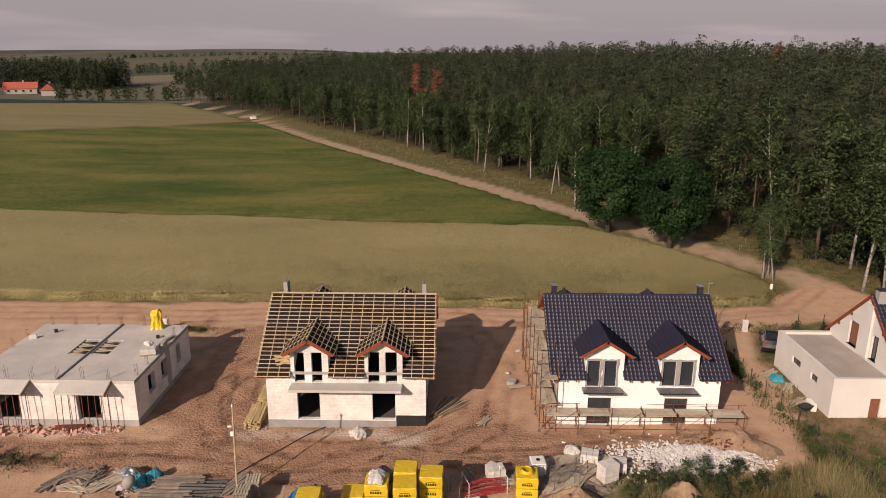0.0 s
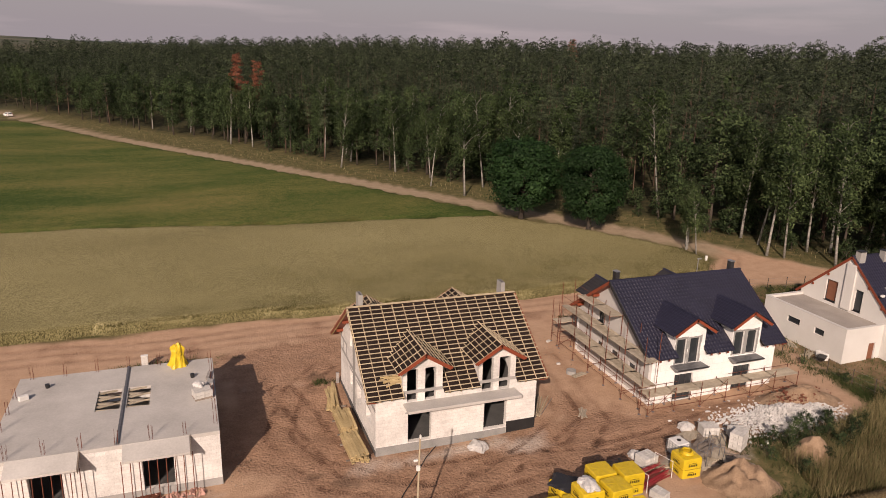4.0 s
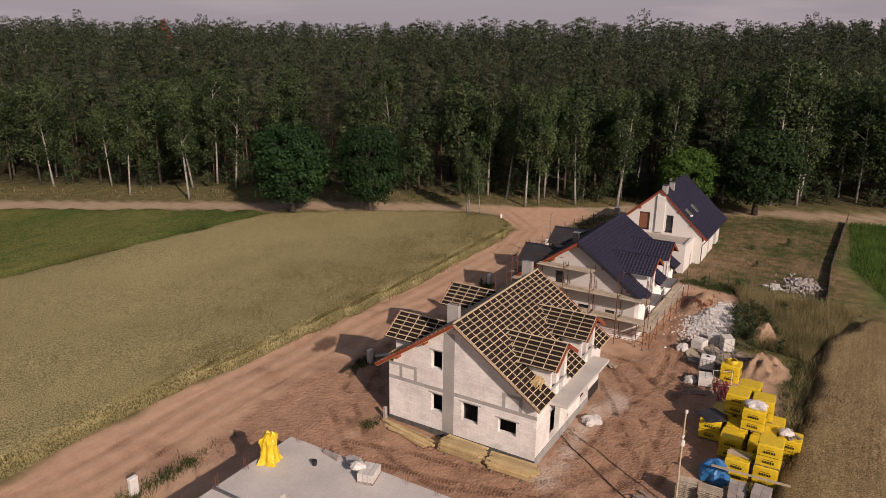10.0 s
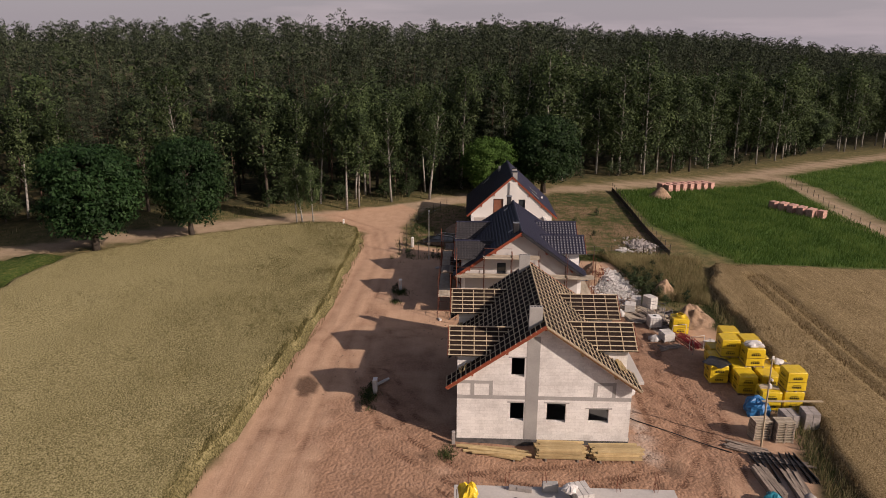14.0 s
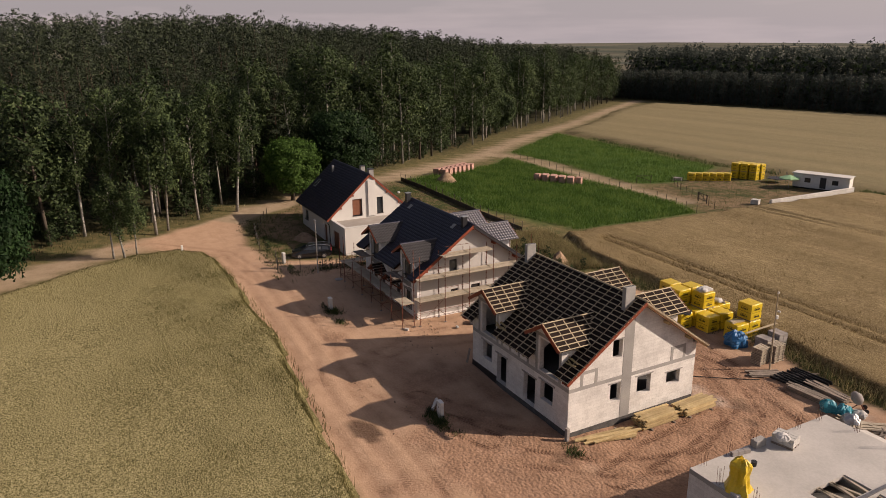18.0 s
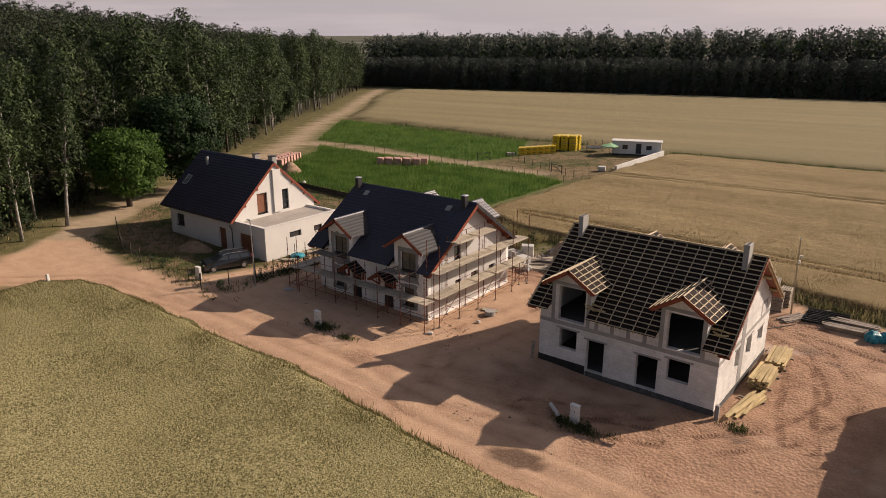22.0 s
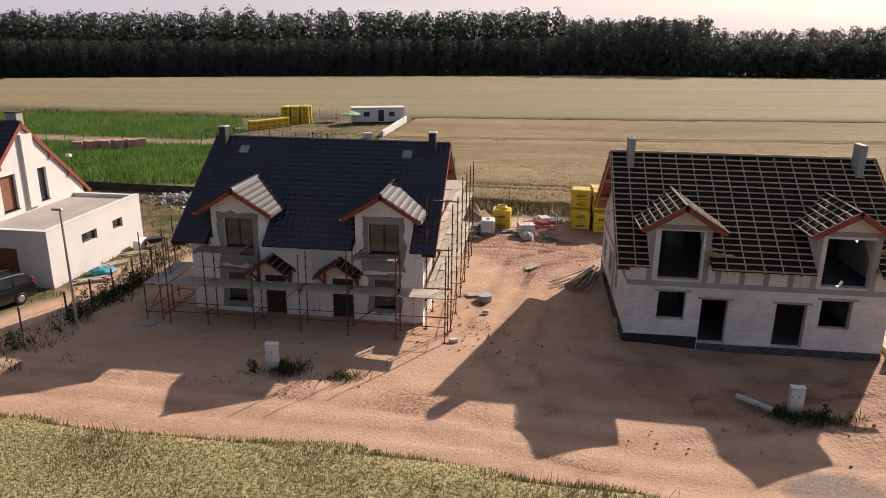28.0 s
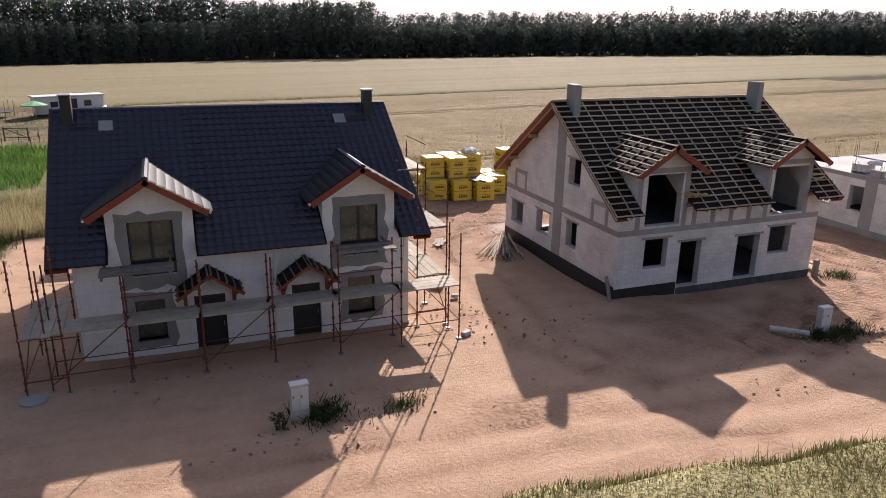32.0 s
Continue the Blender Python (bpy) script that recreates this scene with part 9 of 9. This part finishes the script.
for i in range(6):
    a = i * math.tau / 6
    part("net_post", Shape().tube([(1.75 * math.cos(a), 1.75 * math.sin(a), 0), (1.75 * math.cos(a), 1.75 * math.sin(a), 2.3)], 0.03, 5), grey_steel, tm)
for x, y, a in ((34.0, -3.4, -20), (51.5, -7.5, 60)):
    gt = thing("field_gate", "weathered timber field gate in the wire fence", "gate", (x, y, g(x, y)), a, "field gates")
    for q in (-1.3, 1.3):
        part("post", Shape().box(q - 0.06, -0.06, -0.1, q + 0.06, 0.06, 1.5), dark_bark, gt)
    for z in (0.4, 1.35):
        part("rail", Shape().box(-1.3, -0.03, z, 1.3, 0.03, z + 0.08), dark_bark, gt)
    part("brace", Shape().beam((-1.3, 0, 0.4), (1.3, 0, 1.4), 0.05, 0.08), dark_bark, gt)
block_stack(28.6, -9.2, g(28.6, -9.2), 3, 2, 3, (0.4, 0.5, 0.24), pale_block, 20, "pale blocks piled by the far plot")
block_stack(50.4, -15.0, g(50.4, -15), 4, 2, 2, (0.4, 0.5, 0.24), grey_block, 30, "grey blocks piled by the far plot")


# ---- far farm ----
for x, y, a, w in ((-262, 440, 20, 18), (-240, 432, 110, 12)):
    fh = thing("farmhouse", "far white farmhouse under a red tiled roof", "house", (x, y, g(x, y)), a, "far farm")
    part("wall", Shape().box(-w / 2, -4, 0, w / 2, 4, 3.4), terrace_concrete, fh)
    part("roof", Shape().prism([(-w / 2 - 0.5, -4.6, 3.2), (-w / 2 - 0.5, 4.6, 3.2), (-w / 2 - 0.5, 0, 7.0)], (w + 1, 0, 0)), far_red, fh, "red tiled roof")
    for k in range(4):
        part("window", Shape().box(-w / 2 + 2 + k * w / 4.5, -4.05, 1.2, -w / 2 + 3.2 + k * w / 4.5, -4.0, 2.4), glass, fh)
    part("chimney", Shape().box(1, -0.4, 6.2, 1.8, 0.4, 8), red_brick, fh)


# ---- weeds and grass ----
def weeds(name, zones, h0, h1, w, material, label, seed, lean=0.3):
    """Upright leaves in clumps; zones: (x, y, spread x, spread y, count)."""
    q = np.random.default_rng(seed)
    xs, ys = [], []
    for cx, cy, sx_, sy_, k in zones:
        m = max(1, k // 14)
        ox, oy = q.normal(cx, sx_, m), q.normal(cy, sy_, m)
        i = q.integers(0, m, k)
        xs.append(ox[i] + q.normal(0, 0.22, k))
        ys.append(oy[i] + q.normal(0, 0.22, k))
    x, y = np.concatenate(xs), np.concatenate(ys)
    blades(name, x, y, land(x, y) - 0.03, q.uniform(h0, h1, len(x)), q.uniform(w * 0.5, w, len(x)), material, label, "weeds", lean, seed)


def grass(name, polys, count, h0, h1, w, material, label, seed, lean=0.3):
    q = np.random.default_rng(seed)
    xs, ys = [], []
    for poly, c in polys:
        px, py = zip(*poly)
        x, y, s = scatter(poly, (min(px), min(py), max(px), max(py)), c, seed + c)
        xs.append(x)
        ys.append(y)
    x, y = np.concatenate(xs), np.concatenate(ys)
    clear = (np.minimum(to_line(x, y, ROAD_NW), to_line(x, y, ROAD_E)) > 2.6) & (to_line(x, y, SPUR) > 2.0)
    x, y = x[clear], y[clear]
    blades(name, x, y, land(x, y) - 0.03, q.uniform(h0, h1, len(x)), q.uniform(w * 0.5, w, len(x)), material, label, "grass", lean, seed)


STRIP = [(13.5, 35), (28, 31.5), (29, 33), (29, 44), (26.5, 42.5), (20, 40.8), (14.5, 39.5)]
EDGE_S = [(-60, 39.5), (-17, 38.0), (-3, 36.0), (9, 35.4), (14, 35.3), (14, 34.2), (-3, 34.4), (-17, 36.4), (-60, 38.0)]
grass("tall_dry_grass", [(STRIP, 30000), (EDGE_S, 14000)], 0, 0.5, 1.2, 0.05, dry_grass, "tall dry grass and reeds beside the grain", 51)
grass("green_reeds", [(STRIP, 2500), (EDGE_S, 5000)], 0, 0.4, 1.3, 0.06, weed_leaf, "rank green weeds beside the grain", 57)
grass("rough_weeds", [(STRIP, 9000), (EDGE_S, 7000), (YARD, 22000), (DYARD, 6000)], 0, 0.10, 0.40, 0.07, weed_leaf, "low green weeds on rough ground", 52)
grass("meadow_grass", [(LUSH_1, 60000), (LUSH_2, 40000)], 0, 0.35, 0.85, 0.12, lush_grass, "bright green uncut meadow grass", 53)
BALK = [(-110, -30.2), (-20, -30.6), (25.5, -31.4), (25.8, -33.6), (-20, -32.4), (-110, -31.8)]
BALK_E = [(45, -36.3), (60, -35.2), (108, -43), (112, -45), (60, -37.2), (45, -38.2)]
grass("field_balk", [(BALK, 16000), (BALK_E, 7000)], 0, 0.6, 1.1, 0.16, weed_leaf, "dark green weeds on the balk between two grain fields", 58)
VERGE = [(48, 80), (52, 74), (58, 66), (66, 57), (72, 56), (62, 72), (54, 84), (46, 98), (38, 112), (28, 132), (18, 150), (0, 184), (-24, 230), (-45, 266), (-52, 262), (-26, 212), (2, 162), (18, 134), (32, 110), (40, 96)]
grass("woodside_grass", [(VERGE, 30000)], 0, 0.2, 0.7, 0.12, weed_leaf, "rough green grass along the edge of the woods", 54)
grass("woodside_dry_grass", [(VERGE, 14000)], 0, 0.3, 0.8, 0.12, dry_grass, "dry grass along the edge of the woods", 55)
weeds("weed_clumps", [(15.0, 66.3, 0.45, 0.35, 700), (-6.4, 66.5, 0.7, 0.25, 800), (12.5, 66.6, 0.4, 0.15, 200), (34, 66.6, 3, 0.7, 1200), (43, 66.0, 4, 0.9, 1600), (27.2, 58, 0.5, 4.5, 3000), (28.2, 44, 0.6, 4.5, 5000), (-30, 43.5, 2.4, 0.8, 2500), (-26, 67.6, 2.2, 0.4, 1800), (-13.4, 60.5, 0.6, 0.2, 300), (18, 38.5, 3, 1.6, 5000), (8, 35.6, 4, 0.4, 1500), (-11, 36.4, 4, 0.5, 1800), (14, 41.4, 1.6, 0.5, 1000)], 0.08, 0.42, 0.06, weed_leaf, "clumps of green weeds on the bare soil", 56, 0.5)
for i, (x, y, k) in enumerate(((17.6, 41.2, 0.36), (18.8, 41.6, 0.34), (16.2, 40.6, 0.34), (20.2, 41.0, 0.36), (17.0, 39.8, 0.3), (19.4, 40.0, 0.34), (14.4, 37.2, 0.3), (21.8, 39.8, 0.3), (23.8, 41.0, 0.25), (27.0, 57.5, 0.2), (27.4, 54.0, 0.22), (27.8, 50.5, 0.2), (28.3, 46.5, 0.24), (28.6, 43.0, 0.25), (29.0, 40.0, 0.22), (15.2, 41.0, 0.3), (15.6, 39.6, 0.28), (21.4, 42.0, 0.3), (19.0, 38.8, 0.34), (13.6, 39.4, 0.24), (45.0, 44.0, 0.2), (49.0, 40.2, 0.25), (38.0, 42.5, 0.18), (18.6, 40.2, 0.33), (20.6, 39.4, 0.30), (17.2, 38.0, 0.26), (22.2, 40.6, 0.28), (15.0, 66.9, 0.18), (16.4, 66.8, 0.14), (-30.5, 43.8, 0.32), (-28.4, 43.3, 0.25), (-32.4, 43.4, 0.35), (24.6, 38.0, 0.28), (39.0, 66.2, 0.2), (36.4, 66.6, 0.22), (-5.2, 66.7, 0.13), (-7.0, 66.6, 0.15), (27.6, 66.5, 0.22))):
    plant("weed_bush", scrubs[i % 3], x, y, k, i * 63, "small dark green weed bush on rough ground", "bush", "weed bushes")
